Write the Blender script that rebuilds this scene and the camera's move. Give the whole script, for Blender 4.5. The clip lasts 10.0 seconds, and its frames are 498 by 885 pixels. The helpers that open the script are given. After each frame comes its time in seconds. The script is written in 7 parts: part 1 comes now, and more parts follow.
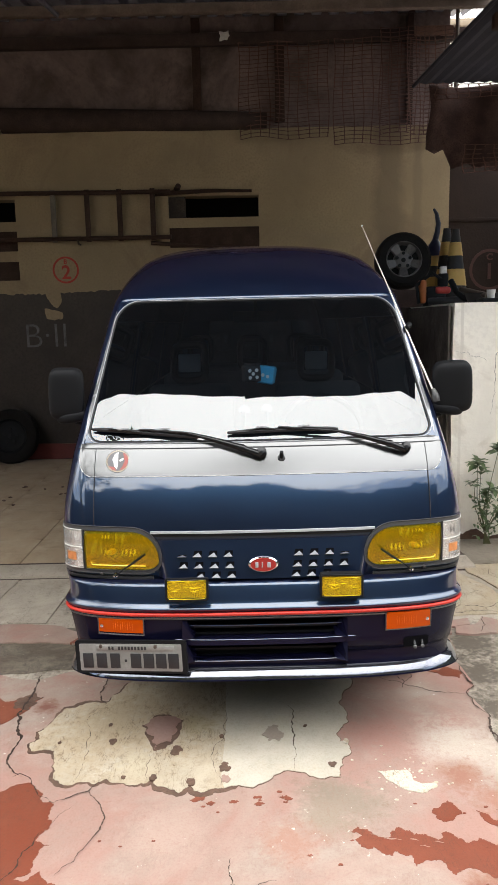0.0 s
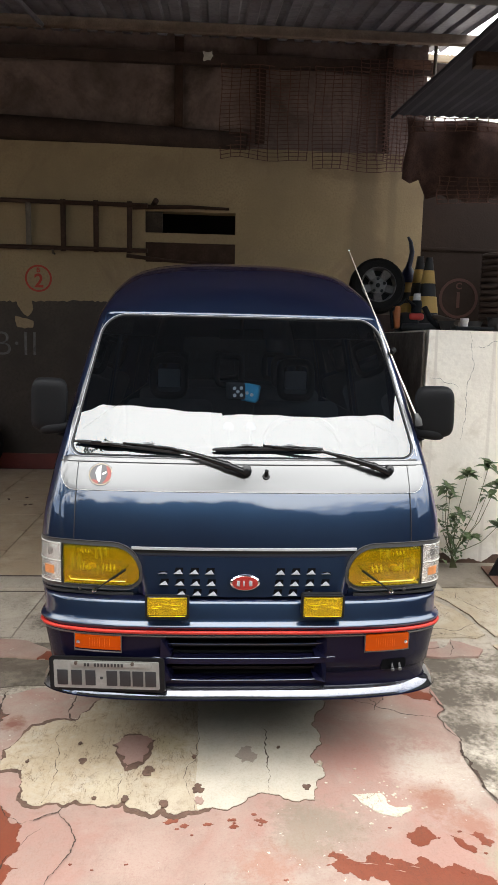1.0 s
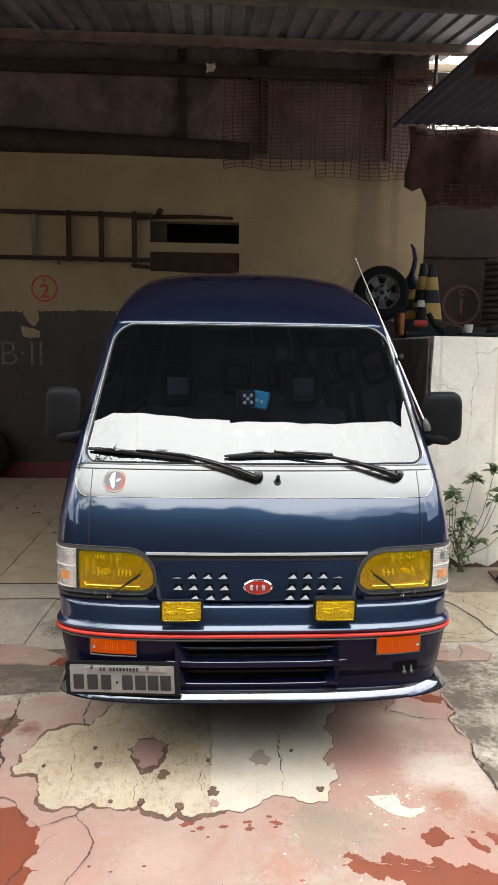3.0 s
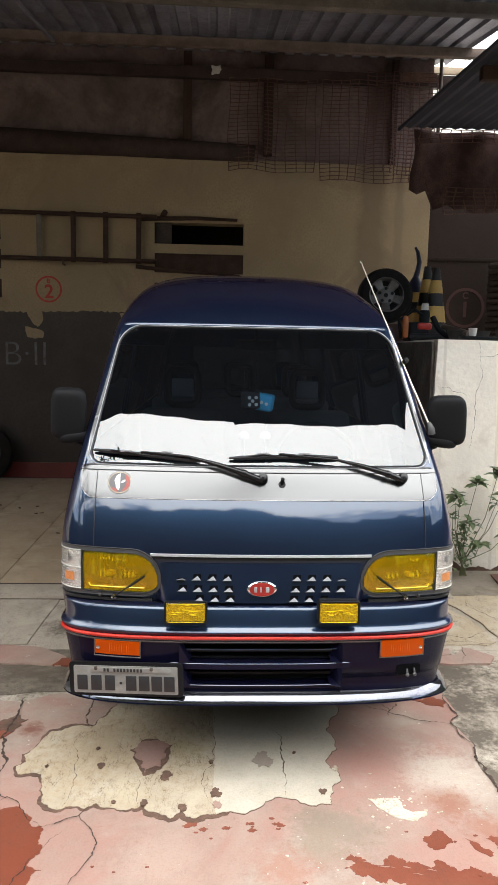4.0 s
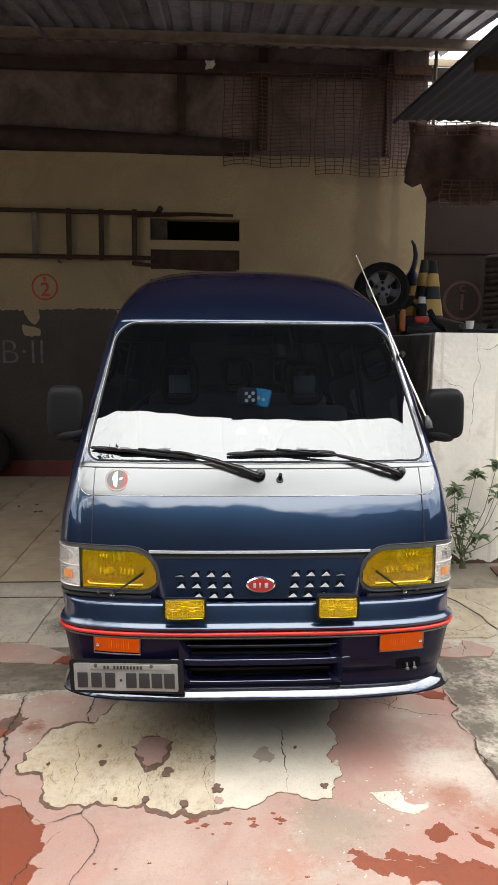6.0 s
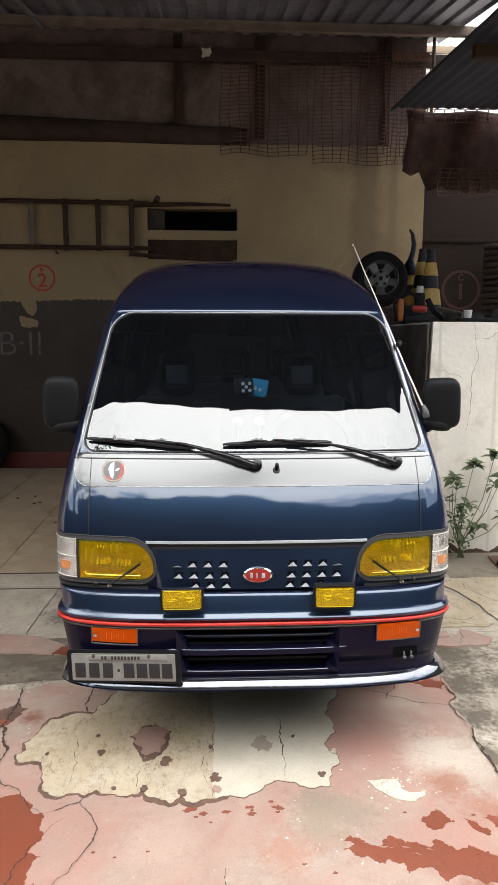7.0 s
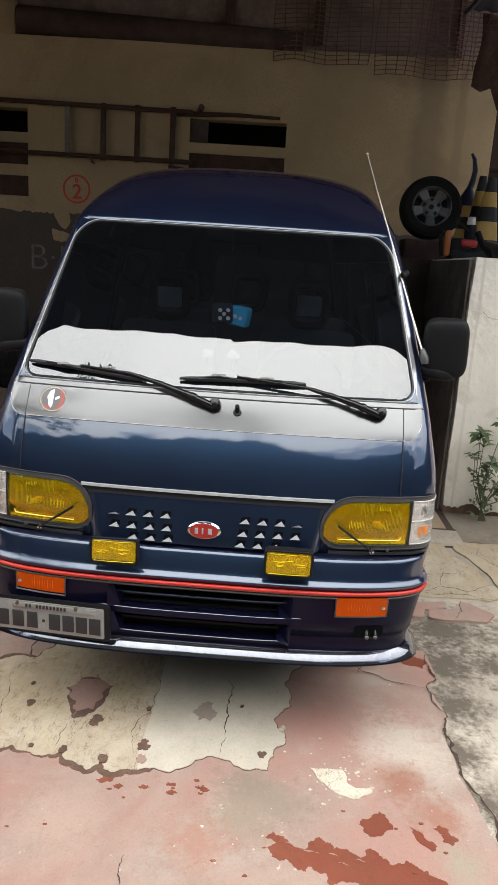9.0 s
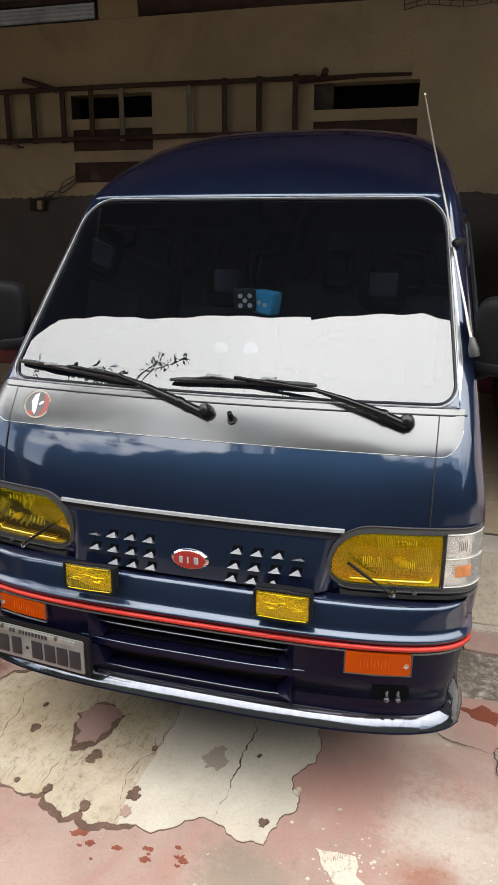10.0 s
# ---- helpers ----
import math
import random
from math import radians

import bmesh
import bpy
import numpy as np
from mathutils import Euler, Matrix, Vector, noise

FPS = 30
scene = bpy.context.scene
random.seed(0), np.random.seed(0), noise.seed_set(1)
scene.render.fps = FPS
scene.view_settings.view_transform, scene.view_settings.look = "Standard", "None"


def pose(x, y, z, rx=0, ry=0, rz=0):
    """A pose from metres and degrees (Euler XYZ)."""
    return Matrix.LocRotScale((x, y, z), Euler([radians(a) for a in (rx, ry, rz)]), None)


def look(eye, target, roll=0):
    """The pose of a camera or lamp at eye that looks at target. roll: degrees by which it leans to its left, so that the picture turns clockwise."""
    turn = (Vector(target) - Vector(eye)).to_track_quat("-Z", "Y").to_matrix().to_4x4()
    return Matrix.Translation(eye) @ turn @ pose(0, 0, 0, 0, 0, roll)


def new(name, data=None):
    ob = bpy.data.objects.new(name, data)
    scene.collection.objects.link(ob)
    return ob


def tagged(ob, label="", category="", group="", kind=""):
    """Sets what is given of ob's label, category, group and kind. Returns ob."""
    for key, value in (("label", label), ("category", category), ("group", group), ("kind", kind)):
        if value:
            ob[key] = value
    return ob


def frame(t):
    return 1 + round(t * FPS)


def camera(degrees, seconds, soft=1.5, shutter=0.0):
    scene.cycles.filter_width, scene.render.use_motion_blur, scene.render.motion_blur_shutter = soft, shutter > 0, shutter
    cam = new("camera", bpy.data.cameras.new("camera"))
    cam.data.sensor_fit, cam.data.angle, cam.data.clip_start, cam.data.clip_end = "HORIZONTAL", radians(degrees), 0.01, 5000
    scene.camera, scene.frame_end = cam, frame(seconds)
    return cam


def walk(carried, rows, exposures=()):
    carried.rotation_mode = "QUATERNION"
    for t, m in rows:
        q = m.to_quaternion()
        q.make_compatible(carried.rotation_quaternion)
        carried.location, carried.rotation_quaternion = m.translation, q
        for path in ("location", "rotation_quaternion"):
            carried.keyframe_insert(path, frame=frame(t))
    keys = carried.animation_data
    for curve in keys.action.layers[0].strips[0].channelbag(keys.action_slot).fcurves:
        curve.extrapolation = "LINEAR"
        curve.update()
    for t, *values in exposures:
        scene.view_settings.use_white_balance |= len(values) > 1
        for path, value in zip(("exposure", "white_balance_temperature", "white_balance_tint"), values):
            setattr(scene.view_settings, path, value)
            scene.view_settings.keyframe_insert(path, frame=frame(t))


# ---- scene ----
from mathutils import geometry

cam = camera(38.6, 10.0, soft=1.1)
PATH = [
    (0, (-0.044, -2.487, 1.64), (-0.043, -0.515, 1.307), -1.3),
    (0.5, (-0.079, -2.491, 1.649), (0.007, -0.514, 1.361), -0.2),
    (1, (-0.138, -2.481, 1.643), (-0.026, -0.505, 1.357), 1.3),
    (1.5, (-0.173, -2.474, 1.645), (-0.056, -0.497, 1.365), 2.0),
    (2, (-0.169, -2.527, 1.648), (-0.041, -0.55, 1.373), 1.9),
    (2.5, (-0.172, -2.519, 1.647), (-0.065, -0.541, 1.369), 1.2),
    (3, (-0.173, -2.521, 1.643), (-0.069, -0.541, 1.378), 0.8),
    (4.5, (-0.189, -2.528, 1.649), (-0.092, -0.548, 1.388), 1.3),
    (5, (-0.188, -2.523, 1.648), (-0.091, -0.542, 1.386), 1.1),
    (5.5, (-0.184, -2.523, 1.648), (-0.086, -0.544, 1.379), 0.7),
    (7, (-0.165, -2.52, 1.645), (-0.063, -0.546, 1.346), 0.2),
    (7.5, (-0.147, -2.508, 1.64), (-0.071, -0.538, 1.298), -0.6),
    (7.7, (-0.122, -2.497, 1.627), (-0.087, -0.53, 1.271), -0.9),
    (8, (-0.063, -2.487, 1.624), (-0.07, -0.523, 1.243), -0.4),
    (8.2, (-0.013, -2.475, 1.612), (-0.024, -0.509, 1.248), -0.7),
    (8.3, (0.004, -2.466, 1.61), (-0.012, -0.499, 1.25), -1.1),
    (8.5, (0.053, -2.413, 1.611), (0.089, -0.467, 1.148), -0.3),
    (8.7, (0.103, -2.315, 1.598), (0.135, -0.373, 1.12), 1.1),
    (8.8, (0.12, -2.262, 1.595), (0.148, -0.325, 1.098), 2.7),
    (9, (0.188, -2.152, 1.612), (0.133, -0.213, 1.125), 3.7),
    (9.2, (0.26, -2.041, 1.615), (0.151, -0.109, 1.108), 2.2),
    (9.3, (0.311, -2.007, 1.621), (0.15, -0.074, 1.131), 0.5),
    (9.5, (0.42, -1.925, 1.614), (0.158, 0.003, 1.149), -0.3),
    (9.7, (0.502, -1.849, 1.616), (0.12, 0.043, 1.095), 0.8),
    (10, (0.64, -1.678, 1.627), (0.12, 0.17, 1.066), 0.4),
]
walk(cam, [(t, look(eye, target, roll)) for t, eye, target, roll in PATH], exposures=((0, -1.29), (7.5, -1.29), (8.2, -1.39), (9, -1.56), (10, -1.51)))

# ---- sky and sun: bright broken overcast ----
world = bpy.data.worlds.new("sky")
scene.world = world
world.use_nodes = True
wn, wl = world.node_tree.nodes, world.node_tree.links
wn.clear()
w_out = wn.new("ShaderNodeOutputWorld")
w_bg = wn.new("ShaderNodeBackground")
w_sky = wn.new("ShaderNodeTexSky")
w_sky.sky_type = "NISHITA"
w_sky.sun_disc = False
w_sky.sun_elevation, w_sky.sun_rotation = radians(68), radians(190)
w_sky.air_density, w_sky.dust_density = 1.0, 1.0
w_sky.ozone_density = 0.6
w_coord = wn.new("ShaderNodeTexCoord")
w_map = wn.new("ShaderNodeMapping")
w_map.inputs["Scale"].default_value = (1.0, 1.0, 1.5)
w_noise = wn.new("ShaderNodeTexNoise")
w_noise.inputs["Scale"].default_value, w_noise.inputs["Detail"].default_value = 7.0, 8
w_noise.inputs["Roughness"].default_value = 0.6
w_ramp = wn.new("ShaderNodeValToRGB")
w_ramp.color_ramp.elements[0].position, w_ramp.color_ramp.elements[1].position = 0.64, 0.74
w_scale = wn.new("ShaderNodeVectorMath")
w_scale.operation = "MULTIPLY"
w_scale.inputs[1].default_value = (1.10, 1.08, 1.04)
w_mix = wn.new("ShaderNodeMix")
w_mix.data_type = "RGBA"
wl.new(w_coord.outputs["Generated"], w_map.inputs["Vector"])
wl.new(w_map.outputs["Vector"], w_noise.inputs["Vector"])
w_lean = wn.new("ShaderNodeVectorMath")
w_lean.operation, w_lean.inputs[1].default_value = "DOT_PRODUCT", (0.0, 0.5, 1.0)
w_up = wn.new("ShaderNodeMath")
w_up.operation, w_up.inputs[1].default_value = "MULTIPLY_ADD", 1.0
wl.new(w_coord.outputs["Generated"], w_lean.inputs[0])
wl.new(w_lean.outputs["Value"], w_up.inputs[0])
wl.new(w_noise.outputs["Fac"], w_up.inputs[2])
wl.new(w_up.outputs["Value"], w_ramp.inputs["Fac"])
w_haze = wn.new("ShaderNodeHueSaturation")
w_haze.inputs["Saturation"].default_value = 0.68
wl.new(w_sky.outputs["Color"], w_haze.inputs["Color"])
wl.new(w_haze.outputs["Color"], w_scale.inputs[0])
wl.new(w_ramp.outputs["Color"], w_mix.inputs[0])
wl.new(w_scale.outputs["Vector"], w_mix.inputs[6])
# clouds grow brighter overhead
w_sep = wn.new("ShaderNodeSeparateXYZ")
w_gain = wn.new("ShaderNodeMath")
w_gain.operation, w_gain.inputs[1].default_value, w_gain.inputs[2].default_value = "MULTIPLY_ADD", 13.5, 4.2
w_cloud = wn.new("ShaderNodeVectorMath")
w_cloud.operation, w_cloud.inputs[0].default_value = "SCALE", (0.975, 0.985, 0.98)
wl.new(w_coord.outputs["Generated"], w_sep.inputs["Vector"])
wl.new(w_sep.outputs["Z"], w_gain.inputs[0])
wl.new(w_gain.outputs["Value"], w_cloud.inputs["Scale"])
wl.new(w_cloud.outputs["Vector"], w_mix.inputs[7])
wl.new(w_mix.outputs[2], w_bg.inputs["Color"])
wl.new(w_bg.outputs["Background"], w_out.inputs["Surface"])
sun = new("sun", bpy.data.lights.new("sun", "SUN"))
sun.data.energy, sun.data.angle, sun.data.color = 0.35, radians(40), (1.0, 0.96, 0.9)
sun.matrix_world = look((0.6, -3.5, 9.0), (0, 0, 0))


# ---- materials ----
def mix_rgb(nt, fac, a, b):
    m = nt.nodes.new("ShaderNodeMix")
    m.data_type = "RGBA"
    for sock, v in ((m.inputs[0], fac), (m.inputs[6], a), (m.inputs[7], b)):
        if isinstance(v, bpy.types.NodeSocket):
            nt.links.new(v, sock)
        else:
            sock.default_value = v
    return m.outputs[2]


def noise_tex(nt, vec, scale, detail=5, rough=0.55, distort=0.0):
    n = nt.nodes.new("ShaderNodeTexNoise")
    n.inputs["Scale"].default_value, n.inputs["Detail"].default_value = scale, detail
    n.inputs["Roughness"].default_value, n.inputs["Distortion"].default_value = rough, distort
    nt.links.new(vec, n.inputs["Vector"])
    return n.outputs["Fac"]


def ramp(nt, fac, a, b):
    r = nt.nodes.new("ShaderNodeMapRange")
    r.inputs["From Min"].default_value, r.inputs["From Max"].default_value = a, b
    nt.links.new(fac, r.inputs["Value"])
    return r.outputs["Result"]


def math_node(nt, op, a, b):
    n = nt.nodes.new("ShaderNodeMath")
    n.operation = op
    for sock, v in zip(n.inputs, (a, b)):
        if isinstance(v, bpy.types.NodeSocket):
            nt.links.new(v, sock)
        else:
            sock.default_value = v
    return n.outputs["Value"]


def c4(c, k=1.0):
    return (min(c[0] * k, 1), min(c[1] * k, 1), min(c[2] * k, 1), 1)


def mat(name, col, rough=0.6, metal=0.0, var=0.2, scale=3.0, fine=70.0, bump=0.15, stain=None, stain_at=(0.55, 0.7), stain_scale=1.5,
        coat=0.0, coat_ior=1.5, coat_rough=0.04, spec=0.5, vary=0.0, streaks=(), edge=None):
    """Painted, mineral or metal surface: two scales of tone, an optional stain colour, fine relief."""
    m = bpy.data.materials.new(name)
    m.use_nodes = True
    nt = m.node_tree
    b = nt.nodes["Principled BSDF"]
    vec = nt.nodes.new("ShaderNodeTexCoord").outputs["Object"]
    n1, n2 = noise_tex(nt, vec, scale, 6), noise_tex(nt, vec, fine, 4)
    out = mix_rgb(nt, ramp(nt, n1, 0.3, 0.7), c4(col, 1 - var), c4(col, 1 + var))
    out = mix_rgb(nt, ramp(nt, n2, 0.45, 0.75), out, c4(col, 1 - 0.8 * var))
    if stain:
        n3 = noise_tex(nt, vec, stain_scale, 8, 0.65, 0.6)
        out = mix_rgb(nt, ramp(nt, n3, *stain_at), out, c4(stain))
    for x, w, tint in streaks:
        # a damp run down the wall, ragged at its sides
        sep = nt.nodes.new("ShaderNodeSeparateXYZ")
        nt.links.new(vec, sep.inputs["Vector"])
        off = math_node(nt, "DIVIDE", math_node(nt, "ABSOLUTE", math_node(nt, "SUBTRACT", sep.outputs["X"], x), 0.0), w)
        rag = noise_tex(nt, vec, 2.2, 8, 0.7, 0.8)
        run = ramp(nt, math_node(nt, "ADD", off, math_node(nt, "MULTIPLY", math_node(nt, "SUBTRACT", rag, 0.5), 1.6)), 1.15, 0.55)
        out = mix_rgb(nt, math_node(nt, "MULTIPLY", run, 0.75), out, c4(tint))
    if vary:
        info = nt.nodes.new("ShaderNodeObjectInfo")
        out = mix_rgb(nt, ramp(nt, info.outputs["Random"], 0, 1 / vary), out, c4(col, 0.45))
    nt.links.new(out, b.inputs["Base Color"])
    rr = nt.nodes.new("ShaderNodeMapRange")
    rr.inputs["To Min"].default_value, rr.inputs["To Max"].default_value = max(rough - 0.1 * (rough > 0.12), 0.02), min(rough + 0.1 * (rough > 0.12), 1)
    nt.links.new(n1, rr.inputs["Value"])
    nt.links.new(rr.outputs["Result"], b.inputs["Roughness"])
    b.inputs["Metallic"].default_value = metal
    b.inputs["Specular IOR Level"].default_value = spec
    b.inputs["Coat Weight"].default_value = coat
    if edge:
        b.inputs["Specular Tint"].default_value = c4(edge)
    b.inputs["Coat IOR"].default_value = coat_ior
    b.inputs["Coat Roughness"].default_value = coat_rough
    if bump:
        bn = nt.nodes.new("ShaderNodeBump")
        bn.inputs["Strength"].default_value, bn.inputs["Distance"].default_value = bump, 0.01
        nt.links.new(n2, bn.inputs["Height"])
        nt.links.new(bn.outputs["Normal"], b.inputs["Normal"])
    return m


def glass(name, tint, ior=1.5, rough=0.0, ribs=0.0, clear=1.0):
    """Thin tinted glass: tinted see-through plus a Fresnel mirror."""
    m = bpy.data.materials.new(name)
    m.use_nodes = True
    nt = m.node_tree
    nt.nodes.clear()
    o = nt.nodes.new("ShaderNodeOutputMaterial")
    tr = nt.nodes.new("ShaderNodeBsdfTransparent")
    tr.inputs["Color"].default_value = c4(tint)
    gl = nt.nodes.new("ShaderNodeBsdfGlossy")
    gl.inputs["Roughness"].default_value = rough
    fr = nt.nodes.new("ShaderNodeFresnel")
    fr.inputs["IOR"].default_value = ior
    mx = nt.nodes.new("ShaderNodeMixShader")
    nt.links.new(fr.outputs["Fac"], mx.inputs["Fac"])
    last = tr.outputs["BSDF"]
    if clear < 1.0:
        df = nt.nodes.new("ShaderNodeBsdfDiffuse")
        df.inputs["Color"].default_value = c4(tint)
        m2 = nt.nodes.new("ShaderNodeMixShader")
        m2.inputs["Fac"].default_value = 1 - clear
        nt.links.new(tr.outputs["BSDF"], m2.inputs[1])
        nt.links.new(df.outputs["BSDF"], m2.inputs[2])
        last = m2.outputs["Shader"]
    nt.links.new(last, mx.inputs[1])
    nt.links.new(gl.outputs["BSDF"], mx.inputs[2])
    if ribs:
        wv = nt.nodes.new("ShaderNodeTexWave")
        wv.bands_direction = "X"
        wv.inputs["Scale"].default_value = ribs
        nt.links.new(nt.nodes.new("ShaderNodeTexCoord").outputs["Object"], wv.inputs["Vector"])
        bn = nt.nodes.new("ShaderNodeBump")
        bn.inputs["Strength"].default_value, bn.inputs["Distance"].default_value = 0.06, 0.004
        nt.links.new(wv.outputs["Fac"], bn.inputs["Height"])
        nt.links.new(bn.outputs["Normal"], gl.inputs["Normal"])
        nt.links.new(bn.outputs["Normal"], fr.inputs["Normal"])
    nt.links.new(mx.outputs["Shader"], o.inputs["Surface"])
    return m


def scratch_lines(nt, vec, scale, turn, thin):
    """Thin wandering lines: level lines of a stretched noise."""
    mp = nt.nodes.new("ShaderNodeMapping")
    mp.inputs["Rotation"].default_value[2] = turn
    mp.inputs["Scale"].default_value = (scale, scale * 0.28, scale)
    nt.links.new(vec, mp.inputs["Vector"])
    f = noise_tex(nt, mp.outputs["Vector"], 1.0, 5, 0.62, 0.3)
    d = math_node(nt, "ABSOLUTE", math_node(nt, "SUBTRACT", f, 0.5), 0.0)
    return ramp(nt, d, thin, 0.0)


def floor_mat(name, col, worn, dark, grime, scratch=0.0, blot=None, pale=None, wear=(0.42, 0.62), rough=0.8, spots=(), ragged=2.8):
    """Old painted or bare concrete: broad worn areas, blotches, dirt, pale specks, scratches, fine relief."""
    m = bpy.data.materials.new(name)
    m.use_nodes = True
    nt = m.node_tree
    b = nt.nodes["Principled BSDF"]
    vec = nt.nodes.new("ShaderNodeTexCoord").outputs["Object"]
    broad, blotch = noise_tex(nt, vec, 1.7, 9, 0.62, 0.8), noise_tex(nt, vec, 6.0, 9, 0.68)
    grain, speck = noise_tex(nt, vec, 120.0, 4, 0.7), noise_tex(nt, vec, 38.0, 7, 0.75)
    mid = noise_tex(nt, vec, 14.0, 8, 0.7, 0.4)
    out = mix_rgb(nt, ramp(nt, broad, *wear), c4(col, 0.94), c4(worn, 0.94))
    out = mix_rgb(nt, ramp(nt, blotch, 0.42, 0.72), out, mix_rgb(nt, 0.5, c4(col, 0.72), c4(worn, 0.86)))
    if blot:
        out = mix_rgb(nt, math_node(nt, "MULTIPLY", ramp(nt, noise_tex(nt, vec, 2.6, 8, 0.66, 0.5), 0.49, 0.63), ramp(nt, mid, 0.3, 0.62)), out, c4(blot))
    for x, y, r, tint in spots:
        gap = nt.nodes.new("ShaderNodeVectorMath")
        gap.operation, gap.inputs[1].default_value = "DISTANCE", (x, y, 0.008)
        nt.links.new(vec, gap.inputs[0])
        near = math_node(nt, "SUBTRACT", 1.0, math_node(nt, "DIVIDE", gap.outputs["Value"], r))
        near = math_node(nt, "ADD", near, math_node(nt, "MULTIPLY", math_node(nt, "SUBTRACT", mid, 0.5), 1.3))
        near = math_node(nt, "ADD", near, math_node(nt, "MULTIPLY", math_node(nt, "SUBTRACT", speck, 0.5), ragged))
        out = mix_rgb(nt, math_node(nt, "MULTIPLY", ramp(nt, near, 0.12, 0.78), 0.95), out, c4(tint))
    dirt = math_node(nt, "MULTIPLY", ramp(nt, speck, 0.54, 0.70), ramp(nt, mid, 0.42, 0.64))
    out = mix_rgb(nt, math_node(nt, "MULTIPLY", dirt, grime), out, c4(dark))
    if scratch:
        lines = math_node(nt, "MAXIMUM", scratch_lines(nt, vec, 16.0, 0.5, 0.010), scratch_lines(nt, vec, 26.0, 1.9, 0.012))
        where = math_node(nt, "MULTIPLY", lines, ramp(nt, blotch, 0.40, 0.58))
        out = mix_rgb(nt, math_node(nt, "MULTIPLY", where, scratch), out, c4(dark))
    if pale:
        out = mix_rgb(nt, math_node(nt, "MULTIPLY", ramp(nt, noise_tex(nt, vec, 55.0, 3, 0.5), 0.70, 0.74), ramp(nt, broad, 0.48, 0.58)), out, c4(pale))
    out = mix_rgb(nt, math_node(nt, "MULTIPLY", ramp(nt, grain, 0.48, 0.85), 0.38), out, c4(dark))
    nt.links.new(out, b.inputs["Base Color"])
    b.inputs["Roughness"].default_value = rough
    b.inputs["Specular IOR Level"].default_value = 0.3
    bn = nt.nodes.new("ShaderNodeBump")
    bn.inputs["Strength"].default_value, bn.inputs["Distance"].default_value = 0.35, 0.005
    nt.links.new(mix_rgb(nt, 0.5, speck, mid), bn.inputs["Height"])
    nt.links.new(bn.outputs["Normal"], b.inputs["Normal"])
    return m


M_BLUE = mat("navy_car_paint", (0.0125, 0.0330, 0.0640), 0.40, 0.9, edge=(0.55, 0.32, 0.70), var=0.06, fine=400, bump=0, coat=1.0, coat_ior=1.8, coat_rough=0.05, spec=0.2)
# purple-navy body colour under the metallic flakes
nt = M_BLUE.node_tree
under, both = nt.nodes.new("ShaderNodeBsdfDiffuse"), nt.nodes.new("ShaderNodeAddShader")
under.inputs["Color"].default_value = c4((0.0022, 0.0006, 0.0060))
nt.links.new(nt.nodes["Principled BSDF"].outputs["BSDF"], both.inputs[0])
nt.links.new(under.outputs["BSDF"], both.inputs[1])
nt.links.new(both.outputs["Shader"], nt.nodes["Material Output"].inputs["Surface"])
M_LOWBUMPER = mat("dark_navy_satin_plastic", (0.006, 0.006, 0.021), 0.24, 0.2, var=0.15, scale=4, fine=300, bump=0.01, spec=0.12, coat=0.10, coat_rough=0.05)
M_BLACKGLOSS = mat("black_satin_panel", (0.012, 0.012, 0.013), 0.35, 0, var=0.1, bump=0, coat=1.0, coat_ior=1.98, coat_rough=0.15)
M_CHROME = mat("chrome", (0.8, 0.8, 0.8), 0.12, 1.0, var=0.05, bump=0)
M_SILVER = mat("grey_silver_trim", (0.075, 0.073, 0.073), 0.4, 0.3, var=0.08, bump=0.02)
M_PILLAR = mat("pale_pillar_sheen", (0.36, 0.36, 0.37), 0.25, 0.5, var=0.08, scale=6, bump=0.02, coat=0.4)
M_EARTH = floor_mat("dusty_earth", (0.25, 0.21, 0.165), (0.34, 0.29, 0.23), (0.09, 0.07, 0.05), 0.9, 0.3, (0.17, 0.135, 0.10), (0.42, 0.38, 0.32))
M_PURLIN = mat("weathered_brown_purlin", (0.17, 0.125, 0.10), 0.85, 0, var=0.3, scale=7, fine=50, bump=0.3, spec=0.2)
M_BEAMDARK = mat("dark_sooty_timber", (0.055, 0.036, 0.031), 0.85, 0, var=0.35, scale=6, bump=0.3, spec=0.2)
M_BRIGHTSTRIP = mat("pale_silver_strip", (0.42, 0.42, 0.44), 0.35, 0.2, var=0.06, bump=0)
M_WIPER = mat("glossy_black_steel", (0.008, 0.008, 0.009), 0.22, 0, var=0.1, bump=0, spec=0.4)
# pale louvre colour stands for sky reflected on their upper faces
M_LOUVRE = mat("louvre_sky_sheen", (0.10, 0.105, 0.12), 0.3, 0.3, var=0.06, bump=0, coat=0.5)
# sticker print kept pale: the reflection over it is in the colours
M_STICKRED = mat("pale_red_print", (0.36, 0.07, 0.055), 0.45, 0, var=0.1, bump=0)
M_STICKGREY = mat("pale_grey_print", (0.11, 0.105, 0.11), 0.4, 0, var=0.1, bump=0)
M_PALESHEET = mat("dull_bluish_sheet", (0.40, 0.42, 0.47), 0.6, 0.1, var=0.3, scale=3, bump=0.1)
M_VOID = mat("recess_shade_black", (0.004, 0.004, 0.005), 0.95, 0, var=0.1, bump=0, spec=0.05)
M_BADGERED = mat("dark_red_enamel", (0.33, 0.022, 0.018), 0.3, 0, var=0.06, bump=0, coat=0.3)
M_ROD = mat("bright_metal_rod", (0.55, 0.49, 0.43), 0.35, 0.8, var=0.05, bump=0)
M_HEDGE = mat("dark_foliage", (0.030, 0.036, 0.022), 0.9, 0, var=0.5, scale=2.5, fine=14, bump=1.0, stain=(0.07, 0.06, 0.045), stain_at=(0.6, 0.75), spec=0.15)
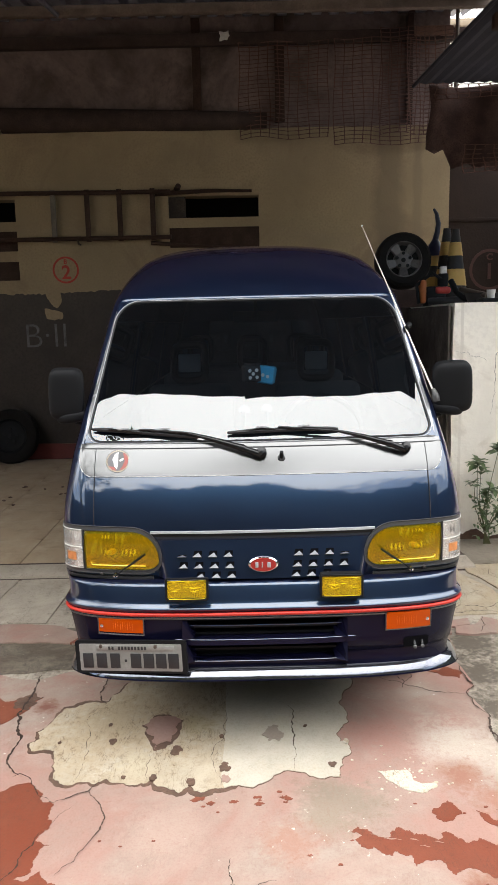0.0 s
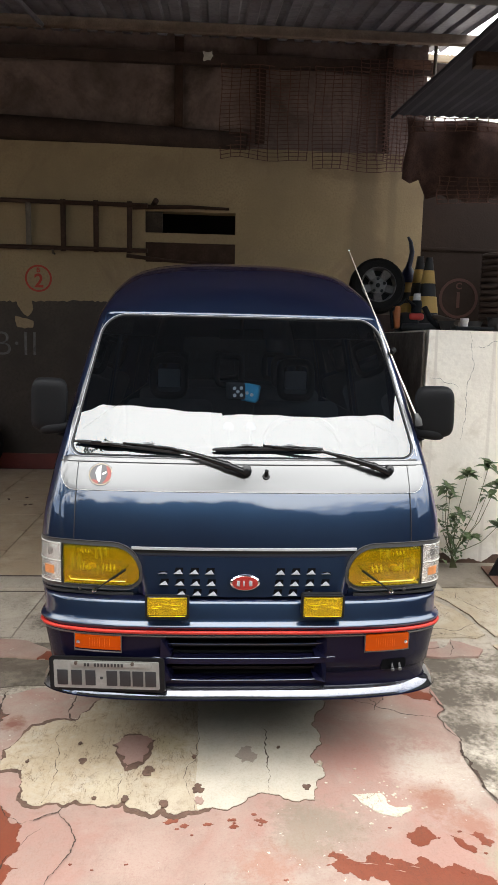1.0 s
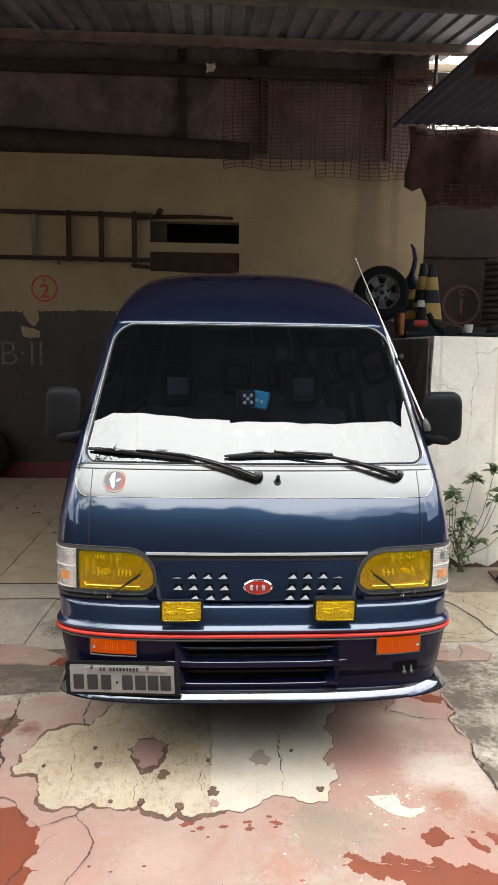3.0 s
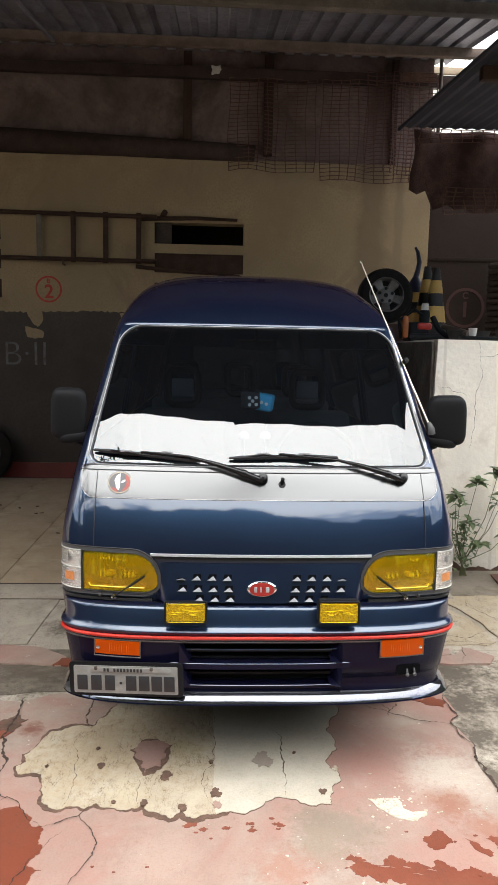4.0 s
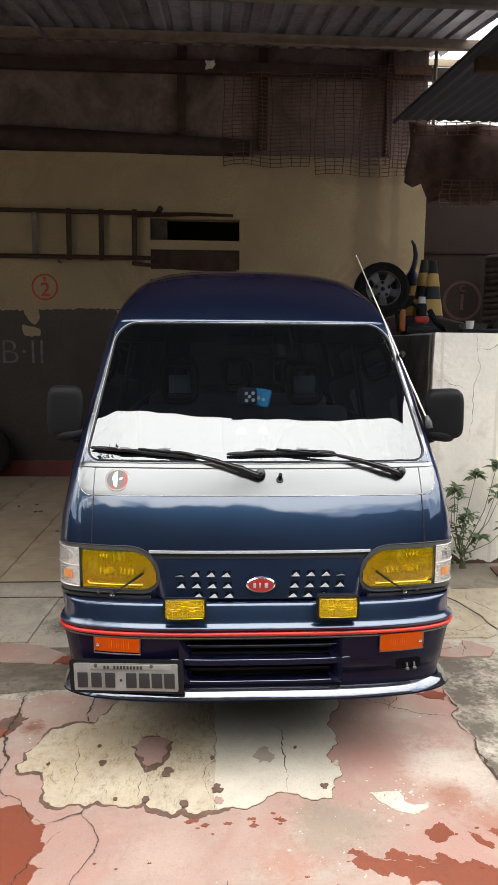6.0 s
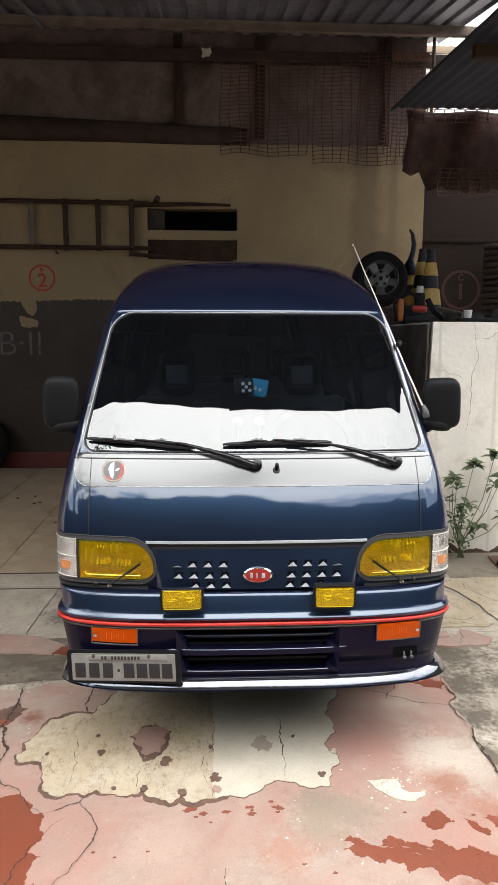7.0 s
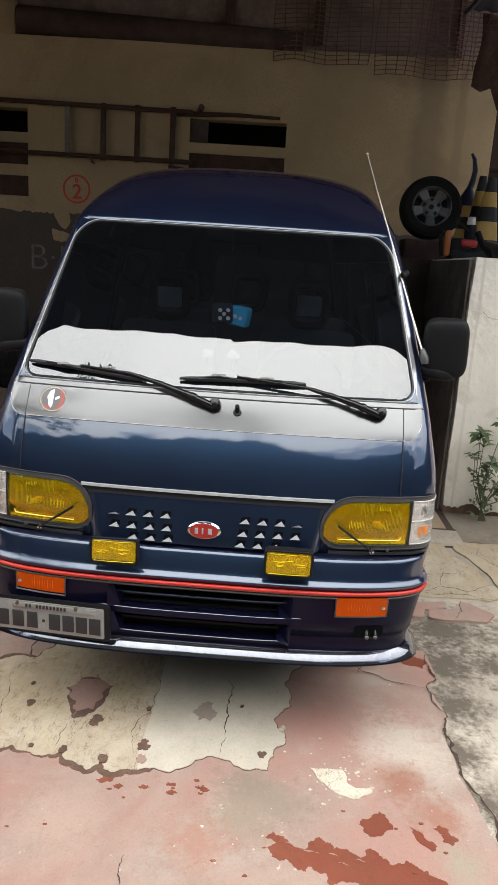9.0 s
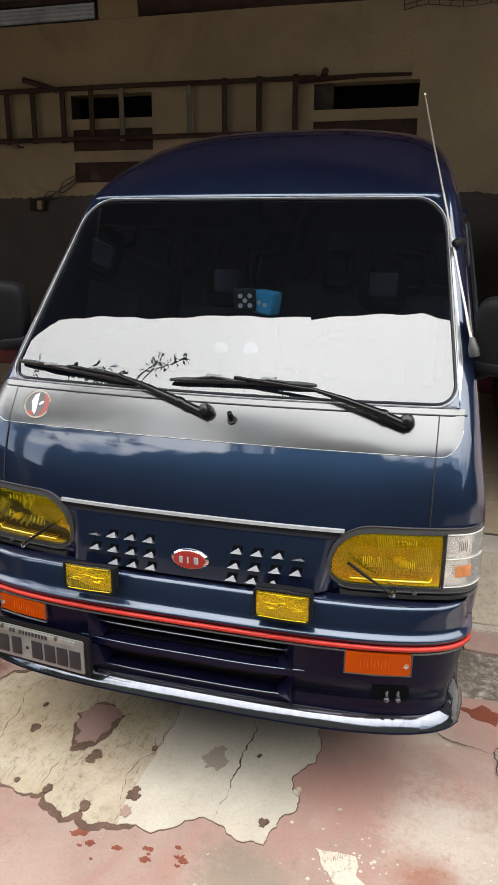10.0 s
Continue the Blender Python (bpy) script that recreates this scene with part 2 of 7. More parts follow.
M_LIP = mat("worn_silver_lip", (0.15, 0.155, 0.18), 0.09, 0.9, var=0.12, scale=9, bump=0.02, stain=(0.03, 0.03, 0.05), stain_at=(0.58, 0.72), stain_scale=5, coat=0.6)
M_DARKSHEET = mat("dark_roof_sheet", (0.050, 0.047, 0.060), 0.85, 0, var=0.3, scale=2, bump=0.1, spec=0.2)
M_RUBBER = mat("black_rubber", (0.018, 0.018, 0.02), 0.55, 0, var=0.2, bump=0.05)
M_PLASTIC = mat("black_plastic", (0.008, 0.008, 0.009), 0.6, 0, var=0.15, fine=300, bump=0.08, spec=0.18)
M_TYRE = mat("dusty_tyre_rubber", (0.014, 0.012, 0.011), 0.75, 0, var=0.25, scale=8, bump=0.1, spec=0.12)
M_OLDALLOY = mat("brake_dusted_alloy", (0.135, 0.12, 0.11), 0.45, 0.5, var=0.35, scale=9, bump=0.05)
M_INSIDE = mat("dark_interior_cloth", (0.075, 0.082, 0.092), 0.9, 0, var=0.25, fine=250, bump=0.1)
M_GREYCLOTH = mat("grey_seat_cloth", (0.33, 0.36, 0.40), 0.9, 0, var=0.2, fine=250, bump=0.2)
M_REDLINE = mat("red_pinstripe", (0.46, 0.022, 0.012), 0.4, 0, var=0.08, bump=0)
M_WHITE = mat("white_paint", (0.78, 0.78, 0.76), 0.4, 0, var=0.05, bump=0)
M_PLATE = mat("plate_grey", (0.25, 0.245, 0.23), 0.45, 0.2, var=0.15, scale=20, bump=0.05)
M_PLATEBLACK = mat("plate_characters", (0.02, 0.02, 0.022), 0.5, 0, bump=0)
M_WINDSCREEN = glass("tinted_windscreen", (0.42, 0.52, 0.62), 2.3, clear=0.995)
M_SIDEGLASS = glass("tinted_side_glass", (0.25, 0.28, 0.3), 1.7)
M_YELLOW = glass("yellow_lens", (0.94, 0.77, 0.04), 1.45, 0.02, 0.0, 0.97)
M_FOGYELLOW = glass("lemon_fog_lens", (0.95, 0.74, 0.03), 1.45, 0.02, 0.0, 0.80)
M_YELLOWRIB = mat("deep_yellow_glass_rib", (0.34, 0.27, 0.006), 0.25, 0, var=0.1, bump=0, coat=0.3)
M_YELLOWBRIGHT = mat("bright_yellow_rib_and_glint", (0.85, 0.66, 0.02), 0.2, 0, var=0.05, bump=0, coat=0.6)
M_AMBER = glass("amber_lens", (0.52, 0.068, 0.001), 1.25, 0.05, 30.0, 0.2)
M_CLEAR = glass("clear_lens", (0.92, 0.89, 0.85), 1.4, 0.03, 50.0, 0.75)
M_REFLECTOR = mat("lamp_reflector", (0.85, 0.85, 0.85), 0.12, 1.0, var=0.05, bump=0)
M_LAMPSILVER = mat("dulled_lamp_silver", (0.80, 0.79, 0.76), 0.22, 0.86, var=0.08, scale=12, bump=0)
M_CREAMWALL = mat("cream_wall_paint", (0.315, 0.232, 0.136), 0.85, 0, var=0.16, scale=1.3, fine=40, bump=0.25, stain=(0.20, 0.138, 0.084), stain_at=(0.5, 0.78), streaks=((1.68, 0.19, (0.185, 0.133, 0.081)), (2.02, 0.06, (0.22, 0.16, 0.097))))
M_DADO = mat("dark_grey_dado", (0.072, 0.058, 0.049), 0.7, 0, var=0.25, scale=1.6, fine=35, bump=0.2, stain=(0.10, 0.08, 0.066), stain_at=(0.6, 0.85), spec=0.25)
M_SOOT = mat("sooty_masonry", (0.205, 0.145, 0.130), 0.95, 0, var=0.3, scale=1.8, fine=22, bump=0.6, stain=(0.06, 0.04, 0.032), stain_at=(0.46, 0.7))
# base lowered to carry the shade under the terrace roof
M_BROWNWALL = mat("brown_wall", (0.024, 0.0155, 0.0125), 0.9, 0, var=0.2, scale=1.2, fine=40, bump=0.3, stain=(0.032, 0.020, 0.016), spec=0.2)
M_WHITEWALL = mat("whitewashed_render", (0.93, 0.86, 0.76), 0.9, 0, var=0.09, scale=2.5, fine=30, bump=0.4, stain=(0.60, 0.52, 0.42), stain_at=(0.54, 0.78), stain_scale=2.6,
                  streaks=((1.50, 0.012, (0.76, 0.69, 0.60)), (1.93, 0.014, (0.78, 0.71, 0.62))))
M_SIDECON = mat("soiled_brown_concrete", (0.13, 0.105, 0.088), 0.9, 0, var=0.4, scale=5, fine=30, bump=0.5, stain=(0.05, 0.04, 0.032), stain_at=(0.5, 0.7), stain_scale=3)
M_REDBASE = mat("red_base_paint", (0.22, 0.05, 0.04), 0.7, 0, var=0.25, bump=0.15)
M_WOOD = mat("dark_brown_wood", (0.052, 0.029, 0.021), 0.75, 0, var=0.35, scale=8, fine=60, bump=0.3, spec=0.2)
M_GREYWOOD = mat("grey_weathered_wood", (0.15, 0.125, 0.10), 0.8, 0, var=0.3, scale=8, bump=0.3)
M_TIN = mat("galvanised_sheet", (0.28, 0.275, 0.325), 0.5, 0.3, var=0.3, scale=1.2, fine=20, bump=0.1, stain=(0.13, 0.11, 0.12), stain_at=(0.5, 0.75))
M_STEEL = mat("rusty_steel", (0.10, 0.075, 0.06), 0.7, 0.4, var=0.3, scale=6, bump=0.2)
M_RUSTBOARD = mat("reddish_brown_board", (0.15, 0.075, 0.05), 0.8, 0, var=0.3, scale=8, bump=0.2)
M_NET = mat("orange_brown_netting", (0.11, 0.045, 0.031), 0.7, 0, var=0.3, bump=0)
M_TARP = mat("dark_tarp", (0.078, 0.044, 0.039), 0.85, 0, var=0.5, scale=5, bump=0.3, spec=0.2)
M_PINK = floor_mat("worn_pink_floor_paint", (0.352, 0.208, 0.170), (0.38, 0.305, 0.254), (0.22, 0.10, 0.075), 0.45, 0.2, (0.34, 0.20, 0.165), (0.60, 0.54, 0.46), ragged=1.5,
                   spots=((0.21, -0.25, 0.17, (0.225, 0.180, 0.138)), (0.31, -0.29, 0.15, (0.245, 0.195, 0.152)), (0.19, -0.36, 0.13, (0.27, 0.215, 0.165)), (0.74, 0.02, 0.26, (0.44, 0.375, 0.315)), (0.70, -0.15, 0.13, (0.27, 0.13, 0.09)), (0.78, -0.29, 0.12, (0.29, 0.15, 0.11)), (0.44, 0.12, 0.2, (0.35, 0.19, 0.155)),
                          (0.06, -0.47, 0.14, (0.33, 0.19, 0.145)), (0.82, -0.47, 0.11, (0.30, 0.25, 0.19)), (0.64, -0.70, 0.13, (0.25, 0.115, 0.075)), (0.73, -0.78, 0.15, (0.27, 0.22, 0.16)), (0.15, -0.77, 0.09, (0.31, 0.24, 0.19)), (-0.35, -0.42, 0.2, (0.375, 0.265, 0.22)), (-0.95, 0.38, 0.08, (0.20, 0.085, 0.06))))
M_CREAMCON = floor_mat("cream_cement_patch", (0.445, 0.36, 0.252), (0.53, 0.46, 0.365), (0.15, 0.10, 0.06), 1.0, 0.9, (0.40, 0.315, 0.215),
                       spots=((-0.62, 0.22, 0.42, (0.415, 0.325, 0.22)), (0.14, 0.02, 0.34, (0.63, 0.59, 0.50)), (-0.30, 0.22, 0.14, (0.37, 0.30, 0.19)), (0.5, -0.18, 0.2, (0.56, 0.51, 0.42)), (-0.5, -0.05, 0.13, (0.47, 0.395, 0.285))))
M_CREAMSMOOTH = floor_mat("smooth_pale_cement", (0.52, 0.462, 0.375), (0.57, 0.525, 0.44), (0.24, 0.19, 0.13), 0.5, 0.15, (0.50, 0.43, 0.33))
M_STAIN = floor_mat("grey_worn_stain", (0.33, 0.28, 0.23), (0.42, 0.32, 0.27), (0.2, 0.15, 0.11), 0.8, 0.3, (0.28, 0.24, 0.19), (0.55, 0.5, 0.43))
M_AMBERSOLID = mat("amber_plastic", (0.74, 0.135, 0.004), 0.35, 0, bump=0, spec=0.2)
M_AMBERPALE = mat("pale_amber_plastic", (0.60, 0.23, 0.08), 0.4, 0, var=0.25, scale=60, fine=200, bump=0.1, spec=0.3)
M_CLEARRIM = mat("clear_plastic_edge", (0.62, 0.60, 0.57), 0.25, 0, var=0.1, bump=0)
M_ISLAND = floor_mat("sheltered_dull_pink_paint", (0.30, 0.17, 0.145), (0.33, 0.215, 0.18), (0.16, 0.08, 0.06), 0.6, 0.3, (0.25, 0.135, 0.115))
M_DIRT = mat("brown_dirt_edge", (0.125, 0.072, 0.050), 0.95, 0, var=0.35, scale=14, bump=0.5)
M_REDOXIDE = floor_mat("red_oxide_floor", (0.185, 0.046, 0.023), (0.25, 0.078, 0.045), (0.10, 0.04, 0.026), 0.7, 0.5, (0.17, 0.05, 0.027), (0.42, 0.24, 0.18), (0.40, 0.62), 0.6)
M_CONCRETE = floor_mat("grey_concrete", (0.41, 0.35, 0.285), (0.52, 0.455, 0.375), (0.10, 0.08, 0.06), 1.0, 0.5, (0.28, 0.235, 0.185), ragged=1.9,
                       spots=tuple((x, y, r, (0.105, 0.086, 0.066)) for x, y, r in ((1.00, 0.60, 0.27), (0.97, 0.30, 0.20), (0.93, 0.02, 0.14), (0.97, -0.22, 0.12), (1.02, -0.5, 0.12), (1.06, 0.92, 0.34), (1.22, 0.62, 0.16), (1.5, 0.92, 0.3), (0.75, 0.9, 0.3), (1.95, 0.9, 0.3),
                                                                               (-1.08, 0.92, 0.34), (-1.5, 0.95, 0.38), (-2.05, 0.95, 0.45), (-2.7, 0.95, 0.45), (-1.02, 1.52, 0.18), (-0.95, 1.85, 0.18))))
M_DARKCON = floor_mat("dirty_dark_concrete", (0.125, 0.098, 0.074), (0.23, 0.19, 0.15), (0.038, 0.029, 0.022), 1.0, 0.5, (0.065, 0.06, 0.045), (0.40, 0.37, 0.30), wear=(0.48, 0.58))
M_TILE = floor_mat("beige_floor_tile", (0.41, 0.305, 0.205), (0.48, 0.385, 0.275), (0.14, 0.095, 0.062), 0.8, 0.25, (0.28, 0.195, 0.13))
M_CRACK = mat("crack_dirt", (0.055, 0.034, 0.025), 1.0, 0, var=0.3, scale=20, bump=0)
# near-black brown for faces whose shade is put into the colour
M_SHADEBLACK = mat("shade_black_brown", (0.046, 0.034, 0.027), 0.95, 0, var=0.5, scale=4, bump=0.5, stain=(0.02, 0.015, 0.012))
M_LEAF = mat("green_leaf", (0.12, 0.165, 0.065), 0.5, 0, var=0.35, scale=20, bump=0.1, vary=0.4)
M_STEM = mat("green_brown_stem", (0.13, 0.13, 0.06), 0.8, 0, bump=0.2)
M_CONEBLACK = mat("cone_black", (0.016, 0.014, 0.014), 0.6, 0, bump=0.05)
M_CONEYELLOW = mat("cone_yellow", (0.60, 0.37, 0.10), 0.55, 0, var=0.15, bump=0.05)
M_ALLOY = mat("dull_alloy", (0.13, 0.12, 0.112), 0.5, 0.7, var=0.4, bump=0.05)
M_REDPAINT = mat("red_sign_paint", (0.45, 0.05, 0.03), 0.7, 0, var=0.2, bump=0)
M_DULLRED = mat("dull_red_sign_paint", (0.055, 0.020, 0.015), 0.8, 0, var=0.2, bump=0)
M_CHALK = mat("faded_chalk", (0.16, 0.158, 0.15), 0.9, 0, var=0.3, scale=9, bump=0, stain=(0.09, 0.09, 0.085), stain_at=(0.5, 0.64), stain_scale=6)
M_YARD = floor_mat("dark_unseen_yard", (0.075, 0.062, 0.050), (0.115, 0.095, 0.076), (0.035, 0.028, 0.022), 0.8, 0.3, (0.055, 0.046, 0.036))
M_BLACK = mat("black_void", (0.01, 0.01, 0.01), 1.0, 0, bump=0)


# ---- mesh tools ----
def part(name, bm, material, parent=None, label="", smooth=True, angle=38):
    me = bpy.data.meshes.new(name)
    bmesh.ops.recalc_face_normals(bm, faces=bm.faces)
    bm.to_mesh(me)
    bm.free()
    for m in material if isinstance(material, (list, tuple)) else (material,):
        me.materials.append(m)
    if smooth:
        me.polygons.foreach_set("use_smooth", [True] * len(me.polygons))
        me.set_sharp_from_angle(angle=radians(angle))
    ob = new(name, me)
    if parent:
        ob.parent = parent
    if label:
        ob["label"] = label
    return ob


def base(name, at=(0, 0, 0), rz=0.0, **tags):
    e = new(name)
    e.empty_display_size = 0.1
    e.matrix_world = pose(*at, 0, 0, rz)
    return tagged(e, **tags)


def box(x0, x1, y0, y1, z0, z1, bevel=0.0, bm=None, seg=2):
    bm = bm or bmesh.new()
    got = bmesh.ops.create_cube(bm, size=1.0, matrix=Matrix.Translation(((x0 + x1) / 2, (y0 + y1) / 2, (z0 + z1) / 2)) @ Matrix.Diagonal((x1 - x0, y1 - y0, z1 - z0, 1)))
    if bevel:
        edges = {e for v in got["verts"] for e in v.link_edges}
        bmesh.ops.bevel(bm, geom=list(edges), offset=bevel, segments=seg, affect="EDGES", profile=0.5)
    return bm


def tube(pts, r, seg=8, bm=None, cap=True):
    """A round bar along points; r: one radius or one for each point."""
    bm = bm or bmesh.new()
    pts = [Vector(p) for p in pts]
    rs = r if isinstance(r, (list, tuple)) else [r] * len(pts)
    rings = []
    side = None
    for i, p in enumerate(pts):
        d = (pts[min(i + 1, len(pts) - 1)] - pts[max(i - 1, 0)]).normalized()
        if side is None:
            side = d.orthogonal().normalized()
        side = (side - d * side.dot(d)).normalized()
        up = d.cross(side)
        rings.append([bm.verts.new(p + rs[i] * (math.cos(a) * side + math.sin(a) * up)) for a in (2 * math.pi * k / seg for k in range(seg))])
    for a, b in zip(rings, rings[1:]):
        for k in range(seg):
            bm.faces.new((a[k], a[(k + 1) % seg], b[(k + 1) % seg], b[k]))
    if cap:
        bm.faces.new(rings[0])
        bm.faces.new(rings[-1])
    return bm


def lathe(profile, seg=32, m=Matrix.Identity(4), bm=None, close=True):
    """Turns (radius, height) pairs about z."""
    bm = bm or bmesh.new()
    rings = [[bm.verts.new(m @ Vector((max(r, 1e-4) * math.cos(a), max(r, 1e-4) * math.sin(a), z))) for a in (2 * math.pi * k / seg for k in range(seg))] for r, z in profile]
    pairs = list(zip(rings, rings[1:])) + ([(rings[-1], rings[0])] if close else [])
    for a, b in pairs:
        for k in range(seg):
            bm.faces.new((a[k], a[(k + 1) % seg], b[(k + 1) % seg], b[k]))
    return bm


def slab(xs, lo, hi, surf, thick, nz=6, bm=None):
    """A sheet of some thickness on the surface y = surf(x, z), between z = lo(x) and z = hi(x); it goes back by thick."""
    bm = bm or bmesh.new()
    front, back = [], []
    for x in xs:
        a, b = lo(x), hi(x)
        zs = [a + (b - a) * k / nz for k in range(nz + 1)]
        front.append([bm.verts.new((x, surf(x, z), z)) for z in zs])
        back.append([bm.verts.new((x, surf(x, z) + thick, z)) for z in zs])
    n = len(xs)
    for i in range(n - 1):
        for k in range(nz):
            bm.faces.new((front[i][k], front[i + 1][k], front[i + 1][k + 1], front[i][k + 1]))
            bm.faces.new((back[i][k], back[i][k + 1], back[i + 1][k + 1], back[i + 1][k]))
        bm.faces.new((front[i][0], back[i][0], back[i + 1][0], front[i + 1][0]))
        bm.faces.new((front[i][nz], front[i + 1][nz], back[i + 1][nz], back[i][nz]))
    for i in (0, n - 1):
        for k in range(nz):
            bm.faces.new((front[i][k], front[i][k + 1], back[i][k + 1], back[i][k]))
    return bm


def pebble(a, b, c, n, m, nu=28, nv=18):
    """A rounded box: a superellipsoid with half sizes a, b, c."""
    bm = bmesh.new()
    pw = lambda v: math.copysign(abs(v) ** (2 / n), v)
    rows = [[bm.verts.new(m @ Vector((a * pw(math.cos(v)) * pw(math.cos(u)), b * pw(math.cos(v)) * pw(math.sin(u)), c * pw(math.sin(v))))) for u in (2 * math.pi * k / nu for k in range(nu))]
            for v in (-1.5 + 3.0 * j / nv for j in range(nv + 1))]
    for p, q in zip(rows, rows[1:]):
        for k in range(nu):
            bm.faces.new((p[k], p[(k + 1) % nu], q[(k + 1) % nu], q[k]))
    bm.faces.new(rows[0])
    bm.faces.new(rows[-1])
    return bm


def span(a, b, n):
    return [a + (b - a) * k / n for k in range(n + 1)]


def rounded(a, b, z0, z1, r):
    """xs, lo and hi of a rectangle with rounded corners."""
    xs = sorted(set([round(a + r * (1 - math.cos(q)), 5) for q in span(0, math.pi / 2, 6)] + span(a + r, b - r, 8) + [round(b - r * (1 - math.cos(q)), 5) for q in span(0, math.pi / 2, 6)]))

    def cut(x):
        d = max(a + r - x, x - (b - r), 0.0)
        return r - math.sqrt(max(r * r - d * d, 0.0)) * 0.999
    return xs, lambda x: z0 + cut(x), lambda x: z1 - cut(x)


def jagged(pts, rough=0.03, depth=4, rng=None):
    """A closed outline through a few corners, broken up into an uneven edge."""
    rng = rng or random.Random(3)
    pts = [Vector((p[0], p[1])) for p in pts]
    k = rough
    for _ in range(depth):
        nxt = []
        for i, p in enumerate(pts):
            q = pts[(i + 1) % len(pts)]
            d = q - p
            nxt += [p, (p + q) / 2 + Vector((-d.y, d.x)) * rng.uniform(-1, 1) * k * 6 * min(1, 0.25 / (d.length + 0.05))]
        pts, k = nxt, k * 0.85
    return pts


def sheet(pts, z0, z1, bm=None):
    """A flat piece with that outline, from z0 up to z1, with upright sides."""
    bm = bm or bmesh.new()
    co, _, faces, _, _, _ = geometry.delaunay_2d_cdt([Vector((p[0], p[1])) for p in pts], [], [list(range(len(pts)))], 1, 1e-6)
    top = [bm.verts.new((v.x, v.y, z1)) for v in co]
    for f in faces:
        bm.faces.new([top[i] for i in f])
    low = {}
    for e in [e for e in bm.edges if len(e.link_faces) == 1]:
        q = []
        for v in e.verts:
            if v not in low:
                low[v] = bm.verts.new((v.co.x, v.co.y, z0))
            q.append(low[v])
        bm.faces.new((e.verts[0], e.verts[1], q[1], q[0]))
    return bm


def holed_wall(x0, x1, z0, z1, y0, y1, holes):
    """A wall with rectangular openings (xa, xb, za, zb) right through it."""
    bm = bmesh.new()
    xs = sorted({x0, x1, *[v for h in holes for v in h[:2]]})
    zs = sorted({z0, z1, *[v for h in holes for v in h[2:]]})
    solid = lambda i, k: 0 <= i < len(xs) - 1 and 0 <= k < len(zs) - 1 and not any(
        h[0] < (xs[i] + xs[i + 1]) / 2 < h[1] and h[2] < (zs[k] + zs[k + 1]) / 2 < h[3] for h in holes)
    quad = lambda *p: bm.faces.new([bm.verts.new(v) for v in p])
    for i in range(len(xs) - 1):
        for k in range(len(zs) - 1):
            if not solid(i, k):
                continue
            a, b, c, d = xs[i], xs[i + 1], zs[k], zs[k + 1]
            quad((a, y0, c), (b, y0, c), (b, y0, d), (a, y0, d))
            quad((a, y1, c), (a, y1, d), (b, y1, d), (b, y1, c))
            for ni, nk, p in ((i - 1, k, ((a, y0, c), (a, y0, d), (a, y1, d), (a, y1, c))), (i + 1, k, ((b, y0, c), (b, y1, c), (b, y1, d), (b, y0, d))),
                              (i, k - 1, ((a, y0, c), (a, y1, c), (b, y1, c), (b, y0, c))), (i, k + 1, ((a, y0, d), (b, y0, d), (b, y1, d), (a, y1, d)))):
                if not solid(ni, nk):
                    quad(*p)
    bmesh.ops.remove_doubles(bm, verts=bm.verts, dist=1e-5)
    return bm


def letters(name, text, size, at, material, parent=None, label="", depth=0.002, rx=90, rz=0, bold=0.0):
    """Painted writing in the built-in font, its middle at a place, upright and facing -y."""
    cu = bpy.data.curves.new(name, "FONT")
    cu.body, cu.size, cu.align_x, cu.align_y, cu.extrude, cu.offset = text, size, "CENTER", "CENTER", depth, bold
    cu.materials.append(material)
    ob = new(name, cu)
    ob.matrix_world = pose(*at, rx, 0, rz)
    if parent:
        ob.parent = parent
    if label:
        ob["label"] = label
    return ob

# ---- the place ----
WALL_Y = 6.3       # face of the back wall
LEDGE_Z = 1.74     # top of the raised terrace
ROOF_X = 2.61


def roof_z(y):
    return 3.99 + 0.176 * y


# ground: one sheet to the horizon
bm = bmesh.new()
bmesh.ops.create_grid(bm, x_segments=8, y_segments=8, size=400)
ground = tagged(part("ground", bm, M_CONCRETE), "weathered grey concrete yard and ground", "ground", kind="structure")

def sheet_upright(pts, y):
    bm = sheet(jagged(pts, 0.02, 3, random.Random(5)), 0, 0.003)
    bmesh.ops.transform(bm, matrix=Matrix.Translation((0, y, 0)) @ Matrix.Rotation(radians(90), 4, "X"), verts=bm.verts)
    return bm


# back wall with two stacks of ventilation slots
SLOT_Z = ((2.20, 2.42), (2.54, 2.77), (2.88, 3.13))
holes = [(a, b, c, d) for a, b in ((-3.74, -2.75), (-0.93, 0.14)) for c, d in SLOT_Z]
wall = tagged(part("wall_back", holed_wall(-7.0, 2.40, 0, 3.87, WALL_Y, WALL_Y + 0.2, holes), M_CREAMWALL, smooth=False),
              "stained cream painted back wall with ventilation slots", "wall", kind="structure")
rng = random.Random(11)
edge = [rng.uniform(-0.012, 0.012) for _ in range(400)]
uneven = lambda x: 2.045 + 0.014 * math.sin(3.1 * x) + edge[int((x + 8) * 30) % 400]
part("dado", slab(span(-7.0, 2.398, 280), lambda x: 0.2, uneven, lambda x, z: WALL_Y - 0.006, 0.004, 1), M_DADO, wall, "dark grey painted lower wall", smooth=False)
part("base_band", slab(span(-7.0, 2.398, 60), lambda x: 0.0, lambda x: 0.2 + 0.004 * math.sin(9 * x), lambda x, z: WALL_Y - 0.010, 0.008, 1), M_REDBASE, wall, "dark red painted base", smooth=False)
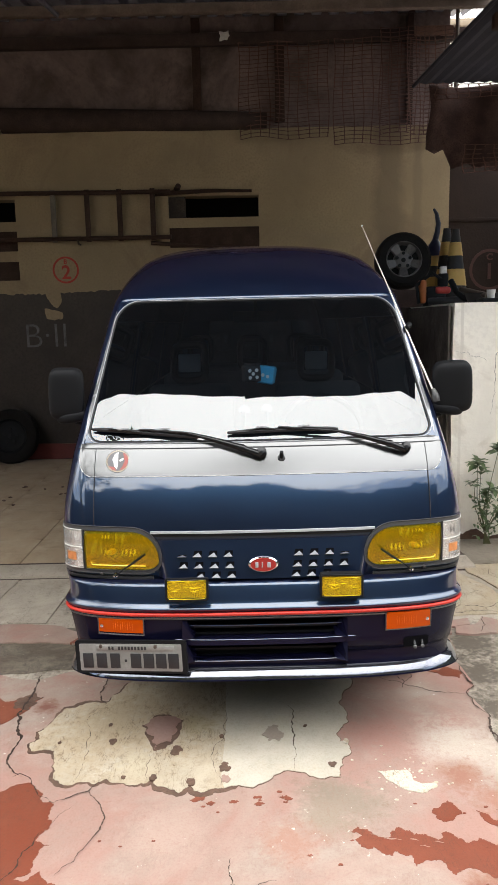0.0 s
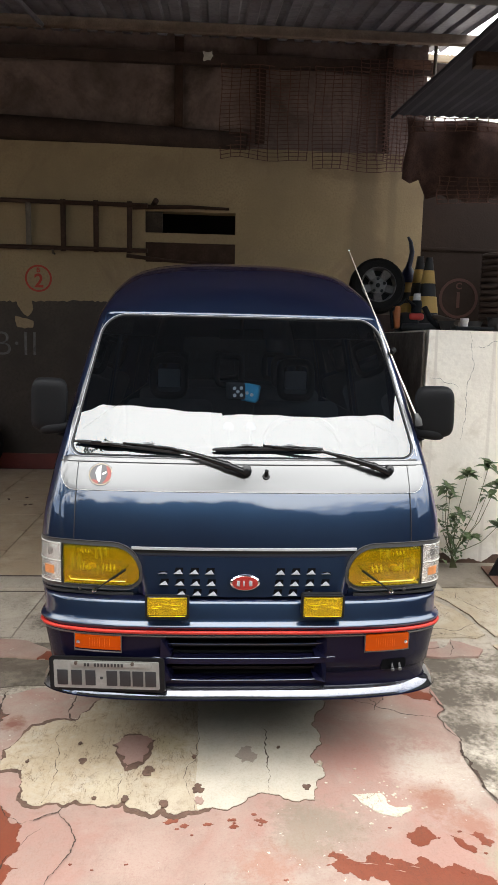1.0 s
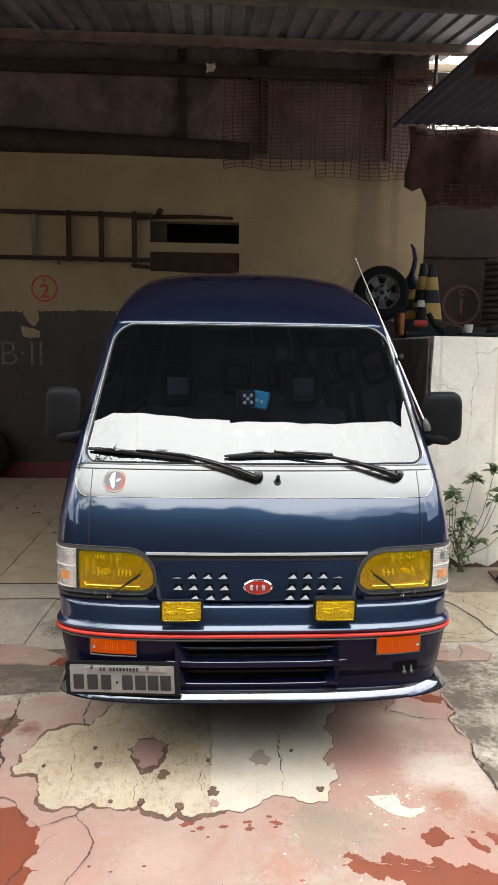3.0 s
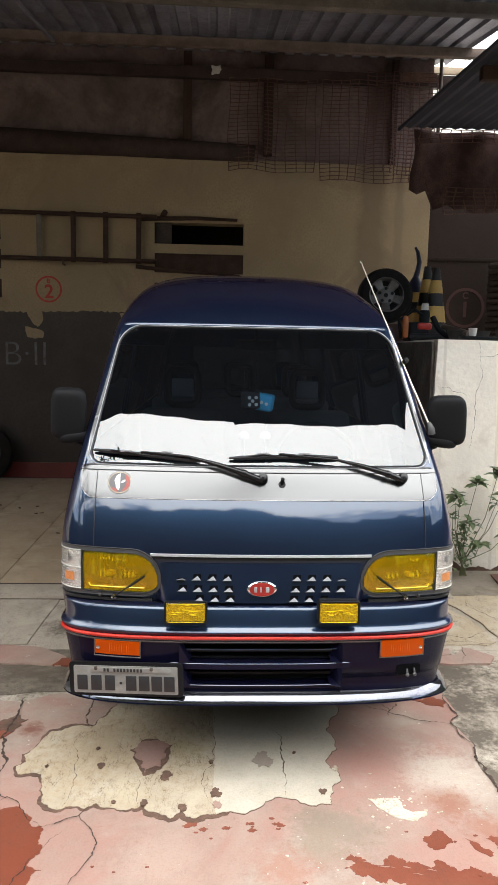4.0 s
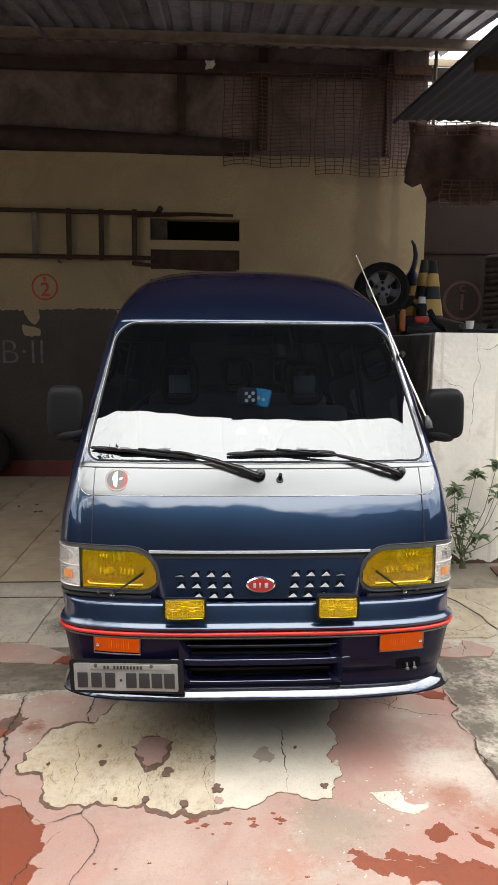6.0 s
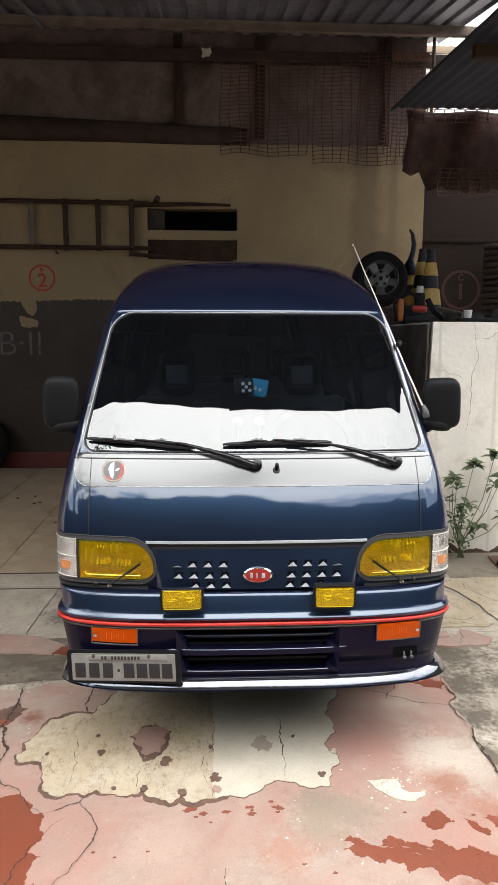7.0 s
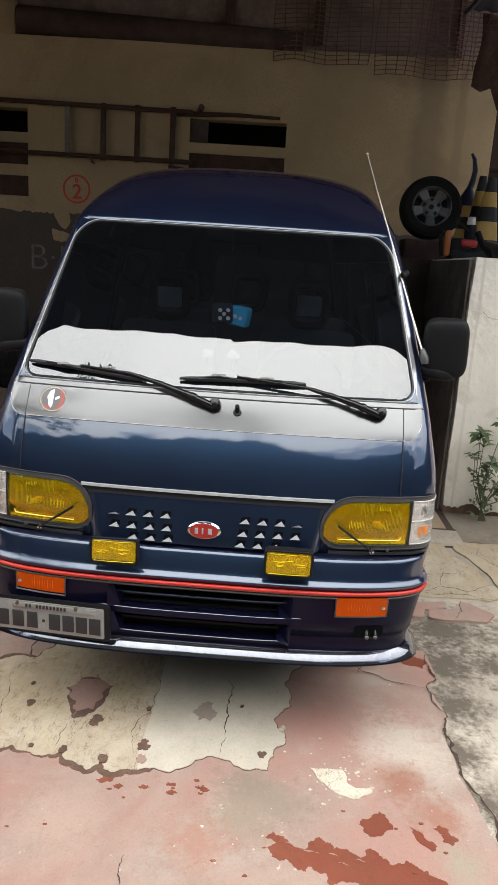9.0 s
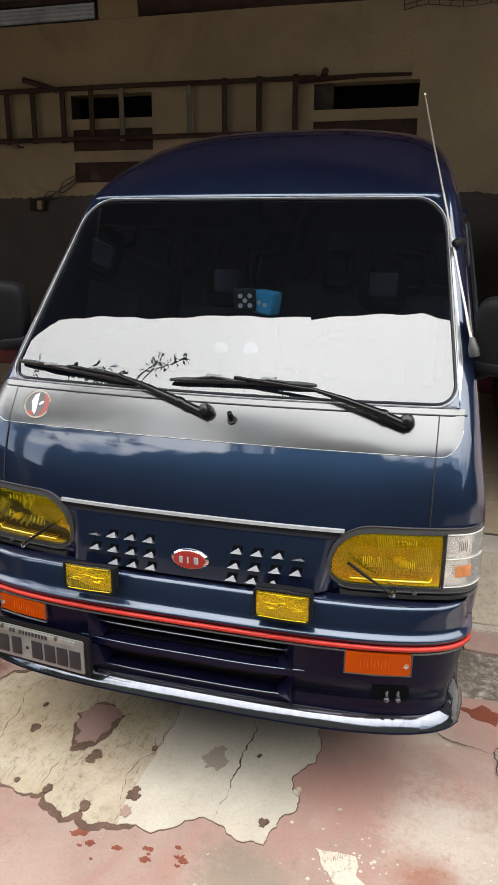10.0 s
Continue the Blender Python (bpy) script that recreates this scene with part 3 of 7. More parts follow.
for pts in (((-2.46, 2.04), (-2.28, 2.05), (-2.27, 1.93), (-2.33, 1.86), (-2.40, 1.92)), ((-2.48, 1.86), (-2.36, 1.84), (-2.26, 1.80), (-2.27, 1.73), (-2.46, 1.74)),
            ((-1.35, 2.04), (-1.22, 2.04), (-1.25, 1.96), (-1.31, 1.98))):
    bm = sheet(jagged(pts, 0.02, 3, random.Random(5)), 0, 0.003)
    bmesh.ops.transform(bm, matrix=Matrix.Translation((0, WALL_Y - 0.006, 0)) @ Matrix.Rotation(radians(90), 4, "X"), verts=bm.verts)
    part("peeled_paint", bm, M_CREAMWALL, wall, smooth=False)
for a, b in ((-3.74, -2.75), (-0.93, 0.14)):
    for c, d in SLOT_Z[:2]:
        part("slot_board", box(a - 0.001, b + 0.001, WALL_Y + 0.015, WALL_Y + 0.045, c - 0.001, d + 0.001, 0.004), M_WOOD, wall, "dark reddish-brown board in the slot")
    # near-black skin on the reveal paints in the shade of the slot
    part("slot_lining", box(a - 0.001, a + 0.004, WALL_Y + 0.002, WALL_Y + 0.19, SLOT_Z[2][0], SLOT_Z[2][1]), M_SHADEBLACK, wall, "dark lining standing for shade in the open slot", smooth=False)
part("slot_block", box(-0.93, -0.73, WALL_Y + 0.02, WALL_Y + 0.06, 2.885, 3.125, 0.006), M_SHADEBLACK, wall, "dark wooden block closing part of the slot")
part("torn_paper", sheet_upright(((-3.56, 2.225), (-3.44, 2.215), (-3.42, 2.26), (-3.48, 2.31), (-3.54, 2.30)), WALL_Y + 0.009), M_DADO, wall, "scrap of pale paper on the board", smooth=False)
# black panel gives the slots their darkness
tagged(part("room_behind", box(-7, 2.4, WALL_Y + 0.9, WALL_Y + 1.0, 0, 4), M_BLACK), "black panel standing for the darkness behind the slots", "wall", kind="structure")
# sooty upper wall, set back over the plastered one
# added unseen cover: blocks skylight from above the slots
tagged(part("room_cover", box(-7.0, 2.4, WALL_Y + 0.2, WALL_Y + 1.0, 3.70, 3.80), M_BLACK, smooth=False), "added unseen cover keeping skylight out of the wall slots", "ceiling", kind="structure")
tagged(part("wall_upper", box(-7.0, 2.40, WALL_Y + 0.12, WALL_Y + 0.3, 3.87, 5.3), M_SOOT, smooth=False), "sooty dark unplastered masonry under the roof", "wall", kind="structure")
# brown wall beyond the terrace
tagged(part("wall_terrace", box(2.40, 9.0, WALL_Y + 0.25, WALL_Y + 0.45, 0, 3.75), M_BROWNWALL, smooth=False), "brown plastered wall behind the terrace, its shade in the colour", "wall", kind="structure")
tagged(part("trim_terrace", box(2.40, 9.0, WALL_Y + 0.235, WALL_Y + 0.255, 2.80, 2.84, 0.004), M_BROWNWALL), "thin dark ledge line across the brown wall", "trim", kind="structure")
# added out of view; white so that it bounces light onto the back wall
tagged(part("wall_left", box(-7.2, -7.0, -0.3, WALL_Y + 1.0, 0, 5.4), M_WHITEWALL, smooth=False), "added unseen white side wall bouncing light into the garage", "wall", kind="structure")

# raised terrace with its whitewashed retaining wall
bm = holed_wall(1.44, 9.0, 0, LEDGE_Z, 2.65, WALL_Y + 0.25, [])
bmesh.ops.subdivide_edges(bm, edges=[e for e in bm.edges], cuts=24, use_grid_fill=True)
for v in bm.verts:
    n = noise.noise(v.co * 3.1) * 0.010 + noise.noise(v.co * 9.0) * 0.004
    v.co += Vector((n, n, n * (v.co.z > 0.1)))
# side block painted near-black in place of the shade below the ledge
tagged(part("wall_terrace_back", box(1.12, 1.43, 3.95, WALL_Y - 0.012, 0, LEDGE_Z - 0.002, 0.01), M_SHADEBLACK), "dark side block of the terrace, shade put into its colour", "wall", kind="structure")
tagged(part("wall_terrace_side_skin", box(1.405, 1.422, 2.672, 3.945, 0, LEDGE_Z - 0.012, 0.004), M_SIDECON), "soiled brown plaster on the side of the terrace", "wall", kind="structure")
terrace = tagged(part("wall_terrace_front", bm, M_WHITEWALL), "whitewashed rough rendered retaining wall of a raised terrace", "wall", kind="structure")
rng = random.Random(4)


def crack_strip(pts, width, z=None, y=None, seed=1):
    """A thin uneven dark crack, on the floor (z) or on an upright wall (y)."""
    r = random.Random(seed)
    pts = [Vector(p) for p in pts]
    k = 0.10
    for _ in range(4):
        nxt = []
        for p, q in zip(pts, pts[1:]):
            d = q - p
            nxt += [p, (p + q) / 2 + Vector((-d.y, d.x)) * r.uniform(-1, 1) * k * 1.4]
        pts = nxt + [pts[-1]]
    bm = bmesh.new()
    rows = []
    for i, p in enumerate(pts):
        d = (pts[min(i + 1, len(pts) - 1)] - pts[max(i - 1, 0)]).normalized()
        w = width * r.uniform(0.12, 0.62) * (0.25 + 0.75 * math.sin(math.pi * min(max(i / (len(pts) - 1), 0.08), 0.92)))
        s = Vector((-d.y, d.x)) * w / 2
        rows.append([bm.verts.new((q.x, q.y, z) if z is not None else (q.x, y, q.y)) for q in (p - s, p + s)])
    for a, b in zip(rows, rows[1:]):
        bm.faces.new((a[0], a[1], b[1], b[0]))
    return bm


for i, (pts, w) in enumerate(((((1.74, 1.73), (1.735, 1.25), (1.715, 0.95)), 0.006), (((1.74, 1.62), (1.9, 1.66), (2.1, 1.66)), 0.005), (((1.46, 1.40), (1.6, 1.36), (1.68, 1.33)), 0.004))):
    part("crack", crack_strip(pts, w, y=2.636, seed=i), M_CRACK, terrace, smooth=False)


grit = random.Random(15)
foot = [0.045 + 0.022 * math.sin(k * 0.23) + 0.014 * math.sin(k * 0.61 + 2) + grit.uniform(-0.008, 0.008) for k in range(160)]
part("grimy_foot", slab(span(1.44, 4.4, 148), lambda x: 0.0, lambda x: foot[int((x - 1.44) * 50)], lambda x, z: 2.630, 0.004, 1), M_DIRT, terrace, "dark grime along the foot of the wall", smooth=False)


# ---- floor pieces ----
def floor_piece(name, pts, z0, z1, material, label, rough=0.02, depth=4, seed=1, category="floor"):
    return tagged(part(name, sheet(jagged(pts, rough, depth, random.Random(seed)), z0, z1), material, smooth=False), label, category, kind="structure")


# garage floor of square tiles inside the threshold
inner = tagged(part("floor_garage", box(-7.0, 1.44, 2.262, WALL_Y, -0.05, 0.008), M_CRACK, smooth=False), "dusty beige tiled garage floor", "floor", kind="structure")
tile = None
for i in range(-11, 3):
    for k in range(7):
        if tile is None:
            tile = part("tile", box(0.002, 0.608, 0.002, 0.562, 0, 0.012, 0.002, seg=1), M_TILE, inner, smooth=False)
            ob = tile
        else:
            ob = new("tile", tile.data)
            ob.parent = inner
        ob.location = (-0.44 + 0.61 * i, 2.268 + 0.564 * k, 0.004)
# threshold strip
tagged(part("threshold", box(-7.0, 1.44, 2.0, 2.235, -0.05, 0.022, 0.006), M_CONCRETE), "worn concrete threshold strip with dark joints", "threshold", kind="structure")
for a, b, top in ((2.235, 2.262, 0.020), (1.974, 2.0, 0.004)):
    tagged(part("threshold_joint", box(-7.0, 1.44, a, b, -0.05, top), M_CRACK), "dark gap along the threshold", "joint", kind="structure")

# grey slabs in front of the threshold
slabs = tagged(part("pavement", box(-6.0, 1.44, 1.2, 1.974, -0.05, 0.002), M_CONCRETE, smooth=False), "dirty grey cement strip with slabs", "pavement", kind="structure")
for i, (a, b, c, d) in enumerate(((-3.2, -2.05, 1.27, 1.97), (-2.03, -1.60, 1.27, 1.97), (-1.58, -1.20, 1.27, 1.97))):
    part("slab", sheet(jagged(((a, c), (b, c), (b + 0.03, d), (a + 0.03, d)), 0.003, 4, random.Random(i)), 0.0, 0.008), M_CONCRETE, slabs, smooth=False)
part("slab", sheet(jagged(((-0.98, 1.27), (-0.80, 1.27), (-0.80, 1.55), (-0.90, 1.45)), 0.01, 4, random.Random(8)), 0.0, 0.01), M_CREAMCON, slabs, smooth=False)
floor_piece("floor_red_band", ((-3.5, 1.0), (-1.3, 1.03), (-0.93, 1.0), (-0.95, 1.10), (-1.1, 1.22), (-1.4, 1.26), (-3.5, 1.25)), 0.0, 0.010, M_PINK, "worn pink painted concrete band", 0.01, 4, 21)
floor_piece("floor_red_scrap", ((-1.0, 1.0), (-0.92, 0.99), (-0.90, 1.06), (-0.97, 1.08)), 0.0, 0.014, M_REDOXIDE, "scrap of red oxide paint on concrete", 0.01, 3, 22)
floor_piece("floor_dirt_left", ((-3.5, 0.66), (-1.2, 0.70), (-0.8, 0.74), (-0.8, 1.2), (-3.5, 1.2)), 0.0, 0.004, M_DARKCON, "dirty dark broken concrete strip", 0.01, 4, 23)

# pink painted concrete in front of the van, with its broken edge
pink = floor_piece("floor_pink", ((-4.0, 0.62), (-1.25, 0.68), (-1.06, 0.62), (-0.93, 0.69), (-0.7, 0.72), (0.0, 0.74), (0.55, 0.70), (0.93, 0.70), (0.94, 0.47), (0.89, 0.41), (0.93, 0.22), (0.90, 0.14),
                                  (0.90, 0.03), (0.91, -0.07), (0.945, -0.4), (1.05, -0.9), (1.08, -1.2), (-4.0, -1.2)), 0.0, 0.008, M_PINK, "worn faded pink painted concrete floor", 0.012, 4, 31)
Z = 0.008


def on_pink(name, pts, up, material, rough, seed, label="", depth=4):
    return part(name, sheet(jagged(pts, rough, depth, random.Random(seed)), Z - 0.002, Z + up), material, pink, label, smooth=False)


PATCH = ((-0.61, 0.6), (-0.65, 0.48), (-0.69, 0.4), (-0.79, 0.39), (-0.86, 0.36), (-0.93, 0.18), (-0.91, 0.13), (-0.94, 0.1), (-0.92, 0.05), (-0.83, 0.05), (-0.81, -0.05), (-0.79, -0.12), (-0.74, -0.16), (-0.63, -0.16),
         (-0.59, -0.13), (-0.52, -0.16), (-0.44, -0.16), (-0.42, -0.14), (-0.4, -0.18), (-0.32, -0.22), (-0.28, -0.18), (-0.24, -0.22), (-0.16, -0.2), (0.02, -0.13), (0.1, -0.11), (0.15, -0.14), (0.26, -0.15), (0.28, -0.08),
         (0.29, -0.03), (0.32, 0.0), (0.32, 0.04), (0.29, 0.07), (0.3, 0.16), (0.34, 0.21), (0.38, 0.48), (0.36, 0.65))
outline = jagged(PATCH, 0.034, 4, random.Random(41))
rim = []
for i, p in enumerate(outline):
    d = outline[(i + 1) % len(outline)] - outline[i - 1]
    k = 0.021 * max(0.0, 0.45 + noise.noise(Vector((p.x * 7, p.y * 7, 2.0))) + 0.5 * noise.noise(Vector((p.x * 30, p.y * 30, 5.0)))) * (1.0 if p.x < -0.12 else 0.12) + 0.0015
    rim.append(p + Vector((-d.y, d.x)).normalized() * -k)
part("dirt_rim", sheet(rim, Z - 0.002, Z + 0.0015), M_DIRT, pink, "dark dirt along the broken paint edge", smooth=False)
part("bare_patch", sheet(outline, Z - 0.002, Z + 0.003), M_CREAMCON, pink, "bare cream cement where the paint has peeled", smooth=False)
smooth = [p for p in outline if p.x > -0.165]
joint = [Vector((-0.168 + 0.004 * math.sin(9 * y), y)) for y in span(smooth[-1].y if smooth[-1].y > 0.4 else 0.62, smooth[0].y, 12)]
part("smooth_patch", sheet([Vector((p.x * 0.994, p.y)) for p in smooth] + joint[1:-1], Z - 0.002, Z + 0.0036), M_CREAMSMOOTH, pink, "smoother paler cement beside a straight joint", smooth=False)
ISLAND = ((-0.51, 0.21), (-0.47, 0.28), (-0.41, 0.29), (-0.34, 0.24), (-0.35, 0.17), (-0.37, 0.08), (-0.44, 0.03), (-0.46, 0.09), (-0.49, 0.15))
on_pink("paint_island", ISLAND, 0.0045, M_DIRT, 0.035, 43)
on_pink("paint_island", [(-0.425 + (x + 0.425) * 0.87, 0.17 + (y - 0.17) * 0.90) for x, y in ISLAND], 0.0065, M_ISLAND, 0.045, 44, "island of pink paint left on the bare patch")
for i, (x, y, r, m) in enumerate(((-0.35, 0.03, 0.024, M_DIRT), (-0.61, 0.10, 0.016, M_DIRT), (-0.16, -0.08, 0.022, M_DIRT), (-0.155, -0.15, 0.018, M_PINK), (0.03, 0.13, 0.042, M_STAIN), (0.24, -0.08, 0.014, M_DIRT), (-0.64, 0.22, 0.009, M_DIRT),
                                  (-0.53, -0.13, 0.008, M_DIRT), (-0.18, 0.12, 0.009, M_DIRT), (0.16, 0.18, 0.007, M_DIRT), (-0.28, -0.165, 0.016, M_DIRT), (-0.42, -0.135, 0.014, M_DIRT), (-0.82, 0.10, 0.007, M_DIRT), (0.31, 0.065, 0.012, M_CREAMCON))):
    on_pink("chip", [(x + r * math.cos(q), y + 1.4 * r * math.sin(q)) for q in span(0, 5.2, 5)], 0.0055 + 0.0002 * i, m, 0.06, 50 + i, depth=4)
on_pink("bare_spot", ((0.4, -0.12), (0.48, -0.12), (0.51, -0.12), (0.52, -0.18), (0.55, -0.2), (0.6, -0.19), (0.59, -0.22), (0.53, -0.25), (0.48, -0.23), (0.43, -0.18)), 0.003, M_CREAMCON, 0.03, 61, "bare cream spot in the paint")
for i in range(40):
    x, y, r = rng.gauss(0.50, 0.09), rng.gauss(-0.14, 0.07), rng.uniform(0.002, 0.006)
    on_pink("pale_fleck", [(x + 1.3 * r * math.cos(q), y + r * math.sin(q)) for q in span(0, 5.2, 5)], 0.0008 + 0.00002 * i, M_CREAMCON, 0.06, 400 + i, depth=1)
# red oxide remains
on_pink("red_area", ((-2.6, -0.1), (-1.6, -0.18), (-0.93, -0.16), (-0.83, -0.18), (-0.75, -0.26), (-0.75, -0.34), (-0.73, -0.38), (-0.76, -0.44), (-0.71, -0.46), (-0.74, -0.52), (-0.78, -0.60), (-0.65, -0.62), (-0.48, -0.66), (-0.36, -0.68), (-0.34, -0.72), (-0.46, -0.73), (-0.9, -0.74), (-2.6, -0.9)),
        0.001, M_REDOXIDE, 0.055, 62, "older red oxide paint laid bare", 5)
STREAK = ((0.25, -0.47), (0.29, -0.45), (0.26, -0.43), (0.31, -0.42), (0.32, -0.43), (0.4, -0.43), (0.45, -0.43), (0.48, -0.45), (0.58, -0.45), (0.66, -0.47), (0.67, -0.48), (0.65, -0.49), (0.73, -0.52), (0.85, -0.56), (0.92, -0.6), (0.88, -0.69), (0.81, -0.67), (0.72, -0.64), (0.61, -0.6), (0.51, -0.56), (0.39, -0.52), (0.32, -0.5))
on_pink("red_streak", ((0.24, -0.84), (0.28, -0.8), (0.34, -0.79), (0.42, -0.8), (0.52, -0.83), (0.60, -0.88), (0.5, -0.94), (0.3, -0.92)), 0.001, M_REDOXIDE, 0.05, 69, "", 5)
on_pink("red_streak", STREAK, 0.001, M_REDOXIDE, 0.075, 63, "streak of red oxide paint", 5)
on_pink("red_streak", ((0.76, -0.34), (0.83, -0.38), (0.81, -0.40), (0.78, -0.39)), 0.001, M_REDOXIDE, 0.06, 70, "", 5)
on_pink("red_streak", ((0.54, -0.35), (0.61, -0.29), (0.64, -0.36), (0.59, -0.39), (0.55, -0.38)), 0.001, M_REDOXIDE, 0.05, 64, "", 5)
on_pink("red_streak", ((0.69, -0.34), (0.72, -0.36), (0.76, -0.41), (0.74, -0.43), (0.71, -0.40)), 0.001, M_REDOXIDE, 0.05, 65, "", 5)
on_pink("red_streak", ((0.77, 0.62), (0.86, 0.66), (0.93, 0.60), (0.90, 0.55), (0.82, 0.58)), 0.002, M_REDOXIDE, 0.04, 66)
on_pink("red_streak", ((-1.25, 0.18), (-1.02, 0.36), (-0.99, 0.45), (-1.3, 0.48)), 0.002, M_REDOXIDE, 0.03, 67)
on_pink("dirt_clump", ((-1.10, 0.42), (-1.07, 0.47), (-1.03, 0.50), (-0.985, 0.46), (-1.00, 0.41), (-1.02, 0.36), (-1.06, 0.37)), 0.0025, M_DIRT, 0.06, 74, "brown dirt gathered in the cracks", 4)
# slivers of pink left across the streak
for i in range(5):
    x, y, w = 0.34 + 0.05 * i + rng.uniform(-0.02, 0.02), -0.445 - 0.016 * i + rng.uniform(-0.02, 0.03), rng.uniform(0.012, 0.03)
    on_pink("pink_sliver", ((x - w, y + 0.003), (x, y + 0.003), (x + w, y - 0.005), (x, y - 0.001)), 0.0014 + 0.0002 * i, M_PINK, 0.02, 700 + i, depth=3)
for i in range(34):
    x, y = rng.uniform(-0.26, 0.08), rng.gauss(-0.26, 0.02)
    r = rng.uniform(0.003, 0.011)
    if i > 14:
        x, y, r = rng.uniform(-0.6, 0.8), rng.uniform(-0.75, -0.24), rng.uniform(0.002, 0.005)
    on_pink("red_fleck", [(x + 1.8 * r * math.cos(q), y + r * math.sin(q)) for q in span(0, 5.2, 5)], 0.0012 + 0.00004 * i, M_REDOXIDE, 0.07, 170 + i, depth=3)
for i, (pts, w) in enumerate(((((-0.75, -0.26), (-0.69, -0.22), (-0.64, -0.2), (-0.61, -0.15)), 0.009), (((-0.64, -0.2), (-0.59, -0.27), (-0.56, -0.33), (-0.56, -0.4), (-0.59, -0.47), (-0.66, -0.59)), 0.009), (((-0.68, -0.28), (-0.73, -0.37)), 0.004),
                              (((-0.94, -0.11), (-0.92, -0.09), (-0.84, -0.17), (-0.75, -0.26)), 0.008), (((-0.75, -0.40), (-0.79, -0.52), (-0.82, -0.62)), 0.010),
                              (((-1.05, 0.66), (-1.056, 0.624), (-1.045, 0.43), (-1.027, 0.23), (-0.991, 0.076), (-0.988, -0.028), (-0.922, -0.097)), 0.022), (((-0.75, 0.68), (-0.73, 0.5), (-0.69, 0.39)), 0.014),
                              (((0.50, 0.60), (0.62, 0.52), (0.66, 0.48), (0.75, 0.43), (0.90, 0.40)), 0.011), (((0.60, 0.62), (0.64, 0.52), (0.62, 0.47)), 0.009), (((0.64, 0.52), (0.70, 0.62)), 0.008), (((-0.13, -0.54), (-0.12, -0.64), (-0.14, -0.75), (-0.2, -1.2)), 0.008), (((-0.12, -0.64), (0.01, -0.63)), 0.005), (((-0.50, -0.77), (-0.40, -0.80), (-0.30, -0.80), (-0.17, -0.815)), 0.006), (((-0.34, -0.66), (-0.40, -0.80), (-0.40, -0.9)), 0.004),
                              (((-0.17, 0.5), (-0.172, 0.1), (-0.17, -0.2)), 0.004), (((0.10, 0.34), (0.105, 0.15), (0.11, 0.02)), 0.011), (((0.11, 0.02), (0.10, -0.10)), 0.003), (((-0.72, 0.37), (-0.715, 0.1), (-0.71, -0.15)), 0.004), (((-0.45, 0.03), (-0.44, -0.16)), 0.004), (((0.93, 0.66), (0.94, 0.47), (0.89, 0.41)), 0.016), (((0.89, 0.41), (0.93, 0.22), (0.90, 0.14), (0.90, 0.03), (0.91, -0.07), (0.945, -0.4), (1.0, -0.7)), 0.022))):
    part("crack", crack_strip(pts, w * 1.2, z=Z + 0.0045, seed=80 + i), M_CRACK, pink, smooth=False)

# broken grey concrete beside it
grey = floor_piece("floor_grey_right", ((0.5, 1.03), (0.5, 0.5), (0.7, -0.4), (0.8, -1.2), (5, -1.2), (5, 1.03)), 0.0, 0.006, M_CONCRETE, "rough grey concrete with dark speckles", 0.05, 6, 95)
floor_piece("floor_pink_scrap", ((1.02, 1.02), (1.10, 1.00), (1.30, 1.01), (1.36, 1.10), (1.22, 1.22), (1.15, 1.12), (1.04, 1.10)), 0.0, 0.012, M_PINK, "broken scrap of pink painted concrete", 0.01, 4, 96)
floor_piece("floor_pink_scrap", ((0.80, 1.02), (1.0, 1.02), (1.02, 1.10), (1.13, 1.13), (1.14, 1.2), (0.8, 1.16)), 0.0, 0.012, M_PINK, "broken scrap of pink painted concrete", 0.01, 4, 97)
cream = floor_piece("floor_cream_right", ((0.8, 1.25), (1.18, 1.26), (1.38, 1.25), (1.45, 1.30), (1.42, 1.6), (1.30, 1.9), (1.33, 2.06), (0.8, 2.06)), 0.0, 0.010, M_CREAMCON, "cracked cream cement slab", 0.012, 4, 98)
floor_piece("floor_cream_right", ((1.50, 1.28), (3.4, 1.25), (3.4, 2.06), (1.38, 2.06), (1.36, 1.92), (1.47, 1.6)), 0.0, 0.010, M_CREAMCON, "cracked cream cement slab", 0.012, 4, 99)
floor_piece("floor_cream_right", ((1.46, 1.04), (1.62, 1.04), (3.4, 1.05), (3.4, 1.22), (1.55, 1.22), (1.44, 1.16)), 0.0, 0.008, M_CREAMCON, "cracked cream cement slab", 0.012, 4, 100)

floor_piece("floor_earth", ((0.9, 2.08), (3.4, 2.08), (3.4, 2.7), (1.44, 2.66), (1.0, 2.4)), 0.0, 0.006, M_EARTH, "bare dusty earth at the foot of the wall", 0.02, 4, 101)

for i, (pts, w) in enumerate(((((1.02, 1.30), (1.15, 1.38), (1.30, 1.34), (1.45, 1.45)), 0.012), (((1.15, 1.38), (1.20, 1.55), (1.35, 1.62)), 0.008), (((0.98, 1.45), (1.08, 1.5), (1.15, 1.38)), 0.010), (((1.5, 1.95), (1.55, 1.7), (1.62, 1.55)), 0.012), (((1.62, 1.55), (1.8, 1.4), (1.9, 1.28)), 0.010),
                              (((0.95, 1.29), (1.1, 1.27), (1.3, 1.29), (1.5, 1.27)), 0.010), (((1.22, 1.22), (1.20, 1.1), (1.15, 1.02)), 0.010))):
    part("crack", crack_strip(pts, w, z=0.0145, seed=180 + i), M_CRACK, cream, smooth=False)
# ground out of view, darkened to cut bounce and reflections on the van
tagged(part("floor_yard", box(-7.0, 8.0, -9.0, -1.2, -0.05, 0.005), M_YARD, smooth=False), "unseen yard ground, dark to cut bounced light", "ground", kind="structure")

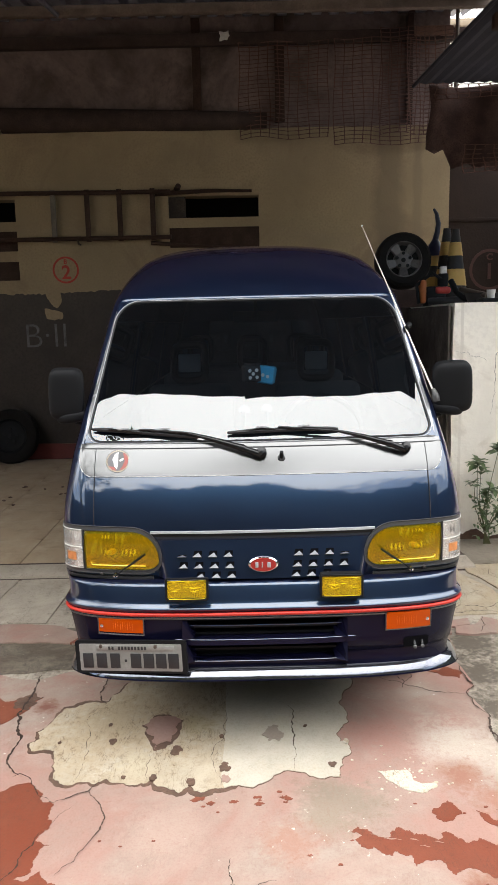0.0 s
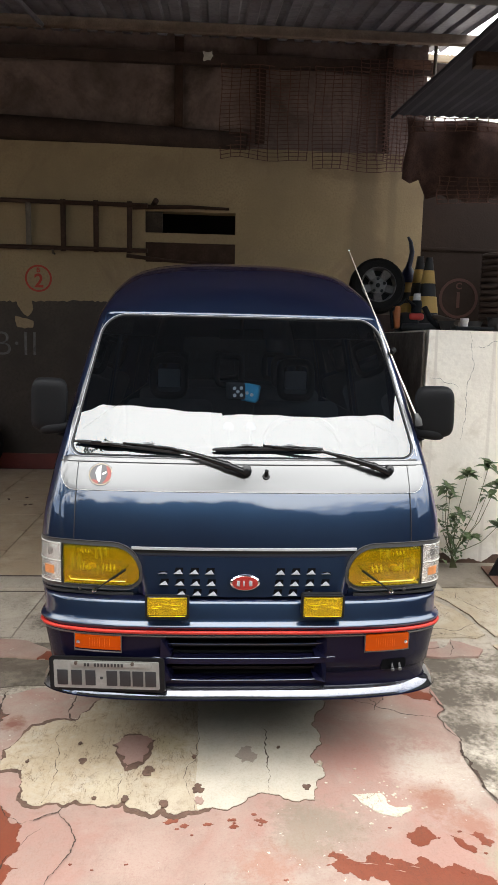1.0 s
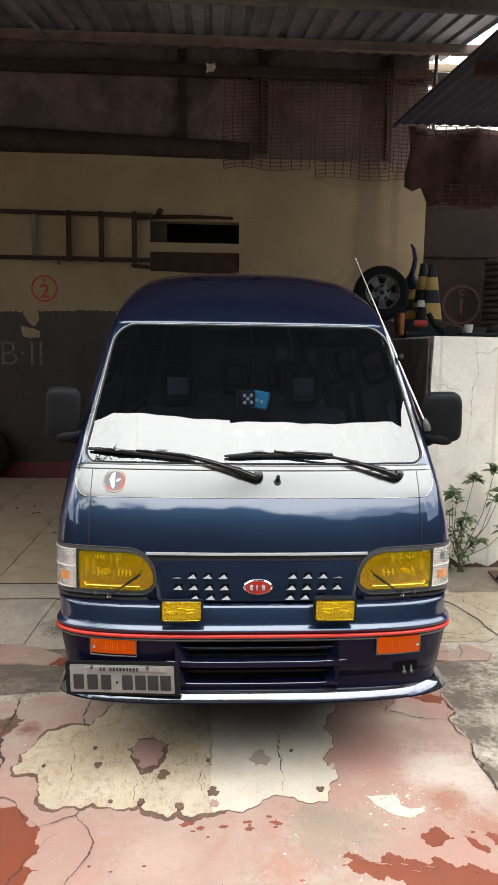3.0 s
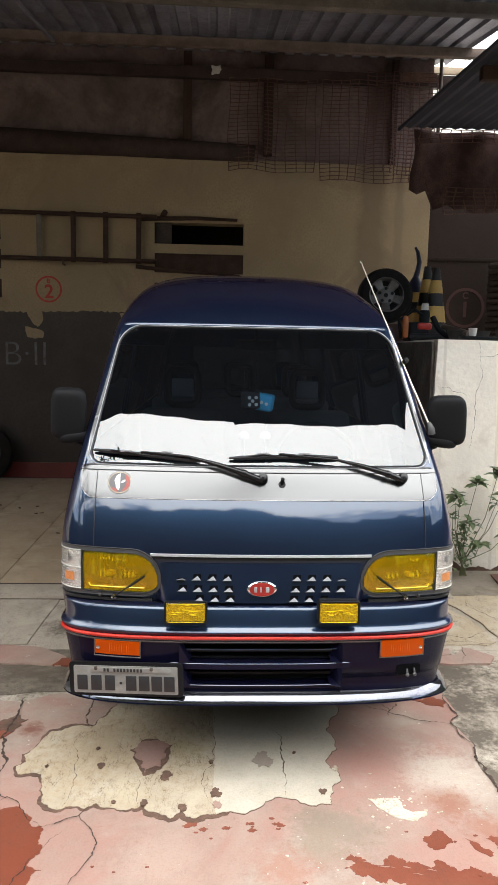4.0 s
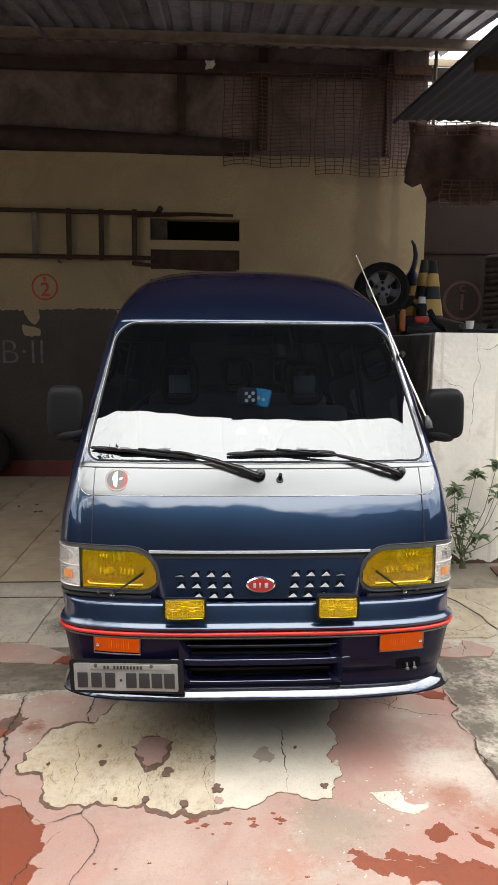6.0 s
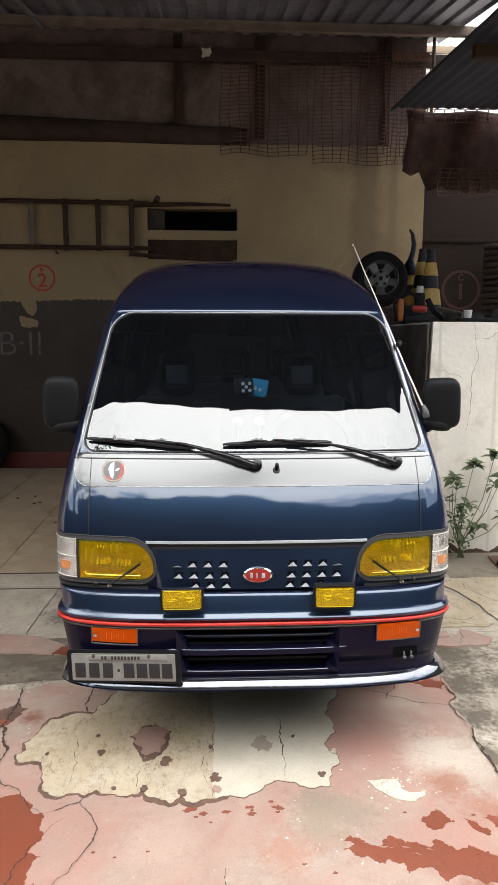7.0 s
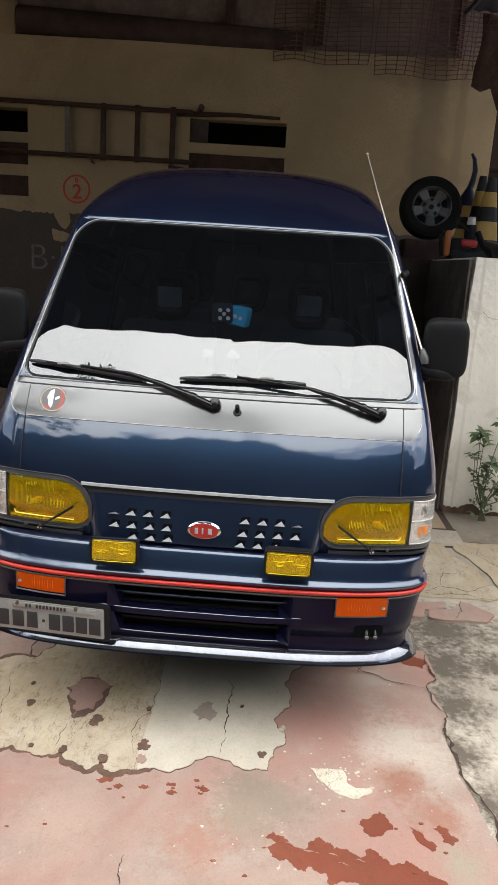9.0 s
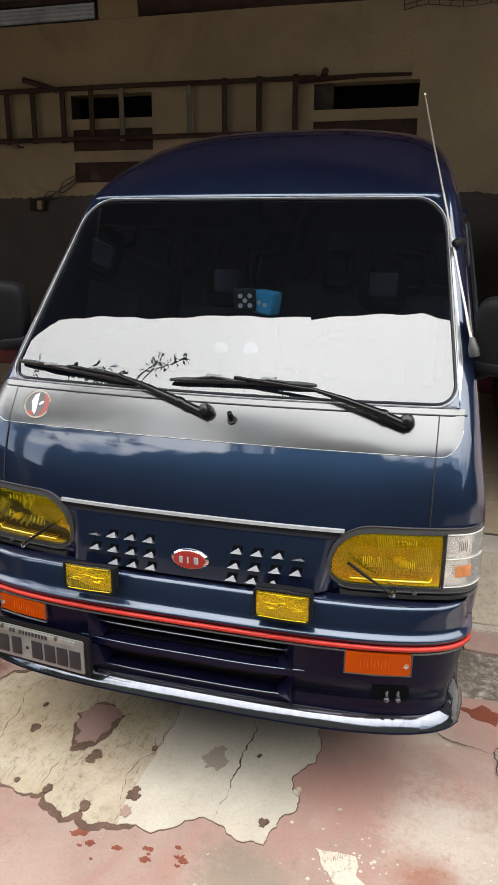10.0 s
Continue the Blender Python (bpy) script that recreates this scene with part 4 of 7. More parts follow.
# ---- main roof: corrugated sheets on purlins, open to the front ----
bm = bmesh.new()
pitch, rows = 0.2, []
x = -7.4
prof = []
while x < ROOF_X + 0.001:
    for dx, dz in ((0, 0), (0.10, 0), (0.12, 0.035), (0.18, 0.035)):
        prof.append((x + dx, dz))
    x += pitch
prof = [(min(px, ROOF_X), dz) for px, dz in prof]
rng = random.Random(9)
for y in (-0.12, 1.5, 3.2, 5.0, WALL_Y + 0.35):
    # left front corner set back, out of view, to let in more light
    rows.append([bm.verts.new((min(px, 1.87) if y < 0 else px, (y if y > 0 or px > -3.5 else 1.1), roof_z(y if y > 0 or px > -3.5 else 1.1) + dz)) for px, dz in prof])
for a, b in zip(rows, rows[1:]):
    for i in range(len(prof) - 1):
        bm.faces.new((a[i], a[i + 1], b[i + 1], b[i]))
ceiling = tagged(part("ceiling_roof", bm, M_TIN, smooth=False), "dark corrugated metal roof sheets seen from below", "roof", kind="structure")


# flat edge sheets along the front of the roof, extended back unseen to darken windscreen reflections
for x0, x1, ya, yb in ((-3.52, -2.6, -0.20, -0.20), (-2.62, -0.08, -0.205, -0.235), (-0.10, 1.87, -0.255, -0.250)):
    xs = span(x0, x1, 40)
    bm = bmesh.new()
    g = [[bm.verts.new((x, (ya + (yb - ya) * k / 40 + 0.008 * math.sin(x * 5.3) + 0.004 * math.sin(x * 17)) if e else 2.2, roof_z(2.2 - 2.4 * e) + dz)) for e in (0, 1) for dz in (-0.012, -0.004)] for k, x in enumerate(xs)]
    for a, b in zip(g, g[1:]):
        for p, q in ((0, 2), (2, 3), (3, 1), (1, 0)):
            bm.faces.new((a[p], a[q], b[q], b[p]))
    tagged(part("ceiling_edge", bm, M_DARKSHEET, smooth=False), "dark flat edge sheet along the roof front, extended back unseen", "roof", kind="structure")


def beam(name, x0, x1, y, drop, w, hgt, material, label):
    z = roof_z(y) - drop
    return tagged(part(name, box(x0, x1, y - w / 2, y + w / 2, z - hgt, z, 0.008), material), label, "beam", kind="structure")


beam("beam_front", -7, ROOF_X + 0.45, 4.1, 0.01, 0.10, 0.10, M_GREYWOOD, "weathered wooden roof beam")
beam("beam_middle", -7, ROOF_X + 0.5, 5.74, 0.01, 0.08, 0.10, M_PURLIN, "weathered brown wooden purlin under the roof")
beam("beam_back", -7, ROOF_X, 6.30, 0.20, 0.08, 0.13, M_BEAMDARK, "rusty steel purlin under the roof")
for x, m in ((-1.97, M_TIN), (-5.0, M_TIN)):
    tagged(part("rafter", tube([(x, 0.2, roof_z(0.2) - 0.14), (x, 5.70, roof_z(5.70) - 0.10)], 0.025), m), "thin metal rafter pipe", "rafter", kind="structure")
for x, w, z0 in ((-0.55, 0.10, 3.88), (0.41, 0.11, 3.95), (1.92, 0.07, 3.88)):
    tagged(part("roof_post", box(x - w / 2, x + w / 2, WALL_Y + 0.02, WALL_Y + 0.11, z0, roof_z(WALL_Y) - 0.02, 0.006), M_WOOD), "dark brown wooden post under the roof", "post", kind="structure")
tagged(part("roof_post", tube([(2.405, 6.16, 3.40), (2.41, 6.16, roof_z(6.16) - 0.02)], 0.022), M_STEEL), "thin rusty steel hanger at the roof edge", "post", kind="structure")
tagged(part("trim_beam", tube([(-2.84, WALL_Y + 0.03, 4.025), (-1.7, WALL_Y + 0.035, 4.0), (-0.6, WALL_Y + 0.04, 3.97), (0.25, WALL_Y + 0.05, 3.95)], [0.14, 0.13, 0.12, 0.11], 14), M_BEAMDARK), "dark rolled tarp lying along the top of the wall", "tarp", kind="structure")

tagged(part("wall_pier", box(-3.35, -2.88, WALL_Y, WALL_Y + 0.118, 3.874, 4.62, 0.006), M_CREAMWALL), "cream painted pier standing on the wall", "wall", kind="structure")
bm = bmesh.new()
prof = [(3.90 + 0.02 * k, WALL_Y + 0.05 + 0.006 * (k % 2)) for k in range(9)]
rows = [[bm.verts.new((x, y, z)) for z, y in prof] for x in (-6.9, -3.42)]
for k in range(8):
    bm.faces.new((rows[0][k], rows[1][k], rows[1][k + 1], rows[0][k + 1]))
gap_sheet = tagged(part("wall_sheet", bm, M_PALESHEET, smooth=False), "pale bluish corrugated sheet closing the gap above the wall", "sheet", kind="structure")
gap_sheet.modifiers.new("thick", "SOLIDIFY").thickness = 0.003
tagged(part("trim_sheet", box(-6.9, -3.40, WALL_Y + 0.02, WALL_Y + 0.09, 4.07, 4.13, 0.004), M_BEAMDARK), "dark timber rail above the pale sheet", "trim", kind="structure")
# ---- side roof over the terrace ----
bm = bmesh.new()
rows = []
for y in (1.9, 2.8, 4.0, 5.25):
    rows.append([bm.verts.new((1.72 + 0.06 * i, y, 3.575 + 0.079 * y + 0.015 * (i % 2))) for i in range(100)])
for a, b in zip(rows, rows[1:]):
    for i in range(99):
        bm.faces.new((a[i], a[i + 1], b[i + 1], b[i]))
tagged(part("ceiling_terrace_roof", bm, M_DARKSHEET, smooth=False), "dark sheet roof over the terrace", "roof", kind="structure")
tagged(part("beam_terrace", box(1.78, 7, 3.0, 3.08, 3.68, 3.78, 0.006), M_WOOD), "dark wooden beam under the terrace roof", "beam", kind="structure")
tagged(part("beam_terrace_edge", tube([(1.72, 1.9, 3.56 + 0.079 * 1.9), (1.72, 5.25, 3.56 + 0.079 * 5.25)], 0.02), M_DARKSHEET), "steel edge strip of the terrace roof", "beam", kind="structure")

# added out of view to keep side light off the terrace
tagged(part("wall_terrace_side", box(8.8, 9.0, 2.65, WALL_Y + 0.45, 0, 4.6), M_BROWNWALL, smooth=False), "added unseen wall closing the terrace against side light", "wall", kind="structure")
# pale neighbouring building showing between the two roofs
house = base("neighbour_house", (4.2, 9.2, 0), label="pale cream neighbouring house behind the garage", category="house")
part("wall", box(-1.0, 1.6, 0, 2.5, 0, 5.95), M_WHITEWALL, house, "pale cream plastered wall", smooth=False)
part("cornice", box(-1.06, 1.66, -0.08, 0.0, 5.82, 5.97, 0.01), M_WHITEWALL, house)
part("roof", box(-1.1, 1.7, -0.1, 2.6, 5.97, 6.08, 0.01), M_TILE, house, "brown tiled roof edge")
# unseen slab in place of trees: dark in reflections, blocks the low sky
ivy = random.Random(41)
crown = [sum(a * math.sin(f * k / 1402 + p) for a, f, p in ((0.5, 9, 0.4), (0.35, 23, 2.0), (0.22, 61, 1.1), (0.14, 140, 0.3))) for k in range(1402)]
tops = [5.6 + 4.1 * math.exp(-((k / 77.9 - 8.2) / 3.4) ** 2) + crown[k] + 0.8 * ivy.random() ** 2.5 for k in range(1402)]
tagged(part("wall_street", slab(span(-9, 9, 1400), lambda x: 0.0, lambda x: tops[int((x + 9) / 18 * 1400)], lambda x, z: -9.0, -0.3, 2), M_HEDGE, smooth=False), "unseen dark slab standing for the tall treeline across the yard", "wall", kind="structure")
# two added walls, out of view, hold back low light from the sides
tagged(part("wall_yard_left", box(-7.3, -7.0, -9, -0.3, 0, 2.5), M_HEDGE, smooth=False), "added unseen dark wall limiting light from the side", "wall", kind="structure")
tagged(part("wall_yard_right", box(8.0, 8.3, -9, 2.6, 0, 3.2), M_HEDGE, smooth=False), "added unseen dark wall limiting light from the side", "wall", kind="structure")

# ---- tree standing in the yard ----
rng = random.Random(77)
tree = base("tree", (-3.5, -2.5, 0.0), label="leafy yard tree with a slim grey trunk", category="tree")
part("trunk", tube([(0, 0, 0), (0.05, 0.03, 1.2), (0.0, 0.1, 2.4), (0.15, 0.15, 3.4)], [0.15, 0.12, 0.10, 0.07], 12), M_STEM, tree, "slim grey brown trunk")
tips = []
for k in range(11):
    a, rise = 2 * math.pi * k / 11 + rng.uniform(-0.2, 0.2), rng.uniform(0.5, 2.2)
    reach = rng.uniform(0.8, 1.7)
    p0 = Vector((0.08, 0.12, rng.uniform(2.3, 3.3)))
    p1 = p0 + Vector((math.cos(a) * reach * 0.5, math.sin(a) * reach * 0.5, rise * 0.6))
    p2 = p0 + Vector((math.cos(a) * reach, math.sin(a) * reach, rise))
    part("limb", tube([p0, p1, p2], [0.05, 0.03, 0.012], 6), M_STEM, tree)
    tips += [p1, p2, (p1 + p2) / 2]
bm = bmesh.new()
for tip in tips:
    for k in range(5):
        c = tip + Vector((rng.gauss(0, 0.22), rng.gauss(0, 0.22), rng.gauss(0.05, 0.2)))
        d = Vector((rng.gauss(0, 1), rng.gauss(0, 1), rng.gauss(0.3, 0.6))).normalized()
        tube([c, c + d * 0.35], [0.006, 0.003], 4, bm, cap=False)
        for j in range(16):
            p = c + d * 0.35 * (j / 15)
            u = Vector((rng.gauss(0, 1), rng.gauss(0, 1), rng.gauss(0, 0.5))).normalized()
            v = u.cross(Vector((rng.gauss(0, 1), rng.gauss(0, 1), rng.gauss(0, 1)))).normalized() * 0.022
            q = [bm.verts.new(w) for w in (p, p + u * 0.05 + v, p + u * 0.11, p + u * 0.05 - v)]
            bm.faces.new(q)
# two long thin shoots reaching out over the yard
for pts, n in (([(0.1, 0.15, 3.3), (0.8, 0.9, 4.4), (1.35, 1.5, 5.0), (1.72, 1.58, 5.30)], 46), ([(0.8, 0.9, 4.4), (1.2, 1.45, 4.95), (1.36, 1.6, 5.32)], 40), ([(0, 0.1, 2.6), (0.0, 1.2, 3.9), (-0.1, 1.95, 4.5)], 26)):
    pts = [Vector(p) for p in pts]
    part("shoot", tube(pts, [0.02] + [0.008] * (len(pts) - 2) + [0.003], 5), M_STEM, tree)
    for j in range(n):
        w = rng.uniform(0.0, 1.0)
        p = pts[-2].lerp(pts[-1], w)
        u = Vector((rng.gauss(0, 1), rng.gauss(0, 1), rng.gauss(0.2, 0.6))).normalized()
        p = p + u * rng.uniform(0, 0.06) * (1.2 - w)
        v = u.cross(Vector((rng.gauss(0, 1), rng.gauss(0, 1), rng.gauss(0, 1)))).normalized() * 0.014
        bm.faces.new([bm.verts.new(q) for q in (p, p + u * 0.035 + v, p + u * 0.075, p + u * 0.035 - v)])
part("crown", bm, M_LEAF, tree, "loose crown of small green leaves", smooth=False)

# ---- the van: body surface ----
# height, front at the middle, half width, depth of the rounded front, its flatness
VAN_KEYS = ((0.3, 0.1, 0.725, 0.24, 0.3), (0.5, 0.08, 0.755, 0.22, 0.33), (0.7, 0.045, 0.772, 0.2, 0.37), (0.86, 0.04, 0.772, 0.2, 0.39), (0.9, 0.045, 0.772, 0.2, 0.4), (0.95, 0.058, 0.768, 0.2, 0.52), (1.0, 0.076, 0.762, 0.2, 0.65), (1.04, 0.095, 0.755, 0.2, 0.75),
            (1.08, 0.118, 0.748, 0.2, 0.84), (1.17, 0.165, 0.735, 0.2, 1.0), (1.2, 0.186, 0.73, 0.2, 1.0), (1.3, 0.274, 0.714, 0.2, 1.0), (1.45, 0.408, 0.69, 0.2, 1.0), (1.6, 0.54, 0.664, 0.2, 1.0), 
            (1.72, 0.645, 0.64, 0.2, 1.0), (1.755, 0.68, 0.63, 0.2, 1.0), (1.829, 0.765, 0.606, 0.24, 0.57), (1.897, 0.87, 0.575, 0.28, 0.14), (1.954, 0.99, 0.535, 0.32, 0.0), (1.999, 1.14, 0.47, 0.34, 0.0), 
            (2.027, 1.3, 0.38, 0.34, 0.0), (2.042, 1.5, 0.26, 0.3, 0.0), (2.046, 1.8, 0.1, 0.2, 0.0))
KZ = [k[0] for k in VAN_KEYS]
REAR = 4.45


def van_key(z, c):
    """Smooth value of a column of the table at a height."""
    z = min(max(z, KZ[0]), KZ[-1])
    i = max(k for k in range(len(KZ) - 1) if KZ[k] <= z)
    p = [VAN_KEYS[min(max(k, 0), len(KZ) - 1)] for k in (i - 1, i, i + 1, i + 2)]
    h = p[2][0] - p[1][0]
    t = (z - p[1][0]) / h
    m1 = (p[2][c] - p[0][c]) / max(p[2][0] - p[0][0], 1e-6) * h
    m2 = (p[3][c] - p[1][c]) / max(p[3][0] - p[1][0], 1e-6) * h
    return (2 * t**3 - 3 * t**2 + 1) * p[1][c] + (t**3 - 2 * t**2 + t) * m1 + (-2 * t**3 + 3 * t**2) * p[2][c] + (t**3 - t**2) * m2


def curve_back(s, n=2.5):
    return 1 - (1 - min(abs(s), 1.0) ** n) ** (1 / n)


def van_bow(z):
    """How far the windscreen bows: more at its foot than at its head."""
    return 0.14 + (0.06 + 0.42 * min(max(1.46 - z, -0.27), 0.27)) * min(max((z - 1.1) / 0.1, 0), 1) * min(max((1.85 - z) / 0.1, 0), 1)


def front_curve(s, flat, bow=0.14):
    """Plan of the front, from 0 in the middle to 1 at the side: a bow, or a flat sweep with tight corners."""
    a = min(abs(s), 1.0)
    q = max(a - 0.88, 0.0) / 0.12
    return (1 - flat) * curve_back(a) + flat * (bow * a * a + (1 - bow) * (1 - max(1 - q ** 3, 0.0) ** (1 / 3)))


def van_y(x, z, out=0.0):
    """Front surface of the van; out: how far proud of it."""
    return van_key(z, 1) + van_key(z, 3) * front_curve(x / van_key(z, 2), van_key(z, 4), van_bow(z)) - out


def van_s(s, z, out=0.0):
    w = van_key(z, 2)
    return (s * w, van_key(z, 1) + van_key(z, 3) * front_curve(s, van_key(z, 4), van_bow(z)) - out, z)


van = base("van", label="navy blue passenger van parked on worn pink concrete", category="van")
WS_S, WS_Z0, WS_Z1 = 0.925, 1.195, 1.74           # windscreen opening
SIDE_WIN = ((0.78, 1.62), (1.78, 2.92), (3.06, 4.18))
WIN_Z0, WIN_Z1 = 1.22, 1.66
LAMP_S0, LAMP_S1, LAMP_Z0, LAMP_Z1 = 0.5635, 0.8653, 0.742, 0.868      # openings for the headlamps
zs = sorted(set([round(v, 4) for v in span(0.30, WIN_Z0 - 0.025, 26) + span(WS_Z0, WS_Z1, 22) + [WIN_Z0, WIN_Z1, LAMP_Z0, LAMP_Z1] + span(1.76, 2.042, 18)]))
ss = sorted(span(0, WS_S, 14) + [LAMP_S0, LAMP_S1]) + [WS_S + (1 - WS_S) * math.sin(q) for q in span(0, math.pi / 2, 12)][1:]
ys = sorted({v for w in SIDE_WIN for v in w} | {1.2, 2.3, 3.6})
bm = bmesh.new()
rings, info = [], []
for z in zs:
    w, yf, dd, nn = (van_key(z, c) for c in (2, 1, 3, 4))
    ring = [(s * w, yf + dd * front_curve(s, nn, van_bow(z))) for s in ss]
    ring += [(w, max(y, yf + dd + 0.01 * (k + 1))) for k, y in enumerate(ys)]
    ring += [(w, REAR - 0.2), (w * 0.97, REAR - 0.08), (w * 0.88, REAR - 0.01), (w * 0.6, REAR), (0, REAR)]
    rings.append([[bm.verts.new((sx * px, py, z)) for px, py in ring] for sx in (1, -1)])
NS = len(ss)
for (r0, z0), (r1, z1) in zip(zip(rings, zs), zip(rings[1:], zs[1:])):
    zm = (z0 + z1) / 2
    for a, b in zip(r0, r1):
        for i in range(len(a) - 1):
            front = i < NS - 1
            sm = (ss[i] + ss[i + 1]) / 2 if front else 9
            if front and sm < WS_S and WS_Z0 < zm < WS_Z1:
                continue
            if not front and WIN_Z0 < zm < WIN_Z1 and any(y0 < (a[i].co.y + a[i + 1].co.y) / 2 < y1 for y0, y1 in SIDE_WIN):
                continue
            if front and LAMP_S0 < sm < LAMP_S1 and LAMP_Z0 < zm < LAMP_Z1:
                continue
            if i == len(a) - 2 and 1.25 < zm < 1.66:
                continue
            bm.faces.new((a[i], a[i + 1], b[i + 1], b[i]))
top = rings[-1]
bm.faces.new(top[0] + top[1][::-1])
bmesh.ops.remove_doubles(bm, verts=bm.verts, dist=1e-4)
body = part("body", bm, M_BLUE, van, "glossy navy blue painted body shell", angle=50)
sol = body.modifiers.new("thickness", "SOLIDIFY")
sol.thickness, sol.offset = 0.012, -1

# windscreen, its rubber and bright trim
bm = bmesh.new()
grid = [[bm.verts.new(van_s(s, z, -0.004)) for s in span(-WS_S, WS_S, 30)] for z in span(WS_Z0, WS_Z1, 16)]
for a, b in zip(grid, grid[1:]):
    for i in range(30):
        bm.faces.new((a[i], a[i + 1], b[i + 1], b[i]))
screen = part("windscreen", bm, M_WINDSCREEN, van, "dark tinted windscreen with sky reflected in it")
screen.visible_shadow = False


def screen_path(inset, out, r=0.085, n=8):
    """A rounded loop round the windscreen, in the body surface."""
    za, zb = WS_Z0 + inset, WS_Z1 - inset
    k = WS_S - inset / 0.69
    pts = []
    rs = r / 0.68
    for cx, cz, q0 in ((k - rs, zb - r, 0), (-k + rs, zb - r, 90), (-k + rs * 0.6, za + r * 0.6, 180), (k - rs * 0.6, za + r * 0.6, 270)):
        f = 1.0 if cz > 1.4 else 0.6
        pts += [van_s(cx + rs * f * math.cos(radians(q0 + 90 * j / n)), cz + r * f * math.sin(radians(q0 + 90 * j / n)), out) for j in range(n + 1)]
    dense = []
    for p, q in zip(pts, pts[1:] + pts[:1]):
        steps = max(1, int((Vector(q) - Vector(p)).length / 0.06))
        for j in range(steps):
            x, z = p[0] + (q[0] - p[0]) * j / steps, p[2] + (q[2] - p[2]) * j / steps
            dense.append((x, van_y(x, z, out), z))
    return dense + dense[:1]


part("windscreen_rubber", tube(screen_path(0.003, 0.0), 0.0036, 8), M_RUBBER, van, "black rubber windscreen seal")
part("windscreen_trim", tube(screen_path(-0.002, 0.004), 0.0019, 6), M_BRIGHTSTRIP, van, "thin bright metal windscreen trim")
# pale strips on the pillars beside the windscreen, painted in for reflected sky
for sx in (1, -1):
    bm = bmesh.new()
    rows = []
    for z in span(1.205, 1.70, 20):
        wide = (0.006 + 0.022 * (1 - max(z - 1.212, 0) / 0.488) ** 1.3) * min(1.0, 0.08 + (z - 1.205) / 0.10)
        rows.append([bm.verts.new(van_s(sx * (0.930 + wide * u), z, 0.003 if 0 < u < 1 else 0.0)) for u in (0, 0.06, 0.5, 0.94, 1)])
    for a, b in zip(rows, rows[1:]):
        for k in range(4):
            bm.faces.new((a[k], a[k + 1], b[k + 1], b[k]))
    part("pillar_trim", bm, M_PILLAR, van, "pale strip standing for sky reflected on the pillar")
# body-coloured corners outside the rounded trim
for sx in (1, -1):
    for cz, zc, f in ((WS_Z1, 1, 1.0), (WS_Z0, -1, 0.6)):
        bm = bmesh.new()
        r = 0.09 * f
        rs = r / 0.68
        corner = bm.verts.new(van_s(sx * (WS_S + 0.004), cz + 0.003 * zc, 0.001))
        arc = [bm.verts.new(van_s(sx * (WS_S - rs + rs * math.cos(q)), cz - zc * (r - r * math.sin(q)), 0.001)) for q in span(0, math.pi / 2, 8)]
        for p, q in zip(arc, arc[1:]):
            bm.faces.new((corner, p, q))
        part("screen_corner", bm, M_BLUE, van)

# black gloss band under the windscreen with a thin white line
BAND0, BAND1 = 1.078, 1.189


def band_lo(x):
    d = max(abs(x) - 0.64, 0.0)
    return BAND0 + (0.055 - math.sqrt(max(0.055**2 - d * d, 0))) * 1.4


BAND_X = span(-0.694, -0.636, 14) + span(-0.636, 0.636, 40)[1:-1] + span(0.636, 0.694, 14)
part("black_band", slab(BAND_X, band_lo, lambda x: BAND1, lambda x, z: van_y(x, z, 0.003), 0.006, 6), M_BLACKGLOSS, van, "glossy black panel below the windscreen")
part("white_line", tube([(x, van_y(x, band_lo(x), 0.004), band_lo(x)) for x in BAND_X], 0.0007, 6), M_WHITE, van, "thin white line under the black panel")
# panel gaps
for sx in (1, -1):
    part("panel_gap", tube([(sx * 0.630, van_y(sx * 0.630, z, 0.0022), z) for z in span(0.905, 1.172, 14)], 0.0019, 6), M_RUBBER, van)
part("panel_gap", tube([(x, van_y(x, 1.174, 0.002), 1.174) for x in span(-0.70, 0.70, 40)], 0.003, 6), M_RUBBER, van)
part("windscreen_foot_trim", slab(span(-0.672, 0.672, 48), lambda x: 1.1905, lambda x: 1.1945, lambda x, z: van_y(x, z, 0.004), 0.006, 3), M_SILVER, van, "grey trim along the foot of the windscreen")
# strip over the grille panel
part("front_strip", slab(span(-0.415, 0.415, 30), lambda x: 0.878, lambda x: 0.886, lambda x, z: van_y(x, z, 0.010), 0.012, 3), M_BRIGHTSTRIP, van, "silver grey strip across the front")
part("front_strip", slab(span(-0.415, 0.415, 30), lambda x: 0.866, lambda x: 0.8775, lambda x, z: van_y(x, z, 0.006), 0.012, 3), M_PLASTIC, van, "dark gap strip under the silver strip")

# grille panel with raised louvres
panel_out = lambda z: 0.004 + 0.034 * min(max((0.853 - z) / 0.141, 0.0), 1.0)
panel_y = lambda x, z: van_y(x, z, 0.001 + panel_out(z) * min(max((0.390 - abs(x)) / 0.030, 0.0), 1.0))
part("grille_panel", slab(span(-0.390, 0.390, 62), lambda x: 0.712, lambda x: 0.853, panel_y, 0.045, 10), M_BLUE, van, "navy front panel with two groups of louvres")


